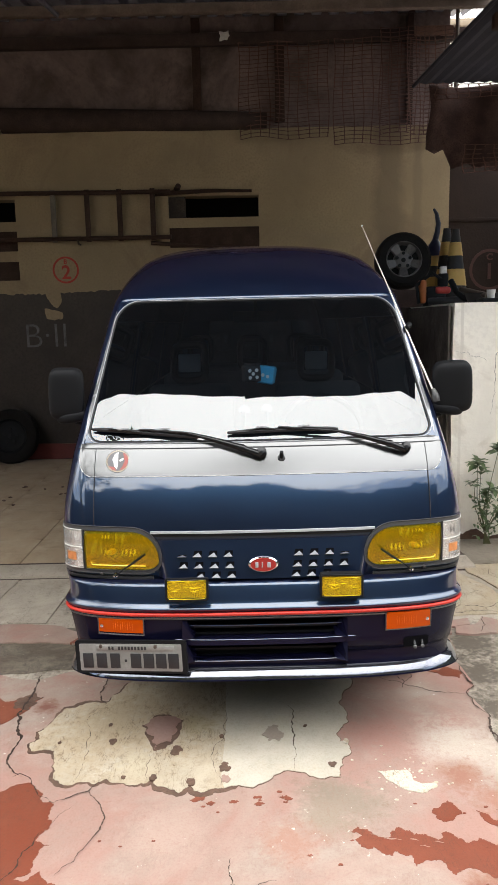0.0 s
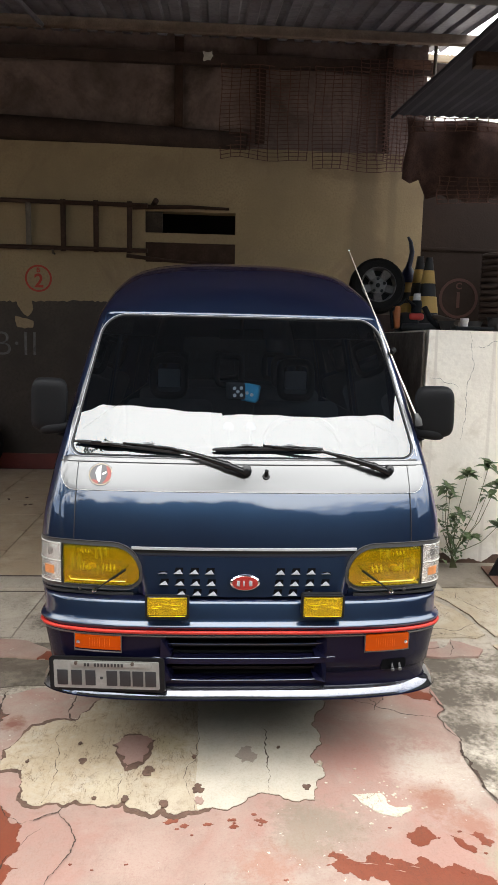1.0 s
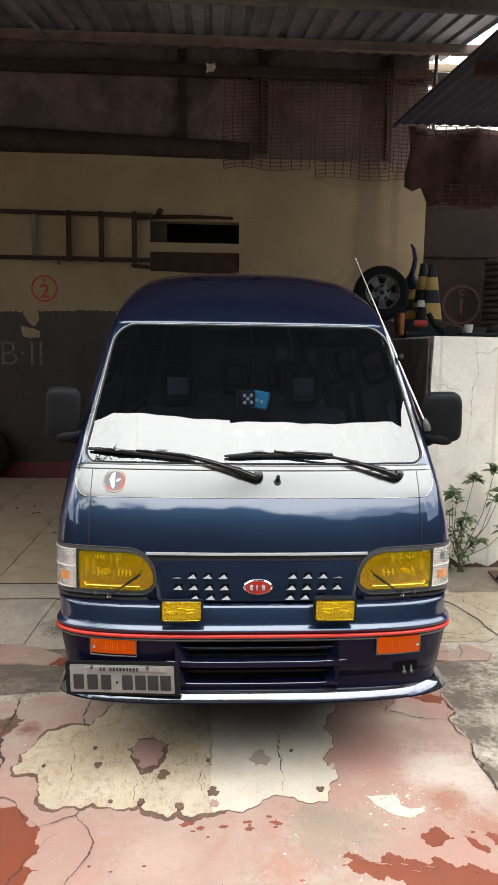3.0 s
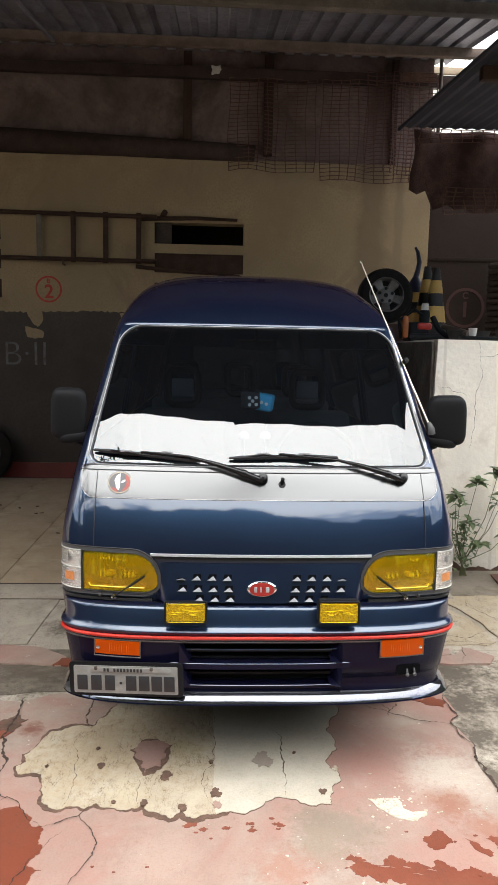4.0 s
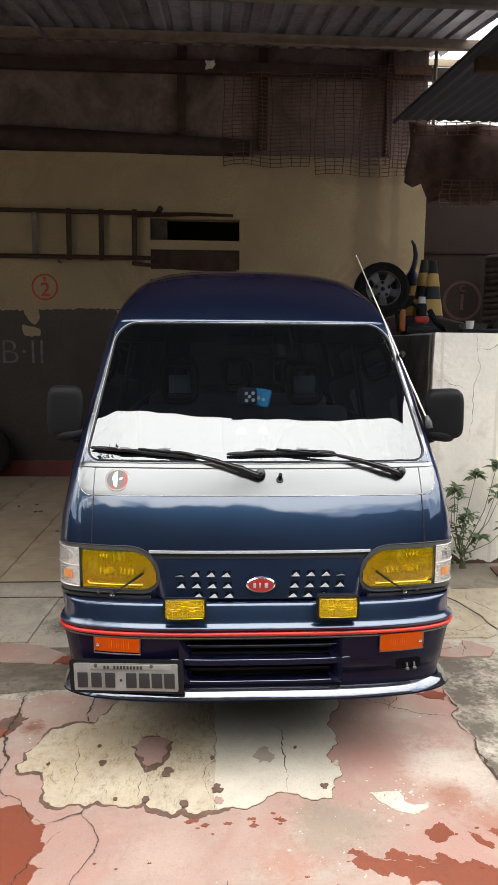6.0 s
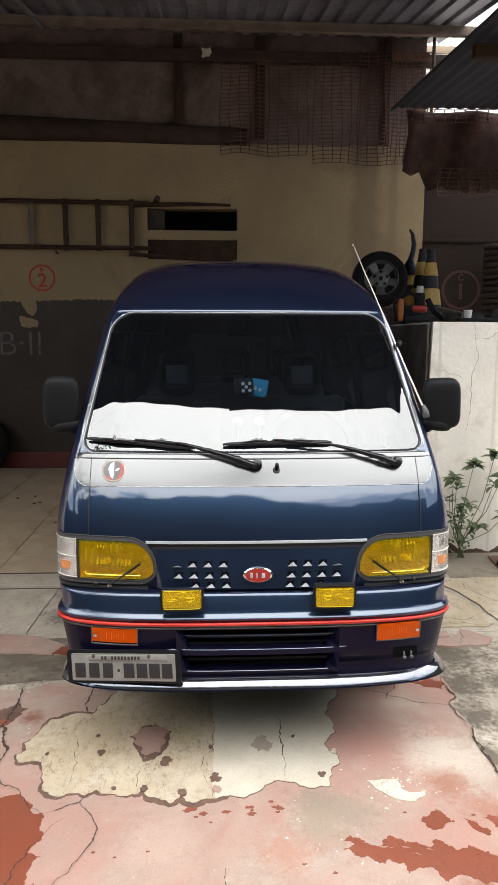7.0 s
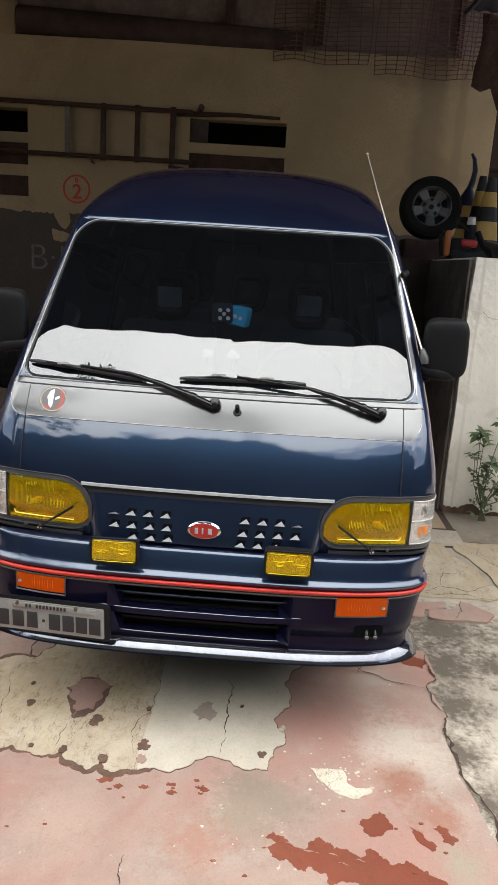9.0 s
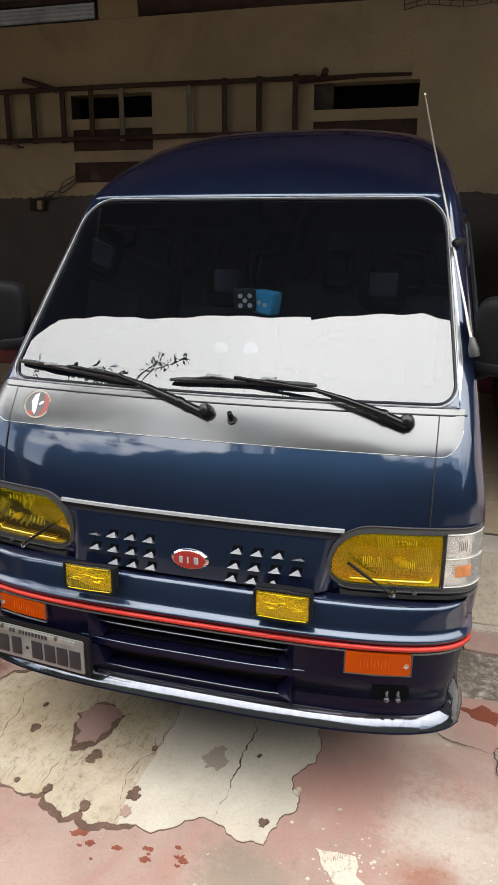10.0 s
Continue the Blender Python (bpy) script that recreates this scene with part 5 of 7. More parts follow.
def louvre(x, z, w=0.034, hgt=0.026):
    bm = bmesh.new()
    lean = 0.010
    f = lambda dx, dz, out: bm.verts.new((x + dx, van_y(x + dx, z + dz, out + panel_out(z + dz) - 0.004), z + dz))
    a, b, c = f(-w / 2, 0, 0.018), f(w / 2, 0, 0.018), f(lean * 0.5, hgt * 0.46, 0.006)
    d, e = f(-w / 2, -0.006, 0.005), f(w / 2, -0.006, 0.005)
    bm.faces.new((a, b, c))
    bm.faces.new((a, d, e, b))
    bm.faces.new((d, a, c))
    bm.faces.new((b, e, c))
    # flat black quad paints the shade above each louvre
    hollow = bmesh.new()
    g = lambda dx, dz: hollow.verts.new((x + dx, van_y(x + dx, z + dz, 0.0015 + panel_out(z + dz)), z + dz))
    hollow.faces.new((g(-w / 2 + 0.002, 0.001), g(w / 2, 0.001), g(w / 2 + 0.001, hgt * 0.7), g(-w / 2 + 0.007, hgt * 0.7)))
    lv = part("louvre", bm, M_LOUVRE, van, smooth=False)
    part("hollow", hollow, M_VOID, lv, smooth=False)


for sx in (1, -1):
    for row, (z, xs) in enumerate(((0.797, (0.300, 0.243, 0.186, 0.129)), (0.757, (0.295, 0.238, 0.181, 0.124)), (0.722, (0.232, 0.175, 0.118)))):
        for x in xs:
            louvre(sx * x, z, hgt=0.006 if x == 0.300 else 0.026)
# oval badge: bright rim, red field, plain bars
emblem = part("badge", lathe([(0, 0.006), (0.9, 0.006), (1.0, 0.002), (1.0, -0.004), (0, -0.004)], 40, pose(0, van_y(0, 0.767, 0.036), 0.767, 90) @ Matrix.Diagonal((0.055, 0.030, 1, 1)), close=False), M_CHROME, van, "oval badge with silver rim and red field")
part("badge_field", lathe([(0, 0.008), (0.84, 0.008), (0.86, 0.004), (0, 0.004)], 40, pose(0, van_y(0, 0.767, 0.036), 0.767, 90) @ Matrix.Diagonal((0.055, 0.030, 1, 1)), close=False), M_BADGERED, emblem, "red enamel field")
for x, w in ((-0.024, 0.011), (-0.004, 0.005), (0.020, 0.013)):
    part("badge_bar", box(x - w / 2, x + w / 2, van_y(0, 0.767, 0.046), van_y(0, 0.767, 0.042), 0.757, 0.777, 0.001), M_BRIGHTSTRIP, emblem)

# ---- headlamps ----
LAMP_OUT, LAMP_IN = 0.668, 0.385


def lamp_hi(x, g=0.0):
    a = abs(x)
    q = min(max((0.50 - a) / (0.50 - LAMP_IN + g), 0.0), 1.0)
    return 0.780 + g * 0.2 + (0.889 + g - 0.780) * math.sqrt(max(1 - q**2.4, 0.0)) * (0.985 + 0.015 * min(max((a - 0.45) / 0.2, 0), 1))


def lamp_lo(x, g=0.0):
    a = abs(x)
    q = min(max((0.445 - a) / (0.445 - LAMP_IN + g), 0.0), 1.0)
    return 0.780 - g * 0.2 - (0.780 - 0.738 + g) * math.sqrt(max(1 - q**2, 0.0))


for sx in (1, -1):
    lamp = base("headlamp")
    lamp.parent = van
    lamp["label"] = "headlamp with yellow lens and silver bezel"
    g = 0.011
    xs = [sx * x for x in sorted([LAMP_IN - g + 0.002 * k for k in range(12)] + span(LAMP_IN + 0.01, 0.765, 36))]
    wrap = lambda x, z: van_y(x, z, 0.012)
    # bezel as a ring: outer shape with the lens hole
    bm = bmesh.new()
    for lo, hi in ((lambda x: lamp_hi(x) if abs(x) > LAMP_IN else 0.781, lambda x: lamp_hi(x, g)), (lambda x: lamp_lo(x, g), lambda x: lamp_lo(x) if abs(x) > LAMP_IN else 0.779)):
        slab(xs, lo, hi, wrap, 0.03, 3, bm)
    part("bezel", bm, M_SILVER, lamp, "dull silver bezel")
    edge = [x for x in xs if 0.40 < abs(x) < 0.764]
    part("bezel_gap", tube([(x, van_y(x, lamp_hi(x, g), 0.0125), lamp_hi(x, g) + 0.002) for x in edge], 0.0024, 6), M_RUBBER, lamp, "dark gap round the bezel")
    part("bezel_gap", tube([(x, van_y(x, lamp_lo(x, g), 0.0125), lamp_lo(x, g) - 0.002) for x in edge], 0.0024, 6), M_RUBBER, lamp)
    seam = [sx * x for x in span(LAMP_IN + 0.004, LAMP_OUT, 40)]
    part("lens_seal", tube([(x, van_y(x, lamp_hi(x), 0.0145), lamp_hi(x)) for x in seam] + [(x, van_y(x, lamp_lo(x), 0.0145), lamp_lo(x)) for x in seam[::-1]], 0.0018, 6), M_RUBBER, lamp, "dark seal round the lens")
    part("bezel_strip", slab([sx * x for x in span(0.41, 0.768, 24)], lambda x: 0.700, lambda x: 0.712, lambda x, z: van_y(x, z, 0.010), 0.02, 2), M_SILVER, lamp, "dull silver strip below the lamp")
    # silvered reflector with two dished bowls
    def dish(x, z):
        deep = max(0.0, max(1 - ((abs(x) - cx) ** 2 + (z - 0.812) ** 2) / r**2 for cx, r in ((0.590, 0.064), (0.490, 0.050))))
        return van_y(x, z, 0.0105 - 0.0030 * deep)
    part("reflector", slab([sx * x for x in span(LAMP_IN + 0.003, LAMP_OUT + 0.006, 70)], lambda x: lamp_lo(x), lambda x: lamp_hi(x), dish, 0.002, 30), M_LAMPSILVER, lamp, "silvered lamp reflector", angle=70)
    lens = part("lens", slab([sx * x for x in span(LAMP_IN + 0.001, LAMP_OUT, 40)], lambda x: lamp_lo(x), lambda x: lamp_hi(x),
                             lambda x, z: van_y(x, z, 0.012 + 0.010 * math.sin(math.pi * min(max((z - 0.738) / 0.15, 0), 1))), 0.004, 10), M_YELLOW, lamp, "ribbed yellow glass lens")
    lens.visible_shadow = False
    # upright flutes moulded in the lens
    bm = bmesh.new()
    bulge = lambda x, z: van_y(x, z, 0.0125 + 0.010 * math.sin(math.pi * min(max((z - 0.738) / 0.15, 0), 1)))
    for a, b, z0, z1 in ((0.505, 0.545, 0.845, 0.880), (0.520, 0.575, 0.785, 0.822), (0.600, 0.640, 0.795, 0.860)):
        for k, x in enumerate(span(a, b, int((b - a) / 0.0044))):
            dz = 0.006 * math.sin(k * 1.3)
            tube([(sx * x, bulge(sx * x, z), z) for z in (z0 + dz, (z0 + z1) / 2, z1 + dz * 0.5)], [0.0003, 0.0006, 0.0003], 5, bm)
    tagged(part("lens_fluting", bm, M_YELLOWRIB, lamp, "upright fluting in the yellow glass"), kind="stuff")
    # bright strokes paint the glint of the lens prisms
    bm = bmesh.new()
    glint = random.Random(61)
    for a, b, z0, z1 in ((0.470, 0.520, 0.792, 0.828), (0.575, 0.60, 0.790, 0.830), (0.555, 0.60, 0.856, 0.874)):
        for k, x in enumerate(span(a, b, int((b - a) / 0.0050))):
            lo_, hi_ = z0 + glint.uniform(0, 0.008), min(z1 - glint.uniform(0, 0.008), lamp_hi(x) - 0.006)
            if hi_ - lo_ > 0.004:
                tube([(sx * x, bulge(sx * x, z), z) for z in (lo_, (lo_ + hi_) / 2, hi_)], [0.0002, 0.0005, 0.0002], 5, bm)
    tagged(part("lens_glint", bm, M_YELLOWBRIGHT, lamp, "prisms in the yellow glass with their glint painted"), kind="stuff")
    part("lens_rib", tube([(sx * x, van_y(sx * x, 0.760, 0.017), 0.757) for x in span(0.436, 0.640, 12)] + [(sx * 0.646, van_y(sx * 0.646, 0.765, 0.017), 0.768)], 0.0024, 6), M_YELLOWBRIGHT, lamp, "bright lower rib of the lens")
    # bright pebble painted in for the glint at the bulb
    part("bulb_shield", pebble(0.020, 0.004, 0.011, 2.4, pose(sx * 0.565, van_y(sx * 0.565, 0.808, 0.0145), 0.808, 0, sx * 12), 16, 10), M_YELLOWBRIGHT, lamp, "painted bulb glint behind the yellow glass")
    wp = [(0.55, 0.722), (0.515, 0.752), (0.475, 0.780), (0.432, 0.812)]
    part("lamp_wiper", tube([(sx * x, van_y(sx * x, z, 0.040), z) for x, z in wp], [0.0022, 0.0025, 0.0048, 0.0042], 8), M_PLASTIC, lamp, "small black lamp wiper")
    part("wiper_pivot", lathe([(0.0, 0.016), (0.008, 0.014), (0.010, 0.0), (0, 0)], 16, pose(sx * 0.55, van_y(sx * 0.55, 0.722, 0.022), 0.722, 90), close=False), M_CHROME, lamp)
    part("bezel_screw", lathe([(0.0, 0.008), (0.006, 0.007), (0.008, 0.0), (0, 0)], 12, pose(sx * 0.605, van_y(sx * 0.605, 0.722, 0.014), 0.722, 90), close=False), M_ALLOY, lamp)
    # corner lamp wrapping round the side
    corner = base("corner_lamp")
    corner.parent = van
    corner["label"] = "clear corner lamp with an amber lower section"
    part("housing", slab([sx * x for x in [LAMP_OUT + 0.008] + [0.772 * v for v in span(0.885, 0.9995, 16)]], lambda x: 0.742, lambda x: 0.888, lambda x, z: van_y(x, z, 0.002), 0.006, 4), M_REFLECTOR, corner, "silvered lamp housing")
    cl = part("clear_lens", slab([sx * x for x in [LAMP_OUT + 0.006] + [0.772 * v for v in span(0.885, 0.9997, 16)]], lambda x: 0.740, lambda x: 0.890, lambda x, z: van_y(x, z, 0.014), 0.004, 6), M_CLEAR, corner, "ribbed clear lens")
    cl.visible_shadow = False
    part("amber_section", slab([sx * 0.772 * v for v in span(0.912, 0.962, 10)], lambda x: 0.769, lambda x: 0.801, lambda x, z: van_y(x, z, 0.0145), 0.003, 4), M_AMBERPALE, corner, "pale amber bulb behind the clear lens")
    for k in range(5):
        part("lens_hatch", tube([(sx * 0.772 * (0.918 + 0.006 * k), van_y(0.772 * (0.918 + 0.006 * k), z, 0.0145), z) for z in (0.842, 0.858, 0.872)], [0.0004, 0.0009, 0.0004], 5), M_SILVER, corner)
    for z in (0.741, 0.822, 0.889):
        part("lens_edge", tube([(sx * 0.772 * v, van_y(0.772 * v, z, 0.0145), z) for v in span(0.875, 0.995, 12)], 0.0016, 6), M_CLEARRIM, corner)
    part("lens_frame", tube([(sx * (LAMP_OUT + 0.006), van_y(0.674, z, 0.016), z) for z in span(0.738, 0.892, 4)], 0.003, 8), M_RUBBER, corner)

# ---- bumper: a profile swept round the front ----
BW, BY, BD = 0.757, -0.045, 0.21
B_PROF = ((0.7040, -0.085), (0.7035, -0.052), (0.7010, -0.042), (0.6965, -0.036), (0.690, -0.0325), (0.670, -0.0240), (0.645, -0.0155), (0.634, -0.0115), (0.6305, -0.0085), (0.6255, -0.0020), (0.6215, 0.0035), (0.6165, 0.0055), (0.608, 0.000), (0.606, -0.002), (0.588, -0.002), (0.582, -0.006), (0.573, -0.008), (0.49, -0.018), (0.442, -0.0225), (0.437, -0.0285), (0.41, -0.031), (0.392, -0.033), (0.376, -0.028),
          (0.368, -0.006), (0.354, 0.006), (0.340, 0.006), (0.332, -0.01), (0.345, -0.10))


def bump_pt(s, out, z, squeeze=0.0):
    """Point of the bumper: s runs from -1 to 1 across the front and on to -1.5 and 1.5 along the sides."""
    a, sg = abs(s), (1 if s >= 0 else -1)
    if a <= 1:
        x, y = a * BW, BY + BD * curve_back(a, 3.2)
        nx, ny = a**3, -(1 - a**3) ** 0.5
    else:
        x, y, nx, ny = BW, BY + BD + (a - 1) * 0.9, 1.0, 0.0
    return (sg * (x + nx * max(out, -0.014 if z > 0.63 else -1.0) - squeeze * a * a), y + ny * out, z)


cols = sorted(set([round(v, 5) for v in span(0, 0.30 / BW, 6) + span(0.30 / BW, 0.86, 10)] + [round(1 - (1 - 0.86) * (1 - math.sin(q)), 5) for q in span(0.0, math.pi / 2, 12)] + [1.1, 1.3, 1.5]))
cols = [-c for c in cols[::-1] if c > 0] + cols
bm = bmesh.new()
sq = lambda z: 0.018 * max(0.6 - z, 0) / 0.3
g = [[bm.verts.new(bump_pt(s, o, z, sq(z))) for s in cols] for z, o in B_PROF]
for k, (a, b) in enumerate(zip(g, g[1:])):
    for i in range(len(cols) - 1):
        sm, zm = (cols[i] + cols[i + 1]) / 2, (B_PROF[k][0] + B_PROF[k + 1][0]) / 2
        if abs(sm) < 0.30 / BW and 0.392 < zm < 0.573:
            continue
        bm.faces.new((a[i], a[i + 1], b[i + 1], b[i]))
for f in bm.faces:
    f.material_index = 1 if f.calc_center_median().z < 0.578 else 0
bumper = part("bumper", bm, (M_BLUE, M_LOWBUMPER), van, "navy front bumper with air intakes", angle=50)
part("red_stripe", tube([bump_pt(s, 0.0015, 0.597, sq(0.597)) for s in span(-1.45, 1.45, 120)], 0.0068, 10), M_REDLINE, bumper, "red stripe round the bumper")
part("stripe_edge", tube([bump_pt(s, -0.004, 0.580, sq(0.580)) for s in span(-1.45, 1.45, 120)], 0.003, 6), M_SILVER, bumper)
# air intake: dark box and bars
by = lambda x, z: BY + BD * curve_back(x / BW, 3.2)
part("intake_back", slab(span(-0.31, 0.31, 12), lambda x: 0.375, lambda x: 0.585, lambda x, z: by(x, z) + 0.09, 0.004, 2), M_BLACK, bumper)
for z, hgt, dep, half, m in ((0.484, 0.020, 0.010, 0.335, M_LOWBUMPER), (0.398, 0.014, 0.026, 0.30, M_LOWBUMPER), (0.530, 0.010, 0.045, 0.30, M_PLASTIC), (0.50, 0.008, 0.055, 0.30, M_PLASTIC), (0.44, 0.010, 0.05, 0.30, M_PLASTIC)):
    part("intake_bar", slab(span(-half, half, 24), lambda x: z - hgt / 2, lambda x: z + hgt / 2, lambda x, zz: by(x, zz) + dep + (0.0 if z != 0.484 else 0.01 * (abs(x) / 0.33) ** 4 - 0.004), 0.05, 3), m, bumper)
for z, half in ((0.494, 0.335), (0.545, 0.30), (0.405, 0.30)):
    part("bar_edge", tube([(x, by(x, z) + (0.008 if z > 0.45 and z < 0.5 else 0.020) + 0.01 * (abs(x) / 0.33) ** 4, z) for x in span(-half, half, 24)], 0.002, 6), M_BLUE, bumper)
for sx in (1, -1):
    for z0, z1, m in ((0.497, 0.570, M_LOWBUMPER), (0.404, 0.474, M_LOWBUMPER)):
        bm = bmesh.new()
        a = [bm.verts.new((sx * x, by(0.3, 0) + d, z)) for x, d, z in ((0.302, 0.0, z0), (0.302, 0.0, z1), (0.285, 0.02, z1 - 0.002), (0.250, 0.07, z0 + 0.03), (0.262, 0.02, z0))]
        bm.faces.new(a if sx < 0 else a[::-1])
        part("intake_cheek", bm, m, bumper, smooth=False)
for sx in (1, -1):
    part("intake_side", box(sx * 0.30 - 0.004, sx * 0.30 + 0.004, by(0.3, 0) + 0.012, by(0.3, 0) + 0.09, 0.39, 0.575), M_LOWBUMPER, bumper)
    # amber indicator
    xs, lo, hi = rounded(0.445, 0.612, 0.521, 0.583, 0.006)
    ind = part("indicator", slab([sx * x for x in xs], lo, hi, lambda x, z: by(x, z) - 0.004, 0.02, 3), M_AMBER, bumper, "amber front indicator")
    ind.visible_shadow = False
    part("indicator_back", slab([sx * x for x in xs], lo, hi, lambda x, z: by(x, z) + 0.014, 0.004, 2), M_WHITE, bumper)
    for k in range(9):
        x = 0.485 + 0.009 * k
        part("indicator_flute", tube([(sx * x, by(x, 0.55) - 0.0045, z) for z in (0.536, 0.552, 0.57)], [0.0002, 0.0007, 0.0002], 5), M_AMBERSOLID, ind)
    part("indicator_rim", tube([(sx * x, by(x, z) - 0.002, z) for x, z in ((0.443, 0.581), (0.443, 0.518), (0.53, 0.518), (0.614, 0.518), (0.614, 0.581))], 0.0028, 6), M_SILVER, bumper)
    part("indicator_screw", lathe([(0, 0.004), (0.006, 0.003), (0.007, 0), (0, 0)], 12, pose(sx * 0.60, by(0.6, 0) - 0.006, 0.55, 90), close=False), M_CHROME, bumper)
# tow hook pocket: no hole, a black patch paints its shade
xs, lo, hi = rounded(0.515, 0.612, 0.436, 0.476, 0.012)
pocket = part("hook_pocket", slab(xs, lo, hi, lambda x, z: by(x, z) + 0.0155, 0.004, 3), M_VOID, bumper, "black patch standing for the shaded opening with towing hooks")
for x in (0.556, 0.585):
    part("hook", tube([(x, by(x, 0) + 0.026, 0.462), (x, by(x, 0) + 0.012, 0.452), (x + 0.001, by(x, 0) + 0.008, 0.443)], [0.004, 0.0055, 0.006], 8), M_WIPER, pocket)
    part("hook_end", lathe([(0, 0.005), (0.006, 0.003), (0.0075, 0), (0, 0)], 12, pose(x + 0.001, by(x, 0) + 0.004, 0.440, 60), close=False), M_SILVER, pocket)
# bright worn lip
bm = bmesh.new()
lip = [[bm.verts.new(bump_pt(q, o, z, sq(z))) for z, o in ((0.380, -0.024), (0.374, -0.008), (0.371, -0.003), (0.350, 0.017), (0.345, 0.018), (0.342, 0.006))] for q in span(-1.08, 1.08, 90)]
for a, b in zip(lip, lip[1:]):
    for k in range(5):
        f = bm.faces.new((a[k], b[k], b[k + 1], a[k + 1]))
        f.material_index = 1 if k >= 3 or abs(a[0].co.x) > 0.722 else 0
part("lip_trim", bm, (M_LIP, M_LOWBUMPER), bumper, "worn silver edge of the spoiler lip")

# ---- fog lamps on the bumper ----
for sx in (1, -1):
    fog = base("fog_lamp")
    fog.parent = van
    fog["label"] = "rectangular yellow fog lamp in black housing"
    xs, lo, hi = rounded(0.201, 0.355, 0.659, 0.746, 0.012)
    part("housing", slab([sx * x for x in xs], lo, hi, lambda x, z: -0.055, 0.024, 2), M_PLASTIC, fog, "black plastic housing")
    xs, lo, hi = rounded(0.204, 0.352, 0.662, 0.743, 0.008)
    part("fog_reflector", slab([sx * x for x in xs], lo, hi, lambda x, z: -0.0565 - 0.0045 * min(1.0, ((abs(x) - 0.278) / 0.074) ** 2 + 0.5 * ((z - 0.70) / 0.04) ** 2), 0.004, 12), M_LAMPSILVER, fog)
    fl = part("fog_lens", slab([sx * x for x in xs], lo, hi, lambda x, z: -0.062 - 0.008 * math.cos((abs(x) - 0.278) * 18) * math.cos((z - 0.70) * 28), 0.004, 6), M_FOGYELLOW, fog, "ribbed yellow lens")
    fl.visible_shadow = False
    rim = [(sx * x, -0.064, lo(x)) for x in xs] + [(sx * x, -0.064, hi(x)) for x in xs[::-1]]
    part("fog_rim", tube(rim + rim[:1], 0.0042, 6), M_PLASTIC, fog, "black lamp rim")
    bm = bmesh.new()
    dome = lambda x, z: -0.0627 - 0.008 * math.cos((x - 0.278) * 18) * math.cos((z - 0.70) * 28)
    for k, x in enumerate(span(0.232, 0.322, 15)):
        z0, z1 = 0.668 + 0.006 * math.sin(k * 1.7), 0.700 - 0.010 * math.cos((x - 0.278) * 30) + 0.004 * math.sin(k * 2.3)
        tube([(sx * x, dome(x, z), z) for z in (z0, (z0 + z1) / 2, z1)], [0.0002, 0.0006, 0.0002], 5, bm)
    tagged(part("fog_fluting", bm, M_YELLOWRIB, fog, "upright fluting in the yellow glass"), kind="stuff")
    # short bright strokes paint the sparkle of the fog lens
    bm = bmesh.new()
    glint = random.Random(62)
    for k in range(14):
        x, z, w = glint.uniform(0.224, 0.328), glint.uniform(0.690, 0.732), glint.uniform(0.006, 0.016)
        tube([(sx * q, dome(q, z) - 0.0003, z + (q - x) * 0.06) for q in (x - w, x, x + w)], [0.0002, 0.0008, 0.0002], 5, bm)
    tagged(part("fog_glint", bm, M_YELLOWBRIGHT, fog, "prisms in the yellow glass with their glint painted"), kind="stuff")
    part("fog_rib", tube([(sx * x, dome(x, 0.734) - 0.001, 0.734) for x in span(0.216, 0.340, 6)], 0.0009, 5), M_YELLOWBRIGHT, fog)
    part("fog_rib", tube([(sx * x, dome(x, 0.668) - 0.001, 0.667) for x in span(0.214, 0.342, 6)], 0.0012, 5), M_YELLOWBRIGHT, fog)
    part("fog_bracket", tube([(sx * 0.278, -0.040, 0.682), (sx * 0.278, 0.0, 0.680)], 0.014, 8), M_PLASTIC, fog)

# ---- number plate in a dark holder, hung aslant ----
plate = base("number_plate")
plate.parent = van
plate.matrix_world = pose(-0.497, -0.040, 0.436, -3, -3.0, -10)
plate["label"] = "grey number plate in a black plastic holder"
xs, lo, hi = rounded(-0.214, 0.214, -0.062, 0.062, 0.012)
part("holder", slab(xs, lo, hi, lambda x, z: 0.004, 0.012, 2), M_PLASTIC, plate, "black plastic plate holder")
xs, lo, hi = rounded(-0.196, 0.196, -0.052, 0.050, 0.005)
part("plate", slab(xs, lo, hi, lambda x, z: 0.0, 0.006, 2), M_PLATE, plate, "light grey embossed plate")
part("top_strip", box(-0.13, 0.17, -0.004, 0.0, 0.028, 0.046, 0.001), M_PLATE, plate)
for i in range(12):
    if i != 2:
        part("plate_bar", box(-0.08 + 0.0125 * i, -0.072 + 0.0125 * i, -0.0055, -0.002, 0.031, 0.043), M_PLATEBLACK, plate)
for x, w in ((-0.163, 0.040), (-0.110, 0.040), (-0.058, 0.038), (-0.017, 0.010), (0.022, 0.040), (0.071, 0.040), (0.118, 0.040), (0.165, 0.040)):
    h = 0.056 if w > 0.02 else 0.010
    part("plate_bar", box(x - w / 2, x + w / 2, -0.004, 0.0, -0.012 - h / 2, -0.012 + h / 2, 0.002), M_PLATEBLACK, plate)
for x in (-0.11, 0.10):
    part("plate_bolt", lathe([(0, 0.006), (0.006, 0.005), (0.008, 0), (0, 0)], 12, pose(x, -0.001, 0.042, 90), close=False), M_STEEL, plate)

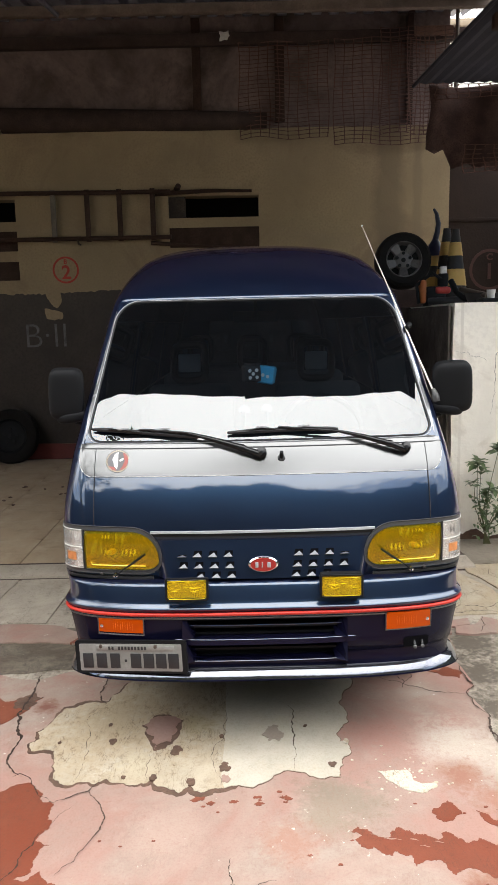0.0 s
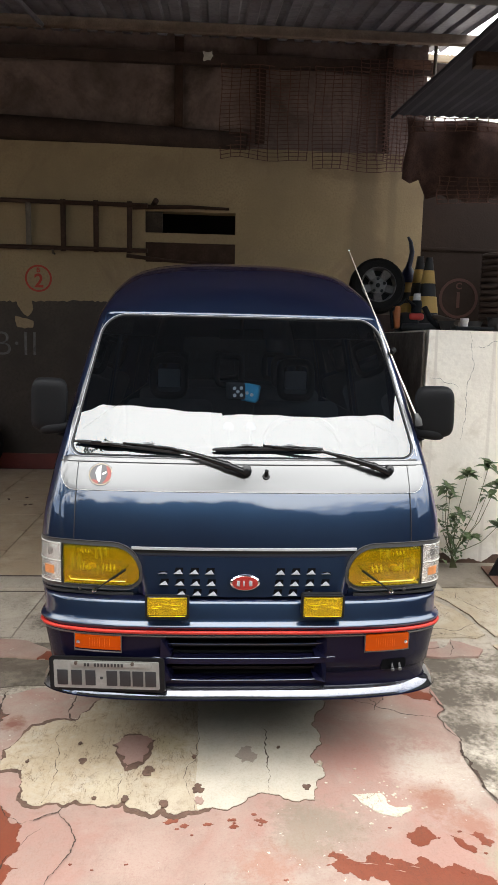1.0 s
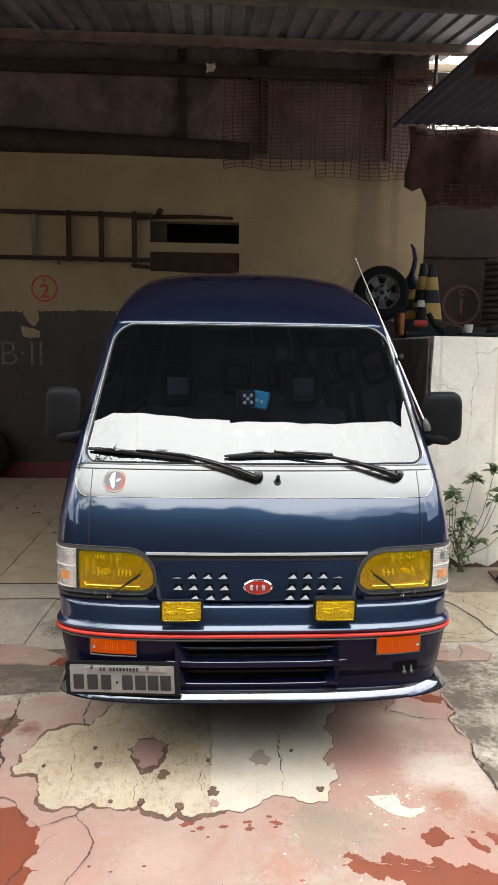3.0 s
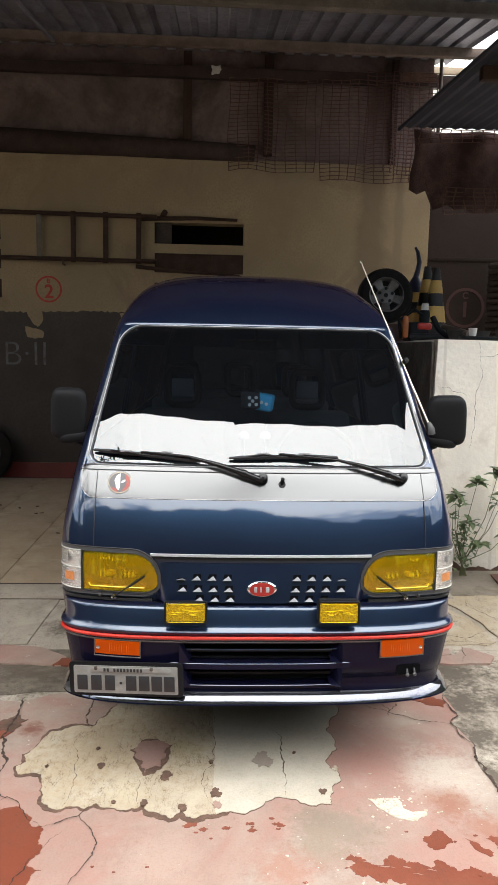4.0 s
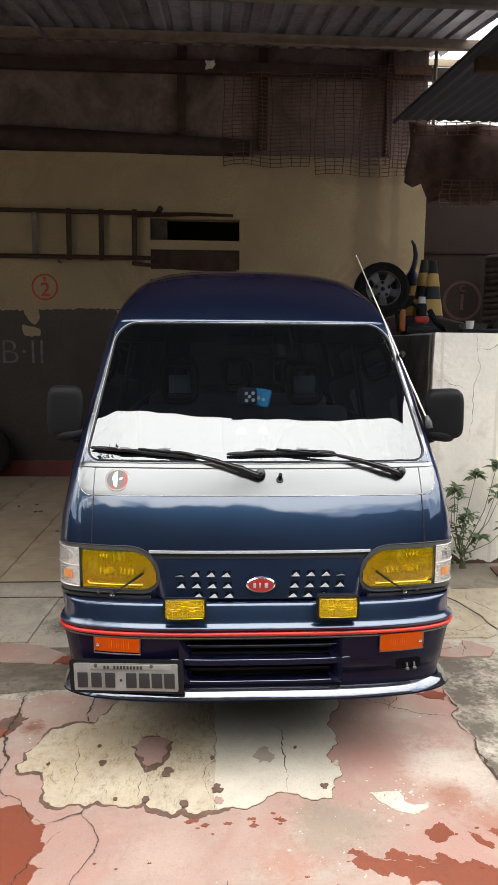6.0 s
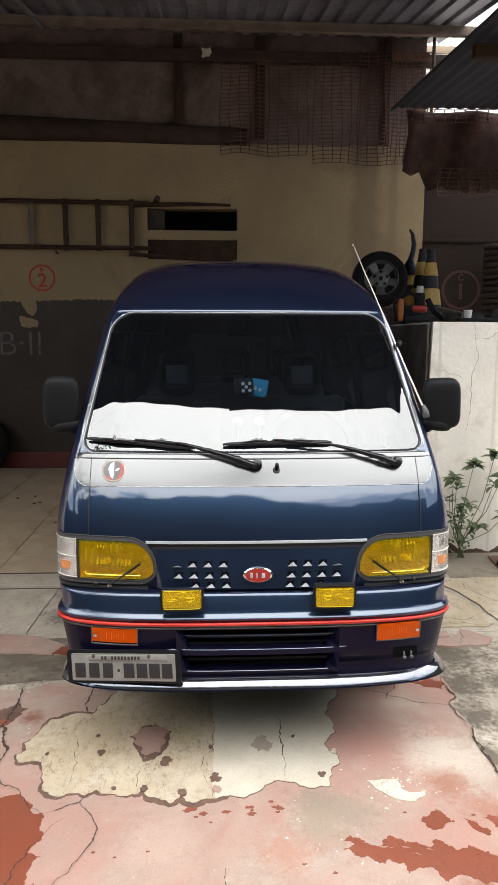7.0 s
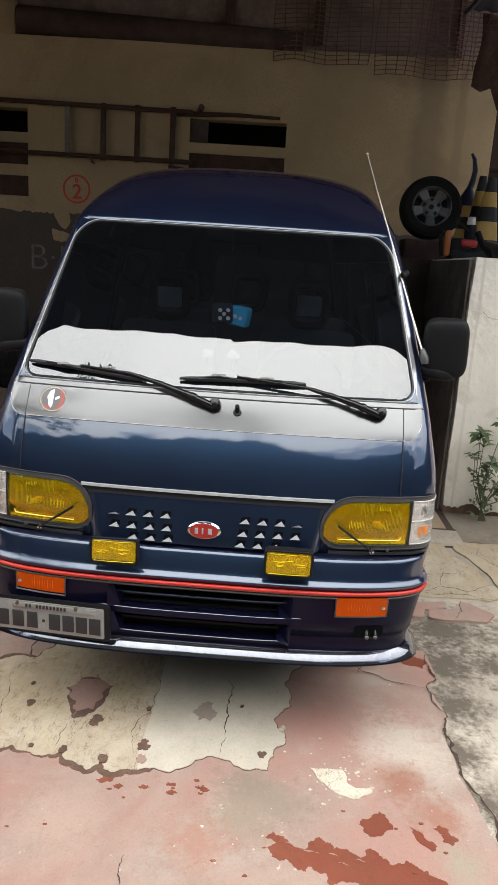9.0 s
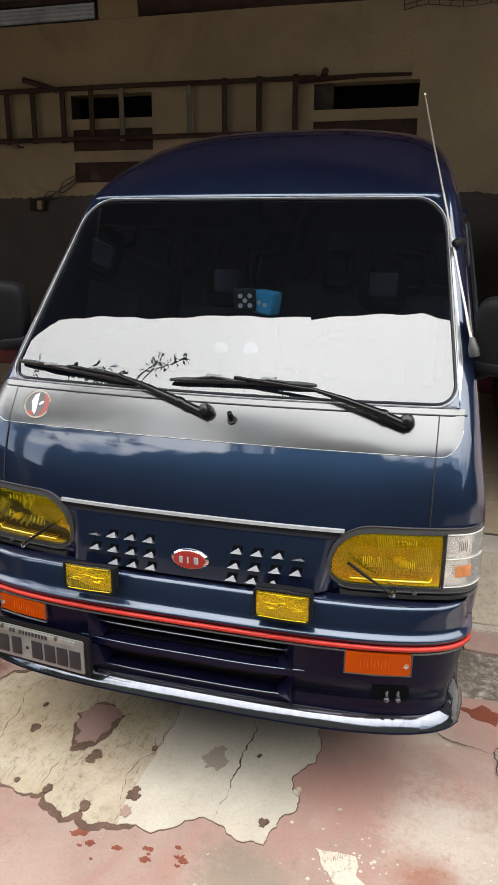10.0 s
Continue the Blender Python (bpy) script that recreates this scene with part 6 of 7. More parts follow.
# ---- windscreen wipers, washer nozzle, antenna, mirrors ----
for (px, pz), arm, (bx0, bx1, bz0, bz1) in (((0.003, 1.151), ((-0.075, 1.180), (-0.178, 1.208), (-0.283, 1.231)), (-0.655, -0.235, 1.243, 1.212)), ((0.550, 1.154), ((0.485, 1.179), (0.39, 1.205), (0.30, 1.225)), (-0.125, 0.30, 1.226, 1.232))):
    wiper = base("wiper")
    wiper.parent = van
    wiper["label"] = "black windscreen wiper"
    P = lambda x, z, o: (x, van_y(x, z, o), z)
    part("wiper_arm", tube([P(px, pz, 0.030), P(arm[0][0], arm[0][1], 0.038), P(arm[1][0], arm[1][1], 0.036), P(arm[2][0], arm[2][1], 0.032), P((bx0 + bx1) / 2 - 0.02, (bz0 + bz1) / 2 + 0.016, 0.028)], [0.0125, 0.0120, 0.0090, 0.0055, 0.004], 14), M_WIPER, wiper, "black steel wiper arm")
    hinge = [Vector(P(px + (arm[0][0] - px) * u, pz + (arm[0][1] - pz) * u, 0.030 + 0.008 * u)) for u in (0.80, 0.86, 1.0, 1.06)]
    part("arm_hinge", tube(hinge, [0.0125, 0.0145, 0.0145, 0.0125], 14), M_WIPER, wiper, "hinge joint of the arm")
    part("arm_boss", lathe([(0, 0.040), (0.012, 0.038), (0.019, 0.026), (0.021, 0.0)], 20, pose(*P(px, pz, 0.004), 62), close=False), M_WIPER, wiper, "round pivot cap")
    part("wiper_blade", tube([P(x, bz0 + (bz1 - bz0) * k / 10 + 0.003 * math.sin(math.pi * k / 10), 0.012) for k, x in enumerate(span(bx0, bx1, 10))], [0.005] + [0.009] * 9 + [0.005], 6), M_RUBBER, wiper, "black rubber wiper blade")
    for u in (0.12, 0.5):
        a, b = bx0 + (bx1 - bx0) * u, bx0 + (bx1 - bx0) * (u + 0.38)
        part("blade_bridge", tube([P(a, bz0 + (bz1 - bz0) * u + 0.002, 0.014), P((a + b) / 2, (bz0 + bz1) / 2 + 0.013, 0.028), P(b, bz0 + (bz1 - bz0) * (u + 0.38) + 0.002, 0.014)], 0.005, 6), M_WIPER, wiper)
        part("bridge_clip", box(-0.022, 0.022, -0.004, 0.004, -0.0035, 0.0035, 0.001), M_BRIGHTSTRIP, wiper).matrix_world = pose(*P((a + b) / 2, (bz0 + bz1) / 2 + 0.017, 0.030))
nz = base("washer_nozzle")
nz.parent = van
part("nozzle_base", lathe([(0, 0.006), (0.012, 0.006), (0.014, 0), (0, 0)], 16, pose(0.078, van_y(0.078, 1.135, 0.004), 1.135, 62), close=False), M_RUBBER, nz)
part("nozzle_tip", lathe([(0.005, 0.0), (0.008, 0.012), (0.007, 0.034), (0, 0.036)], 14, pose(0.078, van_y(0.078, 1.135, 0.006), 1.135, 40), close=False), M_PLASTIC, nz, "black washer nozzle")

antenna = base("antenna")
antenna.parent = van
antenna["label"] = "thin telescopic metal radio antenna"
part("rod", tube([(0.700, 0.335, 1.345), (0.655, 0.46, 1.50), (0.60, 0.612, 1.70), (0.545, 0.755, 1.89), (0.498, 0.885, 2.062)], [0.0042, 0.0038, 0.0034, 0.0028, 0.0022], 8), M_ROD, antenna, "shiny metal rod")
part("tip", lathe([(0, 0.006), (0.004, 0.003), (0.004, -0.003), (0, -0.006)], 10, pose(0.498, 0.885, 2.064), close=False), M_CHROME, antenna)
part("foot", tube([(0.708, 0.33, 1.315), (0.704, 0.33, 1.335), (0.698, 0.345, 1.362)], [0.014, 0.015, 0.008], 10), M_SILVER, antenna, "plastic antenna foot")
part("clip", tube([(0.655, 0.60, 1.615), (0.64, 0.53, 1.612), (0.628, 0.52, 1.605)], [0.012, 0.012, 0.01], 10), M_PLASTIC, antenna, "black antenna clip")

for sx in (1, -1):
    mir = base("mirror")
    mir.parent = van
    mir["label"] = "black plastic door mirror"
    half, at_x, at_z = (0.078, 0.787, 1.367) if sx > 0 else (0.070, 0.778, 1.372)
    part("mirror_shell", pebble(half, 0.046, 0.104, 4.6, pose(sx * at_x, 0.395, at_z, 4, sx * -2, sx * -10)), M_PLASTIC, mir, "rounded matt black mirror housing", angle=60)
    part("mirror_glass", slab([sx * x for x in span(at_x - 0.052, at_x + 0.056, 4)], lambda x: 1.285, lambda x: 1.455, lambda x, z: 0.437, 0.003, 2), M_CHROME, mir, "mirror glass")
    part("mirror_foot", pebble(0.066, 0.040, 0.026, 2.8, pose(sx * (at_x - 0.020), 0.397, 1.278, 0, sx * 7, sx * -10), 20, 12), M_PLASTIC, mir, "black swept foot of the mirror")
    part("mirror_arm", tube([(sx * 0.69, 0.46, 1.262), (sx * 0.715, 0.42, 1.256), (sx * 0.745, 0.40, 1.268)], [0.024, 0.024, 0.022], 12), M_PLASTIC, mir, "black mirror arm")

# side windows, rear window, door lines and wheels
for sx in (1, -1):
    for a, b in SIDE_WIN:
        bm = bmesh.new()
        gr = [[bm.verts.new((sx * (van_key(z, 2) - 0.004), y, z)) for y in (a, b)] for z in span(WIN_Z0, WIN_Z1, 6)]
        for p, q in zip(gr, gr[1:]):
            bm.faces.new((p[0], p[1], q[1], q[0]))
        part("side_window", bm, M_SIDEGLASS, van, "tinted side window").visible_shadow = False
        part("window_seal", tube([(sx * (van_key(z, 2) + 0.002), y, z) for y, z in ((a, WIN_Z0), (b, WIN_Z0), (b, WIN_Z1), (a, WIN_Z1), (a, WIN_Z0))], 0.009, 6), M_RUBBER, van)
    part("door_handle", box(sx * 0.765 - 0.014, sx * 0.765 + 0.014, 1.42, 1.56, 1.06, 1.10, 0.008), M_PLASTIC, van, "black door handle")
    part("rain_gutter", tube([(sx * (van_key(1.70, 2) + 0.008), y, 1.705) for y in span(0.86, 4.2, 10)], 0.010, 6), M_BLUE, van)
    part("window_visor", tube([(sx * (van_key(z, 2) + 0.012), y, z) for y, z in ((0.62, 1.30), (0.74, 1.48), (0.86, 1.64), (1.0, 1.67), (1.6, 1.67))], 0.009, 6), M_PLASTIC, van, "dark window visor")
    for y in (0.78, 3.25):
        wheel = base("wheel", (sx * 0.665, y, 0.292))
        wheel.parent = van
        T = Matrix.Rotation(radians(90), 4, "Y")
        part("tyre", lathe([(0.17, -0.085), (0.26, -0.09), (0.288, -0.07), (0.292, 0), (0.288, 0.07), (0.26, 0.09), (0.17, 0.085)], 36, T), M_RUBBER, wheel, "black rubber tyre")
        part("rim", lathe([(0.0, 0.05), (0.06, 0.06), (0.12, 0.045), (0.168, 0.07), (0.172, 0.084), (0.172, -0.084), (0.0, -0.05)], 36, T, close=False), M_ALLOY, wheel, "steel rim")
bm = bmesh.new()
gr = [[bm.verts.new((x, REAR - 0.004, z)) for x in (-0.6 * 0.68, 0.6 * 0.68)] for z in (1.25, 1.66)]
bm.faces.new((gr[0][0], gr[0][1], gr[1][1], gr[1][0]))
part("rear_window", bm, M_SIDEGLASS, van, "tinted rear window").visible_shadow = False

# ---- inside the van ----
# two hidden blocks keep light from getting in under the van
part("underbody", box(-0.57, 0.57, 0.26, 4.2, 0.20, 0.32, 0.02), M_BLACK, van, "dark underbody block, unseen, deepening the shade below")
part("valance", box(-0.64, 0.64, 0.32, 0.55, 0.19, 0.335, 0.02), M_BLACK, van, "added unseen block deepening the shade under the bumper")
part("cabin_floor", box(-0.70, 0.70, 0.25, 4.4, 0.55, 0.60), M_INSIDE, van, "dark cabin floor")
bm = slab(span(-0.66, 0.66, 16), lambda x: 0.62, lambda x: 1.13 + 0.03 * math.cos(x * 3), lambda x, z: 0.42 + 0.16 * (x / 0.66) ** 2, 0.30, 6)
part("dashboard", bm, M_PLASTIC, van, "black plastic dashboard")
wheel_bm = bmesh.new()
ring = [(0.30 + 0.19 * math.cos(q), 0.80 + 0.19 * math.sin(q) * 0.55, 1.13 + 0.19 * math.sin(q) * 0.83) for q in span(0, 2 * math.pi, 28)]
part("steering_wheel", tube(ring, 0.014, 8, wheel_bm), M_PLASTIC, van, "black steering wheel")


def seat(x, y, w, cloth):
    st = base("seat")
    st.parent = van
    st["label"] = "dark cloth van seat with framed headrest"
    part("cushion", box(x - w / 2, x + w / 2, y - 0.5, y, 0.62, 0.86, 0.05, seg=3), cloth, st, "dark cloth cushion")
    bm = box(-w / 2, w / 2, -0.07, 0.07, 0, 0.47, 0.05, seg=3)
    bmesh.ops.transform(bm, matrix=pose(x, y, 0.84, -8), verts=bm.verts)
    part("backrest", bm, cloth, st, "dark cloth backrest")
    for dx in (0,) if w < 0.8 else (-0.42, 0.0, 0.40):
        cx, cy = x + dx - 0.005, y + 0.06
        loop = [(cx + 0.088 * math.copysign(abs(math.cos(q)) ** 0.45, math.cos(q)), cy + 0.03 * math.sin(q), 1.425 + 0.098 * math.copysign(abs(math.sin(q)) ** 0.45, math.sin(q))) for q in span(0, 2 * math.pi, 36)]
        head = part("headrest", tube(loop, 0.021, 10), M_PLASTIC, st, "dark padded headrest frame")
        if y < 2:
            part("headrest_pad", box(cx - 0.062, cx + 0.062, cy - 0.012, cy + 0.012, 1.372, 1.474, 0.01), M_GREYCLOTH, head, "grey inset of the headrest")
        for sx in (-1, 1):
            part("headrest_rod", tube([(cx + sx * 0.05, cy, 1.27), (cx + sx * 0.05, cy, 1.33)], 0.007, 8), M_STEEL, head)
    return st


seat(0.347, 1.45, 0.48, M_INSIDE)
seat(-0.36, 1.45, 0.48, M_INSIDE)
seat(0.0, 2.45, 1.25, M_INSIDE)
seat(0.0, 3.4, 1.25, M_INSIDE)
part("inner_mirror", box(-0.10, 0.10, 0.76, 0.78, 1.64, 1.69, 0.008), M_BLACK, van, "inside rear-view mirror")
part("mirror_stem", tube([(0.0, 0.73, 1.66), (0.0, 0.71, 1.735)], 0.008), M_PLASTIC, van)

# round sticker on the black panel: plain shapes only
P0 = (-0.541, van_y(-0.541, 1.132, 0.0045), 1.132)
stick = base("sticker", (0, 0, 0))
stick.parent = van
stick["label"] = "round red, black and white sticker"
tilt = pose(*P0, 90 - 32)
disc = lambda r, top: lathe([(0, top), (r, top), (r, 0.0), (0, 0)], 40, tilt, close=False)
part("sticker_edge", disc(0.0455, 0.0010), M_STICKGREY, stick)
part("sticker_ring", disc(0.0440, 0.0014), M_CREAMCON, stick)
part("sticker_field", disc(0.0395, 0.0018), M_STICKGREY, stick)


def flat_shape(pts, top, m):
    bm = bmesh.new()
    bm.faces.new([bm.verts.new(tilt @ Vector((x, y, top))) for x, y in pts])
    part("sticker_shape", bm, m, stick, smooth=False)


arc = lambda r, q0, q1: [(r * math.cos(radians(q)), r * math.sin(radians(q))) for q in span(q0, q1, 12)]
flat_shape(arc(0.0385, -80, 62) + [(0.021, 0.022), (0.026, 0.0), (0.018, -0.022)], 0.0022, M_STICKRED)
flat_shape(arc(0.0385, 212, 262) + [(-0.012, -0.024)], 0.0022, M_STICKRED)
flat_shape([(0.001, 0.037), (-0.013, 0.028), (-0.021, 0.006), (-0.016, -0.006), (-0.013, -0.022), (-0.003, -0.033), (0.001, -0.020)], 0.0026, M_WHITE)
flat_shape([(0.0135 + 0.008 * math.cos(q), 0.004 + 0.0055 * math.sin(q) + 0.004 * math.cos(q)) for q in span(0, 5.9, 14)], 0.0030, M_WHITE)

# ---- things in and about the garage ----
M_GREYPAPER = mat("weathered_paper", (0.62, 0.58, 0.54), 0.9, 0, var=0.15, scale=20, bump=0.2)
# wooden ladder hung flat on the wall
ladder = base("ladder", (-2.95, WALL_Y - 0.075, 2.63), label="long brown wooden ladder hung along the wall", category="ladder")
for z, tilt in ((0.555, -0.012), (0.03, -0.002)):
    part("rail", tube([(-2.3, 0, z + 0.0), (0, 0, z + 0.004), (2.05, 0, z + tilt)], 0.026, 8), M_WOOD, ladder, "long dark wooden rail")
for x, m in ((-4.90, M_WOOD), (-4.53, M_WOOD), (-4.19, M_WOOD), (-3.81, M_WOOD), (-3.45, M_WOOD), (-3.08, M_GREYWOOD), (-2.28, M_GREYWOOD), (-1.88, M_WOOD), (-1.50, M_WOOD), (-1.11, M_WOOD)):
    part("rung", box(x + 2.95 - 0.03, x + 2.95 + 0.03, -0.012, 0.012, -0.005, 0.585, 0.006), m, ladder, "pale weathered rung" if m is M_GREYWOOD else "")
for x in (-4.4, -2.0):
    tagged(part("wall_bracket", tube([(x, WALL_Y + 0.01, 2.60), (x, WALL_Y - 0.10, 2.60), (x, WALL_Y - 0.115, 2.64)], 0.012), M_STEEL), "rusty steel bracket holding the ladder", "bracket", group="ladder brackets")
tagged(part("pole", tube([(-1.08, WALL_Y - 0.03, 3.16), (-0.4, WALL_Y - 0.03, 3.18), (0.06, WALL_Y - 0.03, 3.17)], [0.03, 0.022, 0.016]), M_WOOD), "dark wooden pole lying over the wall slots", "pole")
tagged(part("pole", tube([(-1.15, WALL_Y - 0.03, 2.60), (-0.6, WALL_Y - 0.03, 2.55), (0.1, WALL_Y - 0.03, 2.52)], [0.024, 0.018, 0.012]), M_WOOD), "thin dark wooden pole leaning by the wall slots", "pole")
tagged(part("wooden_peg", tube([(-0.84, WALL_Y + 0.02, 3.19), (-0.80, WALL_Y - 0.09, 3.23)], 0.035), M_WOOD), "short dark wooden peg in the wall", "peg")
tagged(part("wooden_peg", tube([(-4.28, WALL_Y - 0.10, 3.30), (-3.9, WALL_Y - 0.02, 3.19)], 0.03), M_WOOD), "short dark stick behind the ladder", "peg")


def ring_mark(name, x, z, r, y, material, label):
    sign = base(name, (x, y, z), label=label, category="painted sign", kind="structure")
    part("ring", lathe([(r * 0.86, 0.0), (r * 0.86, 0.003), (r, 0.003), (r, 0.0)], 48, pose(0, 0.002, 0, 90)), material, sign)
    return sign


sign = ring_mark("bay_mark", -2.195, 2.31, 0.158, WALL_Y - 0.001, M_REDPAINT, "red painted bay number in a ring")
letters("bay_number", "2", 0.225, (-2.19, WALL_Y - 0.005, 2.275), M_REDPAINT, bold=0.004).parent = None
letters("bay_letter", "B", 0.075, (-2.195, WALL_Y - 0.005, 2.405), M_REDPAINT, bold=0.002)
ring_mark("bay_mark", 2.99, 2.22, 0.25, WALL_Y + 0.247, M_DULLRED, "dull red painted bay number in a ring")
letters("bay_number", "1", 0.27, (2.985, WALL_Y + 0.242, 2.19), M_DULLRED, bold=0.006)
letters("bay_letter", "C", 0.11, (2.985, WALL_Y + 0.242, 2.37), M_DULLRED, bold=0.003)
letters("chalk_mark", "B\u00b7II", 0.42, (-2.48, WALL_Y - 0.008, 1.52), M_CHALK, bold=-0.006)
for ob in [o for o in bpy.data.objects if o.type == "FONT"]:
    tagged(ob, {"bay_number": "red painted bay number on the wall", "bay_letter": "small red painted letter on the wall", "chalk_mark": "large faded chalk letters on the dark wall"}[ob.name.split(".")[0]], "writing", kind="structure")

# plastic netting hung under the roof
rng = random.Random(17)


def net(x0, x1, z0, z1, y, nx, nz, label, seed, wave=0.03):
    r = random.Random(seed)
    bm = bmesh.new()
    dip = [r.uniform(-0.005, 0.005) for _ in range(nx + 1)]

    def at(i, k):
        u, v = i / nx, k / nz
        x = x0 + (x1 - x0) * u + 0.012 * math.sin(7 * v + i)
        z = z1 + (z0 - z1) * v + (dip[i] + 0.015 * math.sin(7 * u)) * v
        return Vector((x, y + wave * math.sin(11 * u + 2 * v), z))
    for i in range(nx + 1):
        pts = [p for k in range(nz) for p in (at(i, k), at(i, k).lerp(at(i, k + 1), 0.3), at(i, k).lerp(at(i, k + 1), 0.7))] + [at(i, nz)]
        tube(pts, [0.0105 if k % 3 == 0 else 0.0062 for k in range(len(pts))], 4, bm, cap=False)
    for k in range(nz + 1):
        tube([at(i, k) for i in range(nx + 1)], 0.0046, 4, bm, cap=False)
    return tagged(part("netting", bm, M_NET, smooth=False), label, "netting", kind="stuff")


net(-0.06, 0.96, 3.745, 4.78, WALL_Y - 0.05, 9, 23, "brown plastic safety netting hung under the roof", 1)
net(1.03, 2.11, 3.65, 4.79, WALL_Y - 0.08, 10, 25, "brown plastic safety netting hung under the roof", 2)
net(1.55, 2.37, 3.75, 4.88, WALL_Y - 0.12, 8, 25, "second layer of brown plastic netting", 3)
net(2.25, 4.4, 3.12, 3.40, 5.24, 20, 6, "brown plastic netting hanging below the tarp", 5)
net(1.95, 4.4, 3.84, 3.99, 5.24, 22, 3, "brown plastic netting above the tarp", 6)
tagged(part("board", box(1.94, 2.38, WALL_Y - 0.10, WALL_Y - 0.06, 4.80, 4.90, 0.006), M_RUSTBOARD), "dull brown board under the roof edge", "board")

# dark tarp hung from the terrace roof


def drape(x0, x1, top_z, low, y, seed, material, label):
    r = random.Random(seed)
    bm = bmesh.new()
    nx, nz = 60, 14
    g = []
    for i in range(nx + 1):
        x = x0 + (x1 - x0) * i / nx
        zl = low(x)
        g.append([bm.verts.new((x + 0.02 * math.sin(5 * k / nz + i), y + 0.05 * math.sin(x * 9 + 1.5 * k / nz) + 0.03 * noise.noise(Vector((x * 4, k * 0.3, seed))), top_z + (zl - top_z) * k / nz)) for k in range(nz + 1)])
    for a, b in zip(g, g[1:]):
        for k in range(nz):
            bm.faces.new((a[k], b[k], b[k + 1], a[k + 1]))
    ob = tagged(part("tarp", bm, material), label, "tarp")
    sm = ob.modifiers.new("thickness", "SOLIDIFY")
    sm.thickness = 0.006
    return ob


drape(1.88, 7.0, 3.985, lambda x: 3.38 + 0.03 * math.sin(9 * x) + 0.02 * math.sin(31 * x) - (0.20 if x > 2.12 else 0.0), 5.32, 3, M_TARP, "dark brown tarp hung below the terrace roof")
tagged(part("paper_scrap", sheet_upright(((-0.272, 4.80), (-0.18, 4.815), (-0.155, 4.86), (-0.17, 4.915), (-0.21, 4.895), (-0.275, 4.91)), 6.25), M_GREYPAPER, smooth=False), "torn scrap of white paper on the beam", "paper")

# junction box and wires
jb = base("junction_box", (-4.24, WALL_Y - 0.002, 1.95), label="small yellowed junction box with loose wires", category="junction box")
part("case", box(-0.10, 0.10, -0.06, -0.004, -0.07, 0.07, 0.008), M_WOOD, jb, "dark wooden back box")
part("cover", box(-0.07, -0.01, -0.075, -0.055, -0.05, 0.05, 0.006), M_WOOD, jb, "dark blank cover")
part("cover", box(0.01, 0.07, -0.075, -0.055, -0.05, 0.05, 0.006), M_CREAMWALL, jb, "yellowed plastic cover")
for i in range(3):
    part("wire", tube([(0.05, -0.03, 0.06), (0.15 + 0.05 * i, -0.03, 0.16 - 0.05 * i), (0.35, -0.03, 0.14 + 0.06 * i), (0.52, -0.02, 0.25 + 0.04 * i)], 0.005, 6), M_RUBBER, jb)


# ---- wheels lying about ----
def loose_wheel(at, rot, r, label, rim_m, spokes=False):
    k = r / 0.30
    w = base("spare_wheel", label=label, category="wheel")
    w.matrix_world = Matrix.Translation(at) @ rot
    part("tyre", lathe([(0.185 * k, -0.075), (0.21 * k, -0.082), (0.26 * k, -0.088), (0.29 * k, -0.07), (0.30 * k, -0.03), (0.30 * k, 0.03), (0.29 * k, 0.07), (0.26 * k, 0.088), (0.21 * k, 0.082), (0.185 * k, 0.075)], 48), M_TYRE, w, "worn black tyre")
    part("rim", lathe([(0.192 * k, 0.078), (0.186 * k, 0.080), (0.176 * k, 0.066), (0.165 * k, 0.0), (0.15 * k, -0.04), (0.165 * k, -0.06), (0.185 * k, -0.075)], 48, close=False), rim_m, w, "dull metal rim")
    if not spokes:
        part("hub", lathe([(0.0, 0.05), (0.05 * k, 0.05), (0.09 * k, 0.035), (0.155 * k, 0.045), (0.172 * k, 0.055), (0.172 * k, 0.03), (0.0, 0.02)], 40, close=False), rim_m, w, "pressed wheel disc")
    else:
        part("rim_well", lathe([(0.0, 0.012), (0.168 * k, 0.012), (0.168 * k, 0.004), (0.0, 0.004)], 32, close=False), M_BLACK, w, "dark inside of the rim")
        part("hub", lathe([(0.0, 0.050), (0.055 * k, 0.050), (0.098 * k, 0.042), (0.104 * k, 0.030), (0.104 * k, 0.014), (0.0, 0.014)], 32, close=False), rim_m, w, "cast alloy hub")
        for q in range(5):
            a = 2 * math.pi * (q + 0.5) / 5 + 0.3
            bm = bmesh.new()
            turn = Matrix.Rotation(a, 4, "Z")
            f = lambda r_, t_, z_: bm.verts.new(turn @ Vector((r_ * k, t_ * k, z_)))
            front = [f(0.085, -0.034, 0.045), f(0.085, 0.034, 0.045), f(0.178, 0.050, 0.066), f(0.178, -0.050, 0.066)]
            back = [f(0.085, -0.040, 0.014), f(0.085, 0.040, 0.014), f(0.178, 0.056, 0.030), f(0.178, -0.056, 0.030)]
            bm.faces.new(front)
            for u in range(4):
                bm.faces.new((front[u], front[(u + 1) % 4], back[(u + 1) % 4], back[u]))
            part("spoke", bm, rim_m, w, smooth=False)
    for q in range(5):
        a = 2 * math.pi * q / 5 + 0.3
        part("rim_hole", lathe([(0.0, 0.053), (0.017 * k, 0.053), (0.017 * k, 0.036), (0.0, 0.036)], 14, pose(0.072 * k * math.cos(a), 0.072 * k * math.sin(a), 0.002), close=False), M_BLACK, w)
    part("centre_cap", lathe([(0.0, 0.058), (0.022 * k, 0.058), (0.026 * k, 0.045), (0, 0.045)], 16, close=False), M_BLACK, w)
    return w


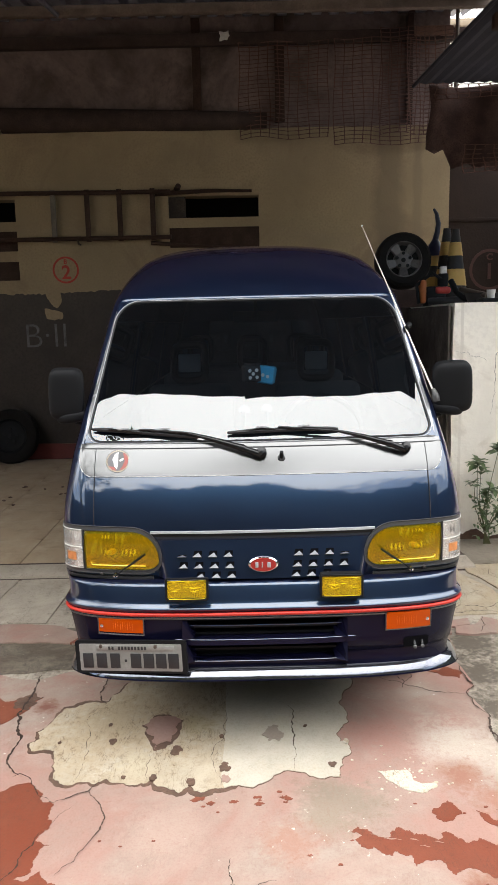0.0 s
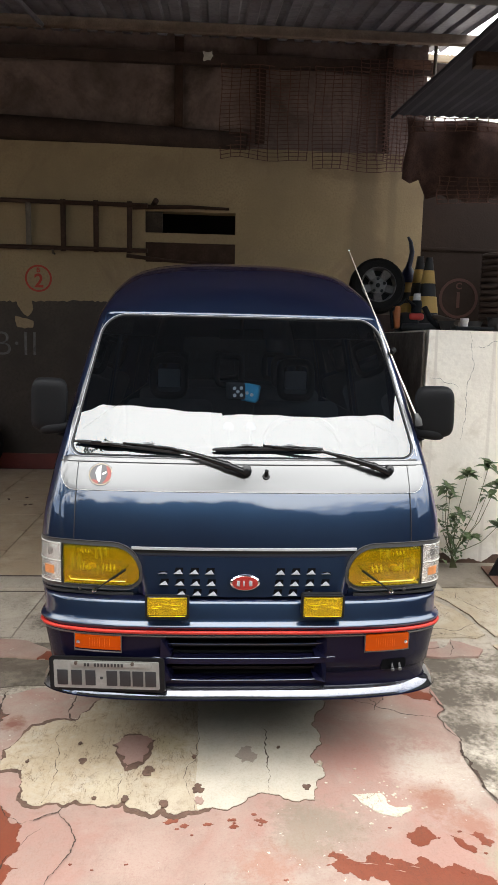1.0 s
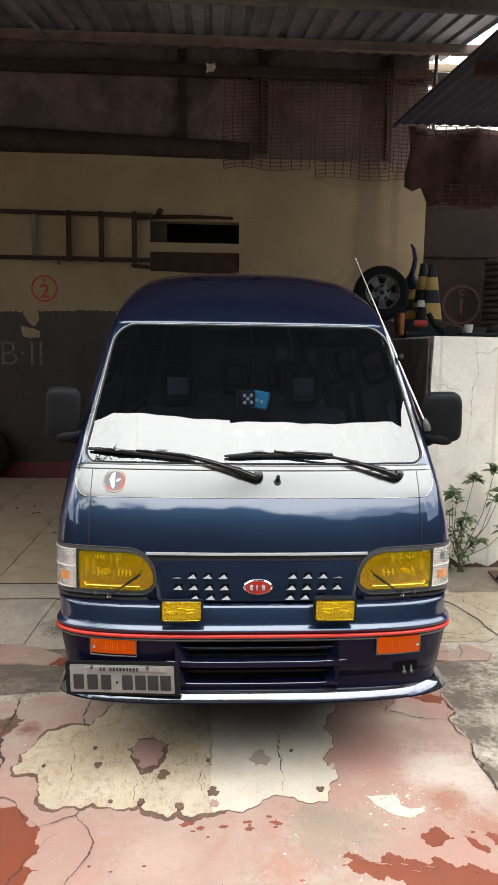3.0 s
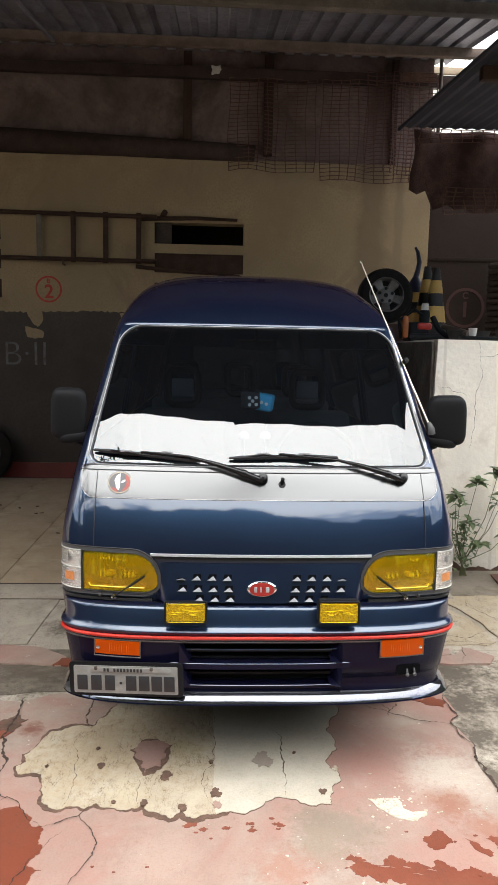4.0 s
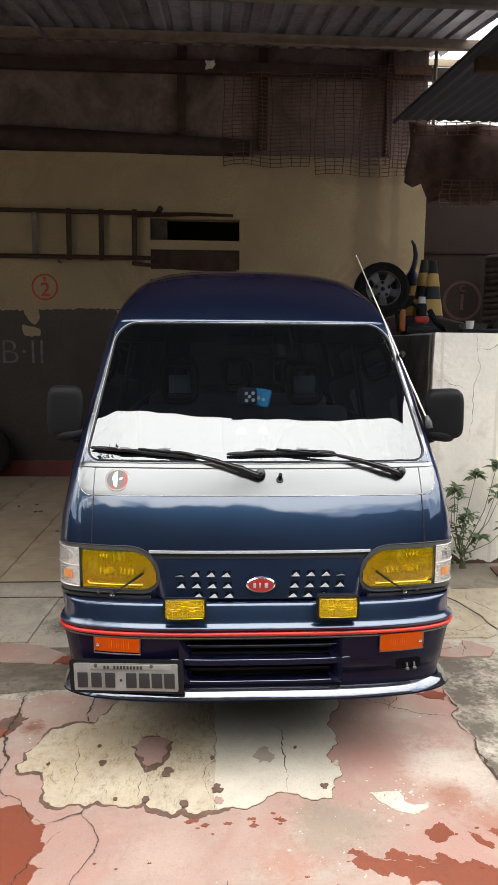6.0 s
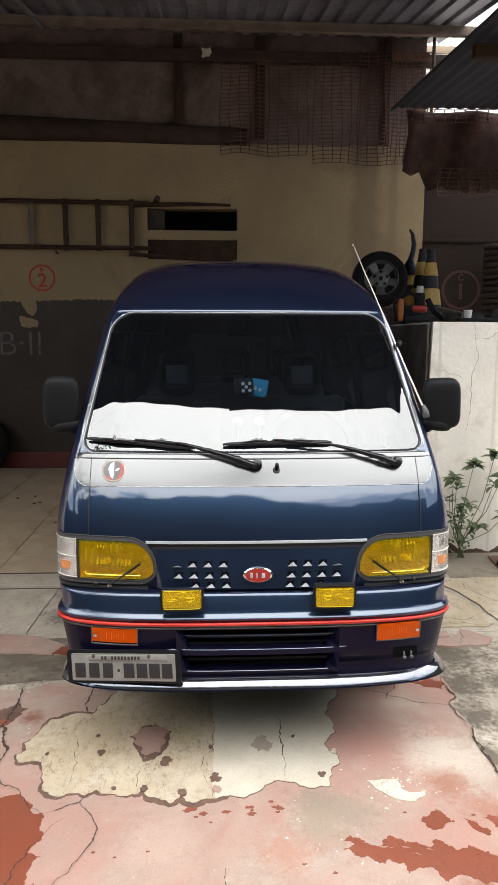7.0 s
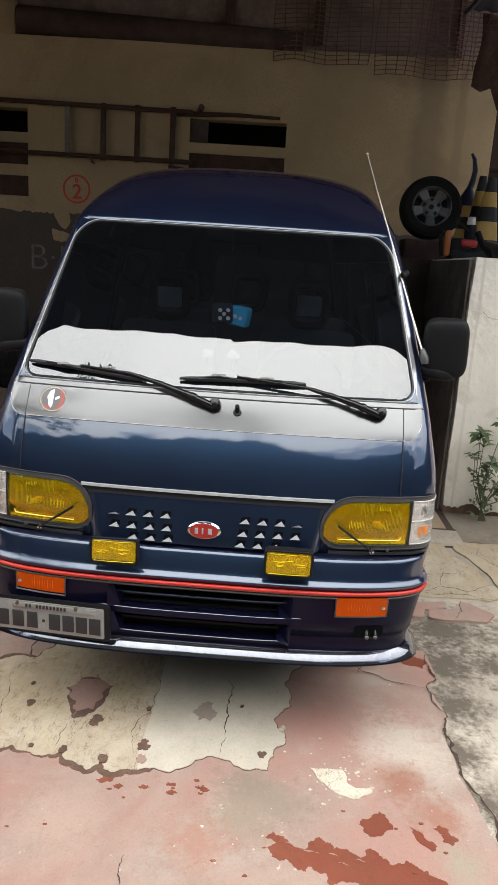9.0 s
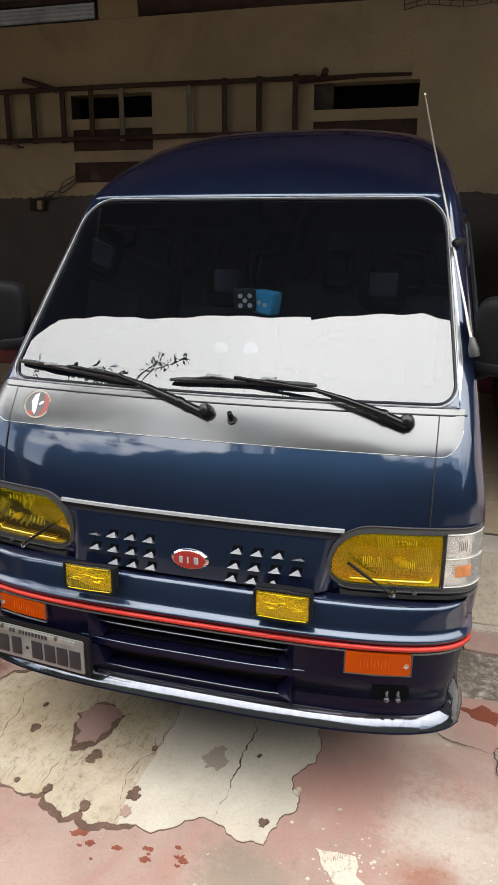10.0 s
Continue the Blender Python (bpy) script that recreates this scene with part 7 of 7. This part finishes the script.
tagged(part("wooden_block", box(1.24, 1.62, 4.30, 4.62, LEDGE_Z + 0.003, LEDGE_Z + 0.17, 0.01), M_WOOD), "dark wooden block under a spare wheel", "block")
loose_wheel((1.435, 4.36, LEDGE_Z + 0.17 + 0.262), Matrix.Rotation(radians(80), 4, "X"), 0.262, "spare wheel with dull alloy rim on the terrace", M_OLDALLOY, True)
loose_wheel((-2.93, 6.08, 0.335), Matrix.Rotation(radians(78), 4, "X"), 0.335, "dark spare wheel leaning against the garage wall", M_PLASTIC)


# ---- striped cones ----
def cone(at, hgt=0.70, rz=0.0, tip=True, lean=0.0):
    c = base("traffic_cone", label="black traffic cone with dull yellow bands", category="traffic cone", group="cones on the terrace")
    c.matrix_world = pose(*at, lean, 0, rz)
    rad = lambda z: 0.135 - (0.135 - 0.032) * z / hgt
    part("foot", box(-0.17, 0.17, -0.12, 0.12, 0, 0.03, 0.012), M_CONEBLACK, c, "square black foot")
    part("cone_body", lathe([(rad(0.03), 0.03), (rad(hgt), hgt), (rad(hgt) - 0.012, hgt), (rad(0.03) - 0.012, 0.03)], 32), M_CONEBLACK, c, "black plastic cone")
    for a, b in ((0.19, 0.34), (0.46, 0.58)):
        part("band", lathe([(rad(a * hgt / 0.7) + 0.003, a * hgt / 0.7), (rad(b * hgt / 0.7) + 0.003, b * hgt / 0.7), (rad(b * hgt / 0.7) - 0.002, b * hgt / 0.7), (rad(a * hgt / 0.7) - 0.002, a * hgt / 0.7)], 32), M_CONEYELLOW, c, "dull yellow band")
    return c


cone((1.955, 4.45, LEDGE_Z + 0.004), 0.72)
cone((1.945, 4.72, LEDGE_Z + 0.004), 0.76, 5)
cone((1.905, 4.98, LEDGE_Z + 0.004), 0.64, -8)
M_DARKBLUE = mat("dark_blue_plastic", (0.010, 0.012, 0.038), 0.45, 0, bump=0.05)
M_ORANGE = mat("orange_plastic", (0.42, 0.12, 0.025), 0.5, 0, bump=0.05)
M_REDPLASTIC = mat("red_plastic", (0.42, 0.03, 0.02), 0.45, 0, bump=0.05)
funnel = base("funnel", (1.90, 4.98, LEDGE_Z + 0.52), label="dark blue plastic funnel with curved spout", category="funnel")
part("bowl", lathe([(0.13, 0.0), (0.03, 0.17), (0.026, 0.17), (0.125, 0.0)], 24), M_DARKBLUE, funnel, "dark blue funnel bowl")
part("spout", tube([(0, 0, 0.16), (0.02, 0, 0.24), (0.03, 0, 0.32), (0.01, 0, 0.42), (-0.02, 0, 0.47)], [0.032, 0.028, 0.026, 0.02, 0.012], 10), M_DARKBLUE, funnel, "curved spout")
saw = base("chainsaw", (1.60, 3.75, LEDGE_Z + 0.003), label="old orange and black petrol tool lying on the terrace", category="power tool")
saw.scale = (1.1, 1.1, 1.1)
part("engine", box(-0.10, 0.06, -0.08, 0.08, 0.0, 0.15, 0.03, seg=3), M_PLASTIC, saw, "black engine block")
part("cover", box(-0.145, -0.095, -0.085, 0.03, 0.02, 0.20, 0.02, seg=3), M_ORANGE, saw, "orange side cover")
part("tank", box(-0.03, 0.09, -0.095, 0.04, 0.09, 0.145, 0.02, seg=3), M_REDPLASTIC, saw, "orange-red tank")
part("bottle", lathe([(0.0, 0.0), (0.04, 0.0), (0.042, 0.07), (0.036, 0.10), (0, 0.10)], 20, pose(0.04, -0.03, 0.145), close=False), M_PLASTIC, saw, "black bottle")
part("cap", lathe([(0.0, 0.055), (0.026, 0.053), (0.029, 0.0), (0, 0)], 20, pose(0.04, -0.03, 0.245), close=False), M_GREYPAPER, saw, "white screw cap")
part("grip", tube([(-0.15, -0.06, 0.02), (-0.17, -0.06, 0.16), (-0.05, -0.06, 0.25), (0.02, -0.06, 0.2)], 0.014), M_PLASTIC, saw, "black tube grip")
for i, (pts, r, m, lab) in enumerate((
        (((1.62, 3.4, 0.20), (1.66, 3.35, 0.10), (1.70, 3.25, 0.04), (1.82, 3.15, 0.03)), 0.024, M_PLASTIC, "bent black plastic pipe on the terrace"),
        (((1.66, 3.25, 0.12), (1.73, 3.05, 0.08), (1.77, 2.95, 0.06)), 0.022, M_STEEL, "short steel pipe with open end"),
        (((1.50, 3.6, 0.04), (1.6, 3.52, 0.04), (1.85, 3.45, 0.05)), 0.03, M_RUBBER, "black rubber hose on the terrace"))):
    tagged(part("pipe", tube([(a, b, LEDGE_Z + c) for a, b, c in pts], r, 12, cap=True), m), lab, "pipe")
part_of = lambda *a, **k: tagged(part(*a), **k)
part_of("pan", lathe([(0.0, 0.0), (0.14, 0.0), (0.17, 0.075), (0.175, 0.08), (0.16, 0.075), (0.13, 0.012), (0, 0.012)], 28, pose(1.83, 3.12, LEDGE_Z + 0.003), close=False), M_CONEBLACK, label="round black metal pan on the terrace wall", category="pan")
part_of("tray", box(1.66, 1.95, 2.72, 2.86, LEDGE_Z + 0.012, LEDGE_Z + 0.035, 0.005), M_PLASTIC, label="flat black tray on the terrace edge", category="tray")
part_of("cup", lathe([(0.0, 0.0), (0.036, 0.0), (0.046, 0.085), (0.043, 0.085), (0.034, 0.006), (0, 0.006)], 24, pose(1.745, 2.79, LEDGE_Z + 0.036) @ Matrix.Scale(0.7, 4), close=False), M_GREYPAPER, label="small white plastic cup on a black tray", category="cup")
part_of("can", lathe([(0.0, 0.0), (0.05, 0.0), (0.05, 0.10), (0.045, 0.10), (0.045, 0.01), (0, 0.01)], 24, pose(1.98, 2.83, LEDGE_Z + 0.054, 90, 0, 20), close=False), M_ALLOY, label="dented metal can lying on the terrace edge", category="can")
part_of("bucket", lathe([(0.0, 0.0), (0.11, 0.0), (0.14, 0.12), (0.13, 0.12), (0.1, 0.01), (0, 0.01)], 24, pose(2.18, 3.1, LEDGE_Z + 0.003), close=False), M_CONEBLACK, label="dark low tub on the terrace", category="tub")
hose = base("hose_stack", (3.32, 6.25, LEDGE_Z + 0.003), label="stack of coiled grey corrugated hose", category="hose")
for k in range(14):
    part("coil", lathe([(0.135 + 0.03 * math.cos(q), 0.035 + 0.072 * k + 0.034 * math.sin(q)) for q in span(0, 2 * math.pi, 8)[:-1]], 28), M_BROWNWALL, hose)

# ---- climbing plant at the foot of the white wall ----
rng = random.Random(23)
plant = base("plant", (1.72, 2.52, 0.006), label="leafy green weed growing at the foot of the white wall", category="plant")
leaf_bm = bmesh.new()
mid = [leaf_bm.verts.new((0, 0.0, 0)), leaf_bm.verts.new((0, 0.03, 0.006)), leaf_bm.verts.new((0, 0.06, 0.004)), leaf_bm.verts.new((0, 0.095, -0.012))]
for sx in (1, -1):
    e1, e2 = leaf_bm.verts.new((sx * 0.022, 0.028, 0.012)), leaf_bm.verts.new((sx * 0.020, 0.058, 0.009))
    leaf_bm.faces.new((mid[0], e1, mid[1]))
    leaf_bm.faces.new((mid[1], e1, e2, mid[2]))
    leaf_bm.faces.new((mid[2], e2, mid[3]))
first = part("leaf", leaf_bm, M_LEAF, plant, angle=80)
first.scale = (0.001,) * 3
first.location = (0, 0, 0.02)


def rosette(p, size, n):
    for k in range(n):
        ob = new("leaf", first.data)
        ob.parent = plant
        a = 2 * math.pi * (k / n) + rng.uniform(-0.4, 0.4)
        ob.matrix_local = Matrix.Translation(p) @ Euler((rng.uniform(-0.5, 0.7), rng.uniform(-0.3, 0.3), a)).to_matrix().to_4x4() @ Matrix.Diagonal((size, size, size, 1))


foot = Vector((1.72, 2.52, 0.006))
HEADS = ((1.573, 0.63, 0.8, 10), (1.713, 0.727, 0.8, 9), (1.884, 0.79, 0.85, 9), (1.937, 0.64, 0.9, 9), (1.865, 0.589, 0.7, 5), (1.562, 0.471, 0.7, 6), (1.695, 0.428, 0.8, 8), (1.76, 0.268, 0.85, 10), (1.991, 0.345, 0.9, 9), (1.60, 0.56, 0.7, 4), (1.64, 0.40, 0.6, 5), (1.628, 0.251, 0.55, 6), (1.60, 0.33, 0.5, 5), (1.655, 0.17, 0.5, 5))
for i, (x, z, size, n) in enumerate(HEADS):
    tip = Vector((x, 2.45 - 0.03 * math.sin(i * 2.1), z)) - foot
    side = Vector((-0.06 if tip.x < 0 else 0.03, -0.03, 0.0))
    part("stem", tube([Vector((-0.065 + 0.004 * i, -0.01, 0)), Vector((-0.06, -0.02, 0.10)), tip * 0.55 + side * 0.6 + Vector((-0.02, 0, 0.02)), tip], [0.0034, 0.0032, 0.0026, 0.0018], 6), M_STEM, plant)
    rosette(tip, size * 1.15, n)
    rosette(tip - Vector((0, 0, 0.025)), size * 1.35, n // 2 + 1)
for k in range(44):
    p = Vector((rng.gauss(-0.085, 0.06), rng.gauss(-0.07, 0.03), rng.uniform(0.06, 0.40)))
    rosette(p, rng.uniform(0.35, 0.6), 2)
stand = base("steel_stand", (2.08, 2.30, 0.006), label="black steel stand on a rusty base plate", category="stand")
part("base_plate", sheet([(-0.24, -0.20), (0.22, -0.20), (0.22, 0.20), (-0.19, 0.21)], 0.0, 0.014), M_RUSTBOARD, stand, "rusty brown base plate", smooth=False)
part("post", tube([(-0.08, 0.0, 0.014), (-0.10, 0.0, 0.35), (-0.115, 0.0, 0.62)], 0.05, 14), M_PLASTIC, stand, "black upright post")
bm = bmesh.new()
for y in (-0.008, 0.008):
    bm.faces.new([bm.verts.new(p) for p in ((-0.215, y, 0.014), (-0.10, y, 0.014), (-0.13, y, 0.20))])
bm.verts.ensure_lookup_table()
for a, b in ((0, 1), (1, 2), (2, 0)):
    bm.faces.new((bm.verts[a], bm.verts[b], bm.verts[b + 3], bm.verts[a + 3]))
part("gusset", bm, M_PLASTIC, stand, "black triangular gusset", smooth=False)
for k in range(14):
    x, y = rng.uniform(-2.6, -1.2), rng.uniform(2.8, 5.2)
    bm = sheet([(0.03 * math.cos(q) * rng.uniform(0.5, 1.2), 0.016 * math.sin(q) * rng.uniform(0.6, 1.2)) for q in span(0, 5.4, 6)], 0, 0.006)
    tagged(part("dry_leaf", bm, M_DIRT), "small dry brown leaf on the garage floor", "leaf", group="dry leaves").matrix_world = pose(x, y, 0.017, rng.uniform(-6, 6), rng.uniform(-6, 6), rng.uniform(0, 360))

# ---- dice and trifles in the van ----
M_DICEBLUE = mat("blue_plush", (0.06, 0.45, 0.74), 0.9, 0, fine=300, bump=0.3)
M_DICEBLACK = mat("black_plush", (0.015, 0.015, 0.017), 0.9, 0, fine=300, bump=0.3)


def die(at, rot, size, cloth, spots, label):
    d = base("plush_dice", label=label, category="plush dice", group="dice in the windscreen")
    d.matrix_world = pose(*at, *rot)
    h = size / 2
    part("cube", box(-h, h, -h, h, -h, h, 0.010, seg=3), cloth, d)
    for u, v in spots:
        part("spot", lathe([(0, 0.002), (0.0072, 0.002), (0.0078, 0), (0, 0)], 14, pose(u * size, -h - 0.0005, v * size, 90), close=False), M_WHITE, d)
    return d


die((0.041, 0.656, 1.411), (0, 9, -12), 0.076, M_DICEBLUE, ((-0.12, 0), (0.17, -0.05)), "pale blue plush die with white spots")
die((-0.026, 0.630, 1.420), (0, -2, 14), 0.073, M_DICEBLACK, ((-0.2, 0.2), (0.22, 0.2), (0.0, 0.0), (-0.2, -0.22), (0.22, -0.22)), "black plush die with white spots")
tagged(part("dice_string", tube([(-0.01, 0.632, 1.458), (0.008, 0.655, 1.475), (0.009, 0.70, 1.56), (0.005, 0.755, 1.655), (0.011, 0.70, 1.56), (0.012, 0.658, 1.475), (0.03, 0.656, 1.452)], 0.0012, 6), M_PLASTIC), "thin dark string holding the dice", "string")
for x, y in ((-0.059, 0.47), (0.035, 0.485)):
    orn = base("ornament", (x, y, 1.156), label="small round white ornament on a dark stalk on the dashboard", category="ornament", group="ornaments on the dashboard")
    part("stalk", lathe([(0, 0), (0.014, 0), (0.006, 0.02), (0.006, 0.112), (0, 0.112)], 12, close=False), M_PLASTIC, orn, "dark stalk")
    part("cap", lathe([(0, 0.110), (0.021, 0.112), (0.0235, 0.120), (0.020, 0.133), (0.011, 0.142), (0, 0.144)], 20, close=False), M_GREYPAPER, orn, "white rounded cap")
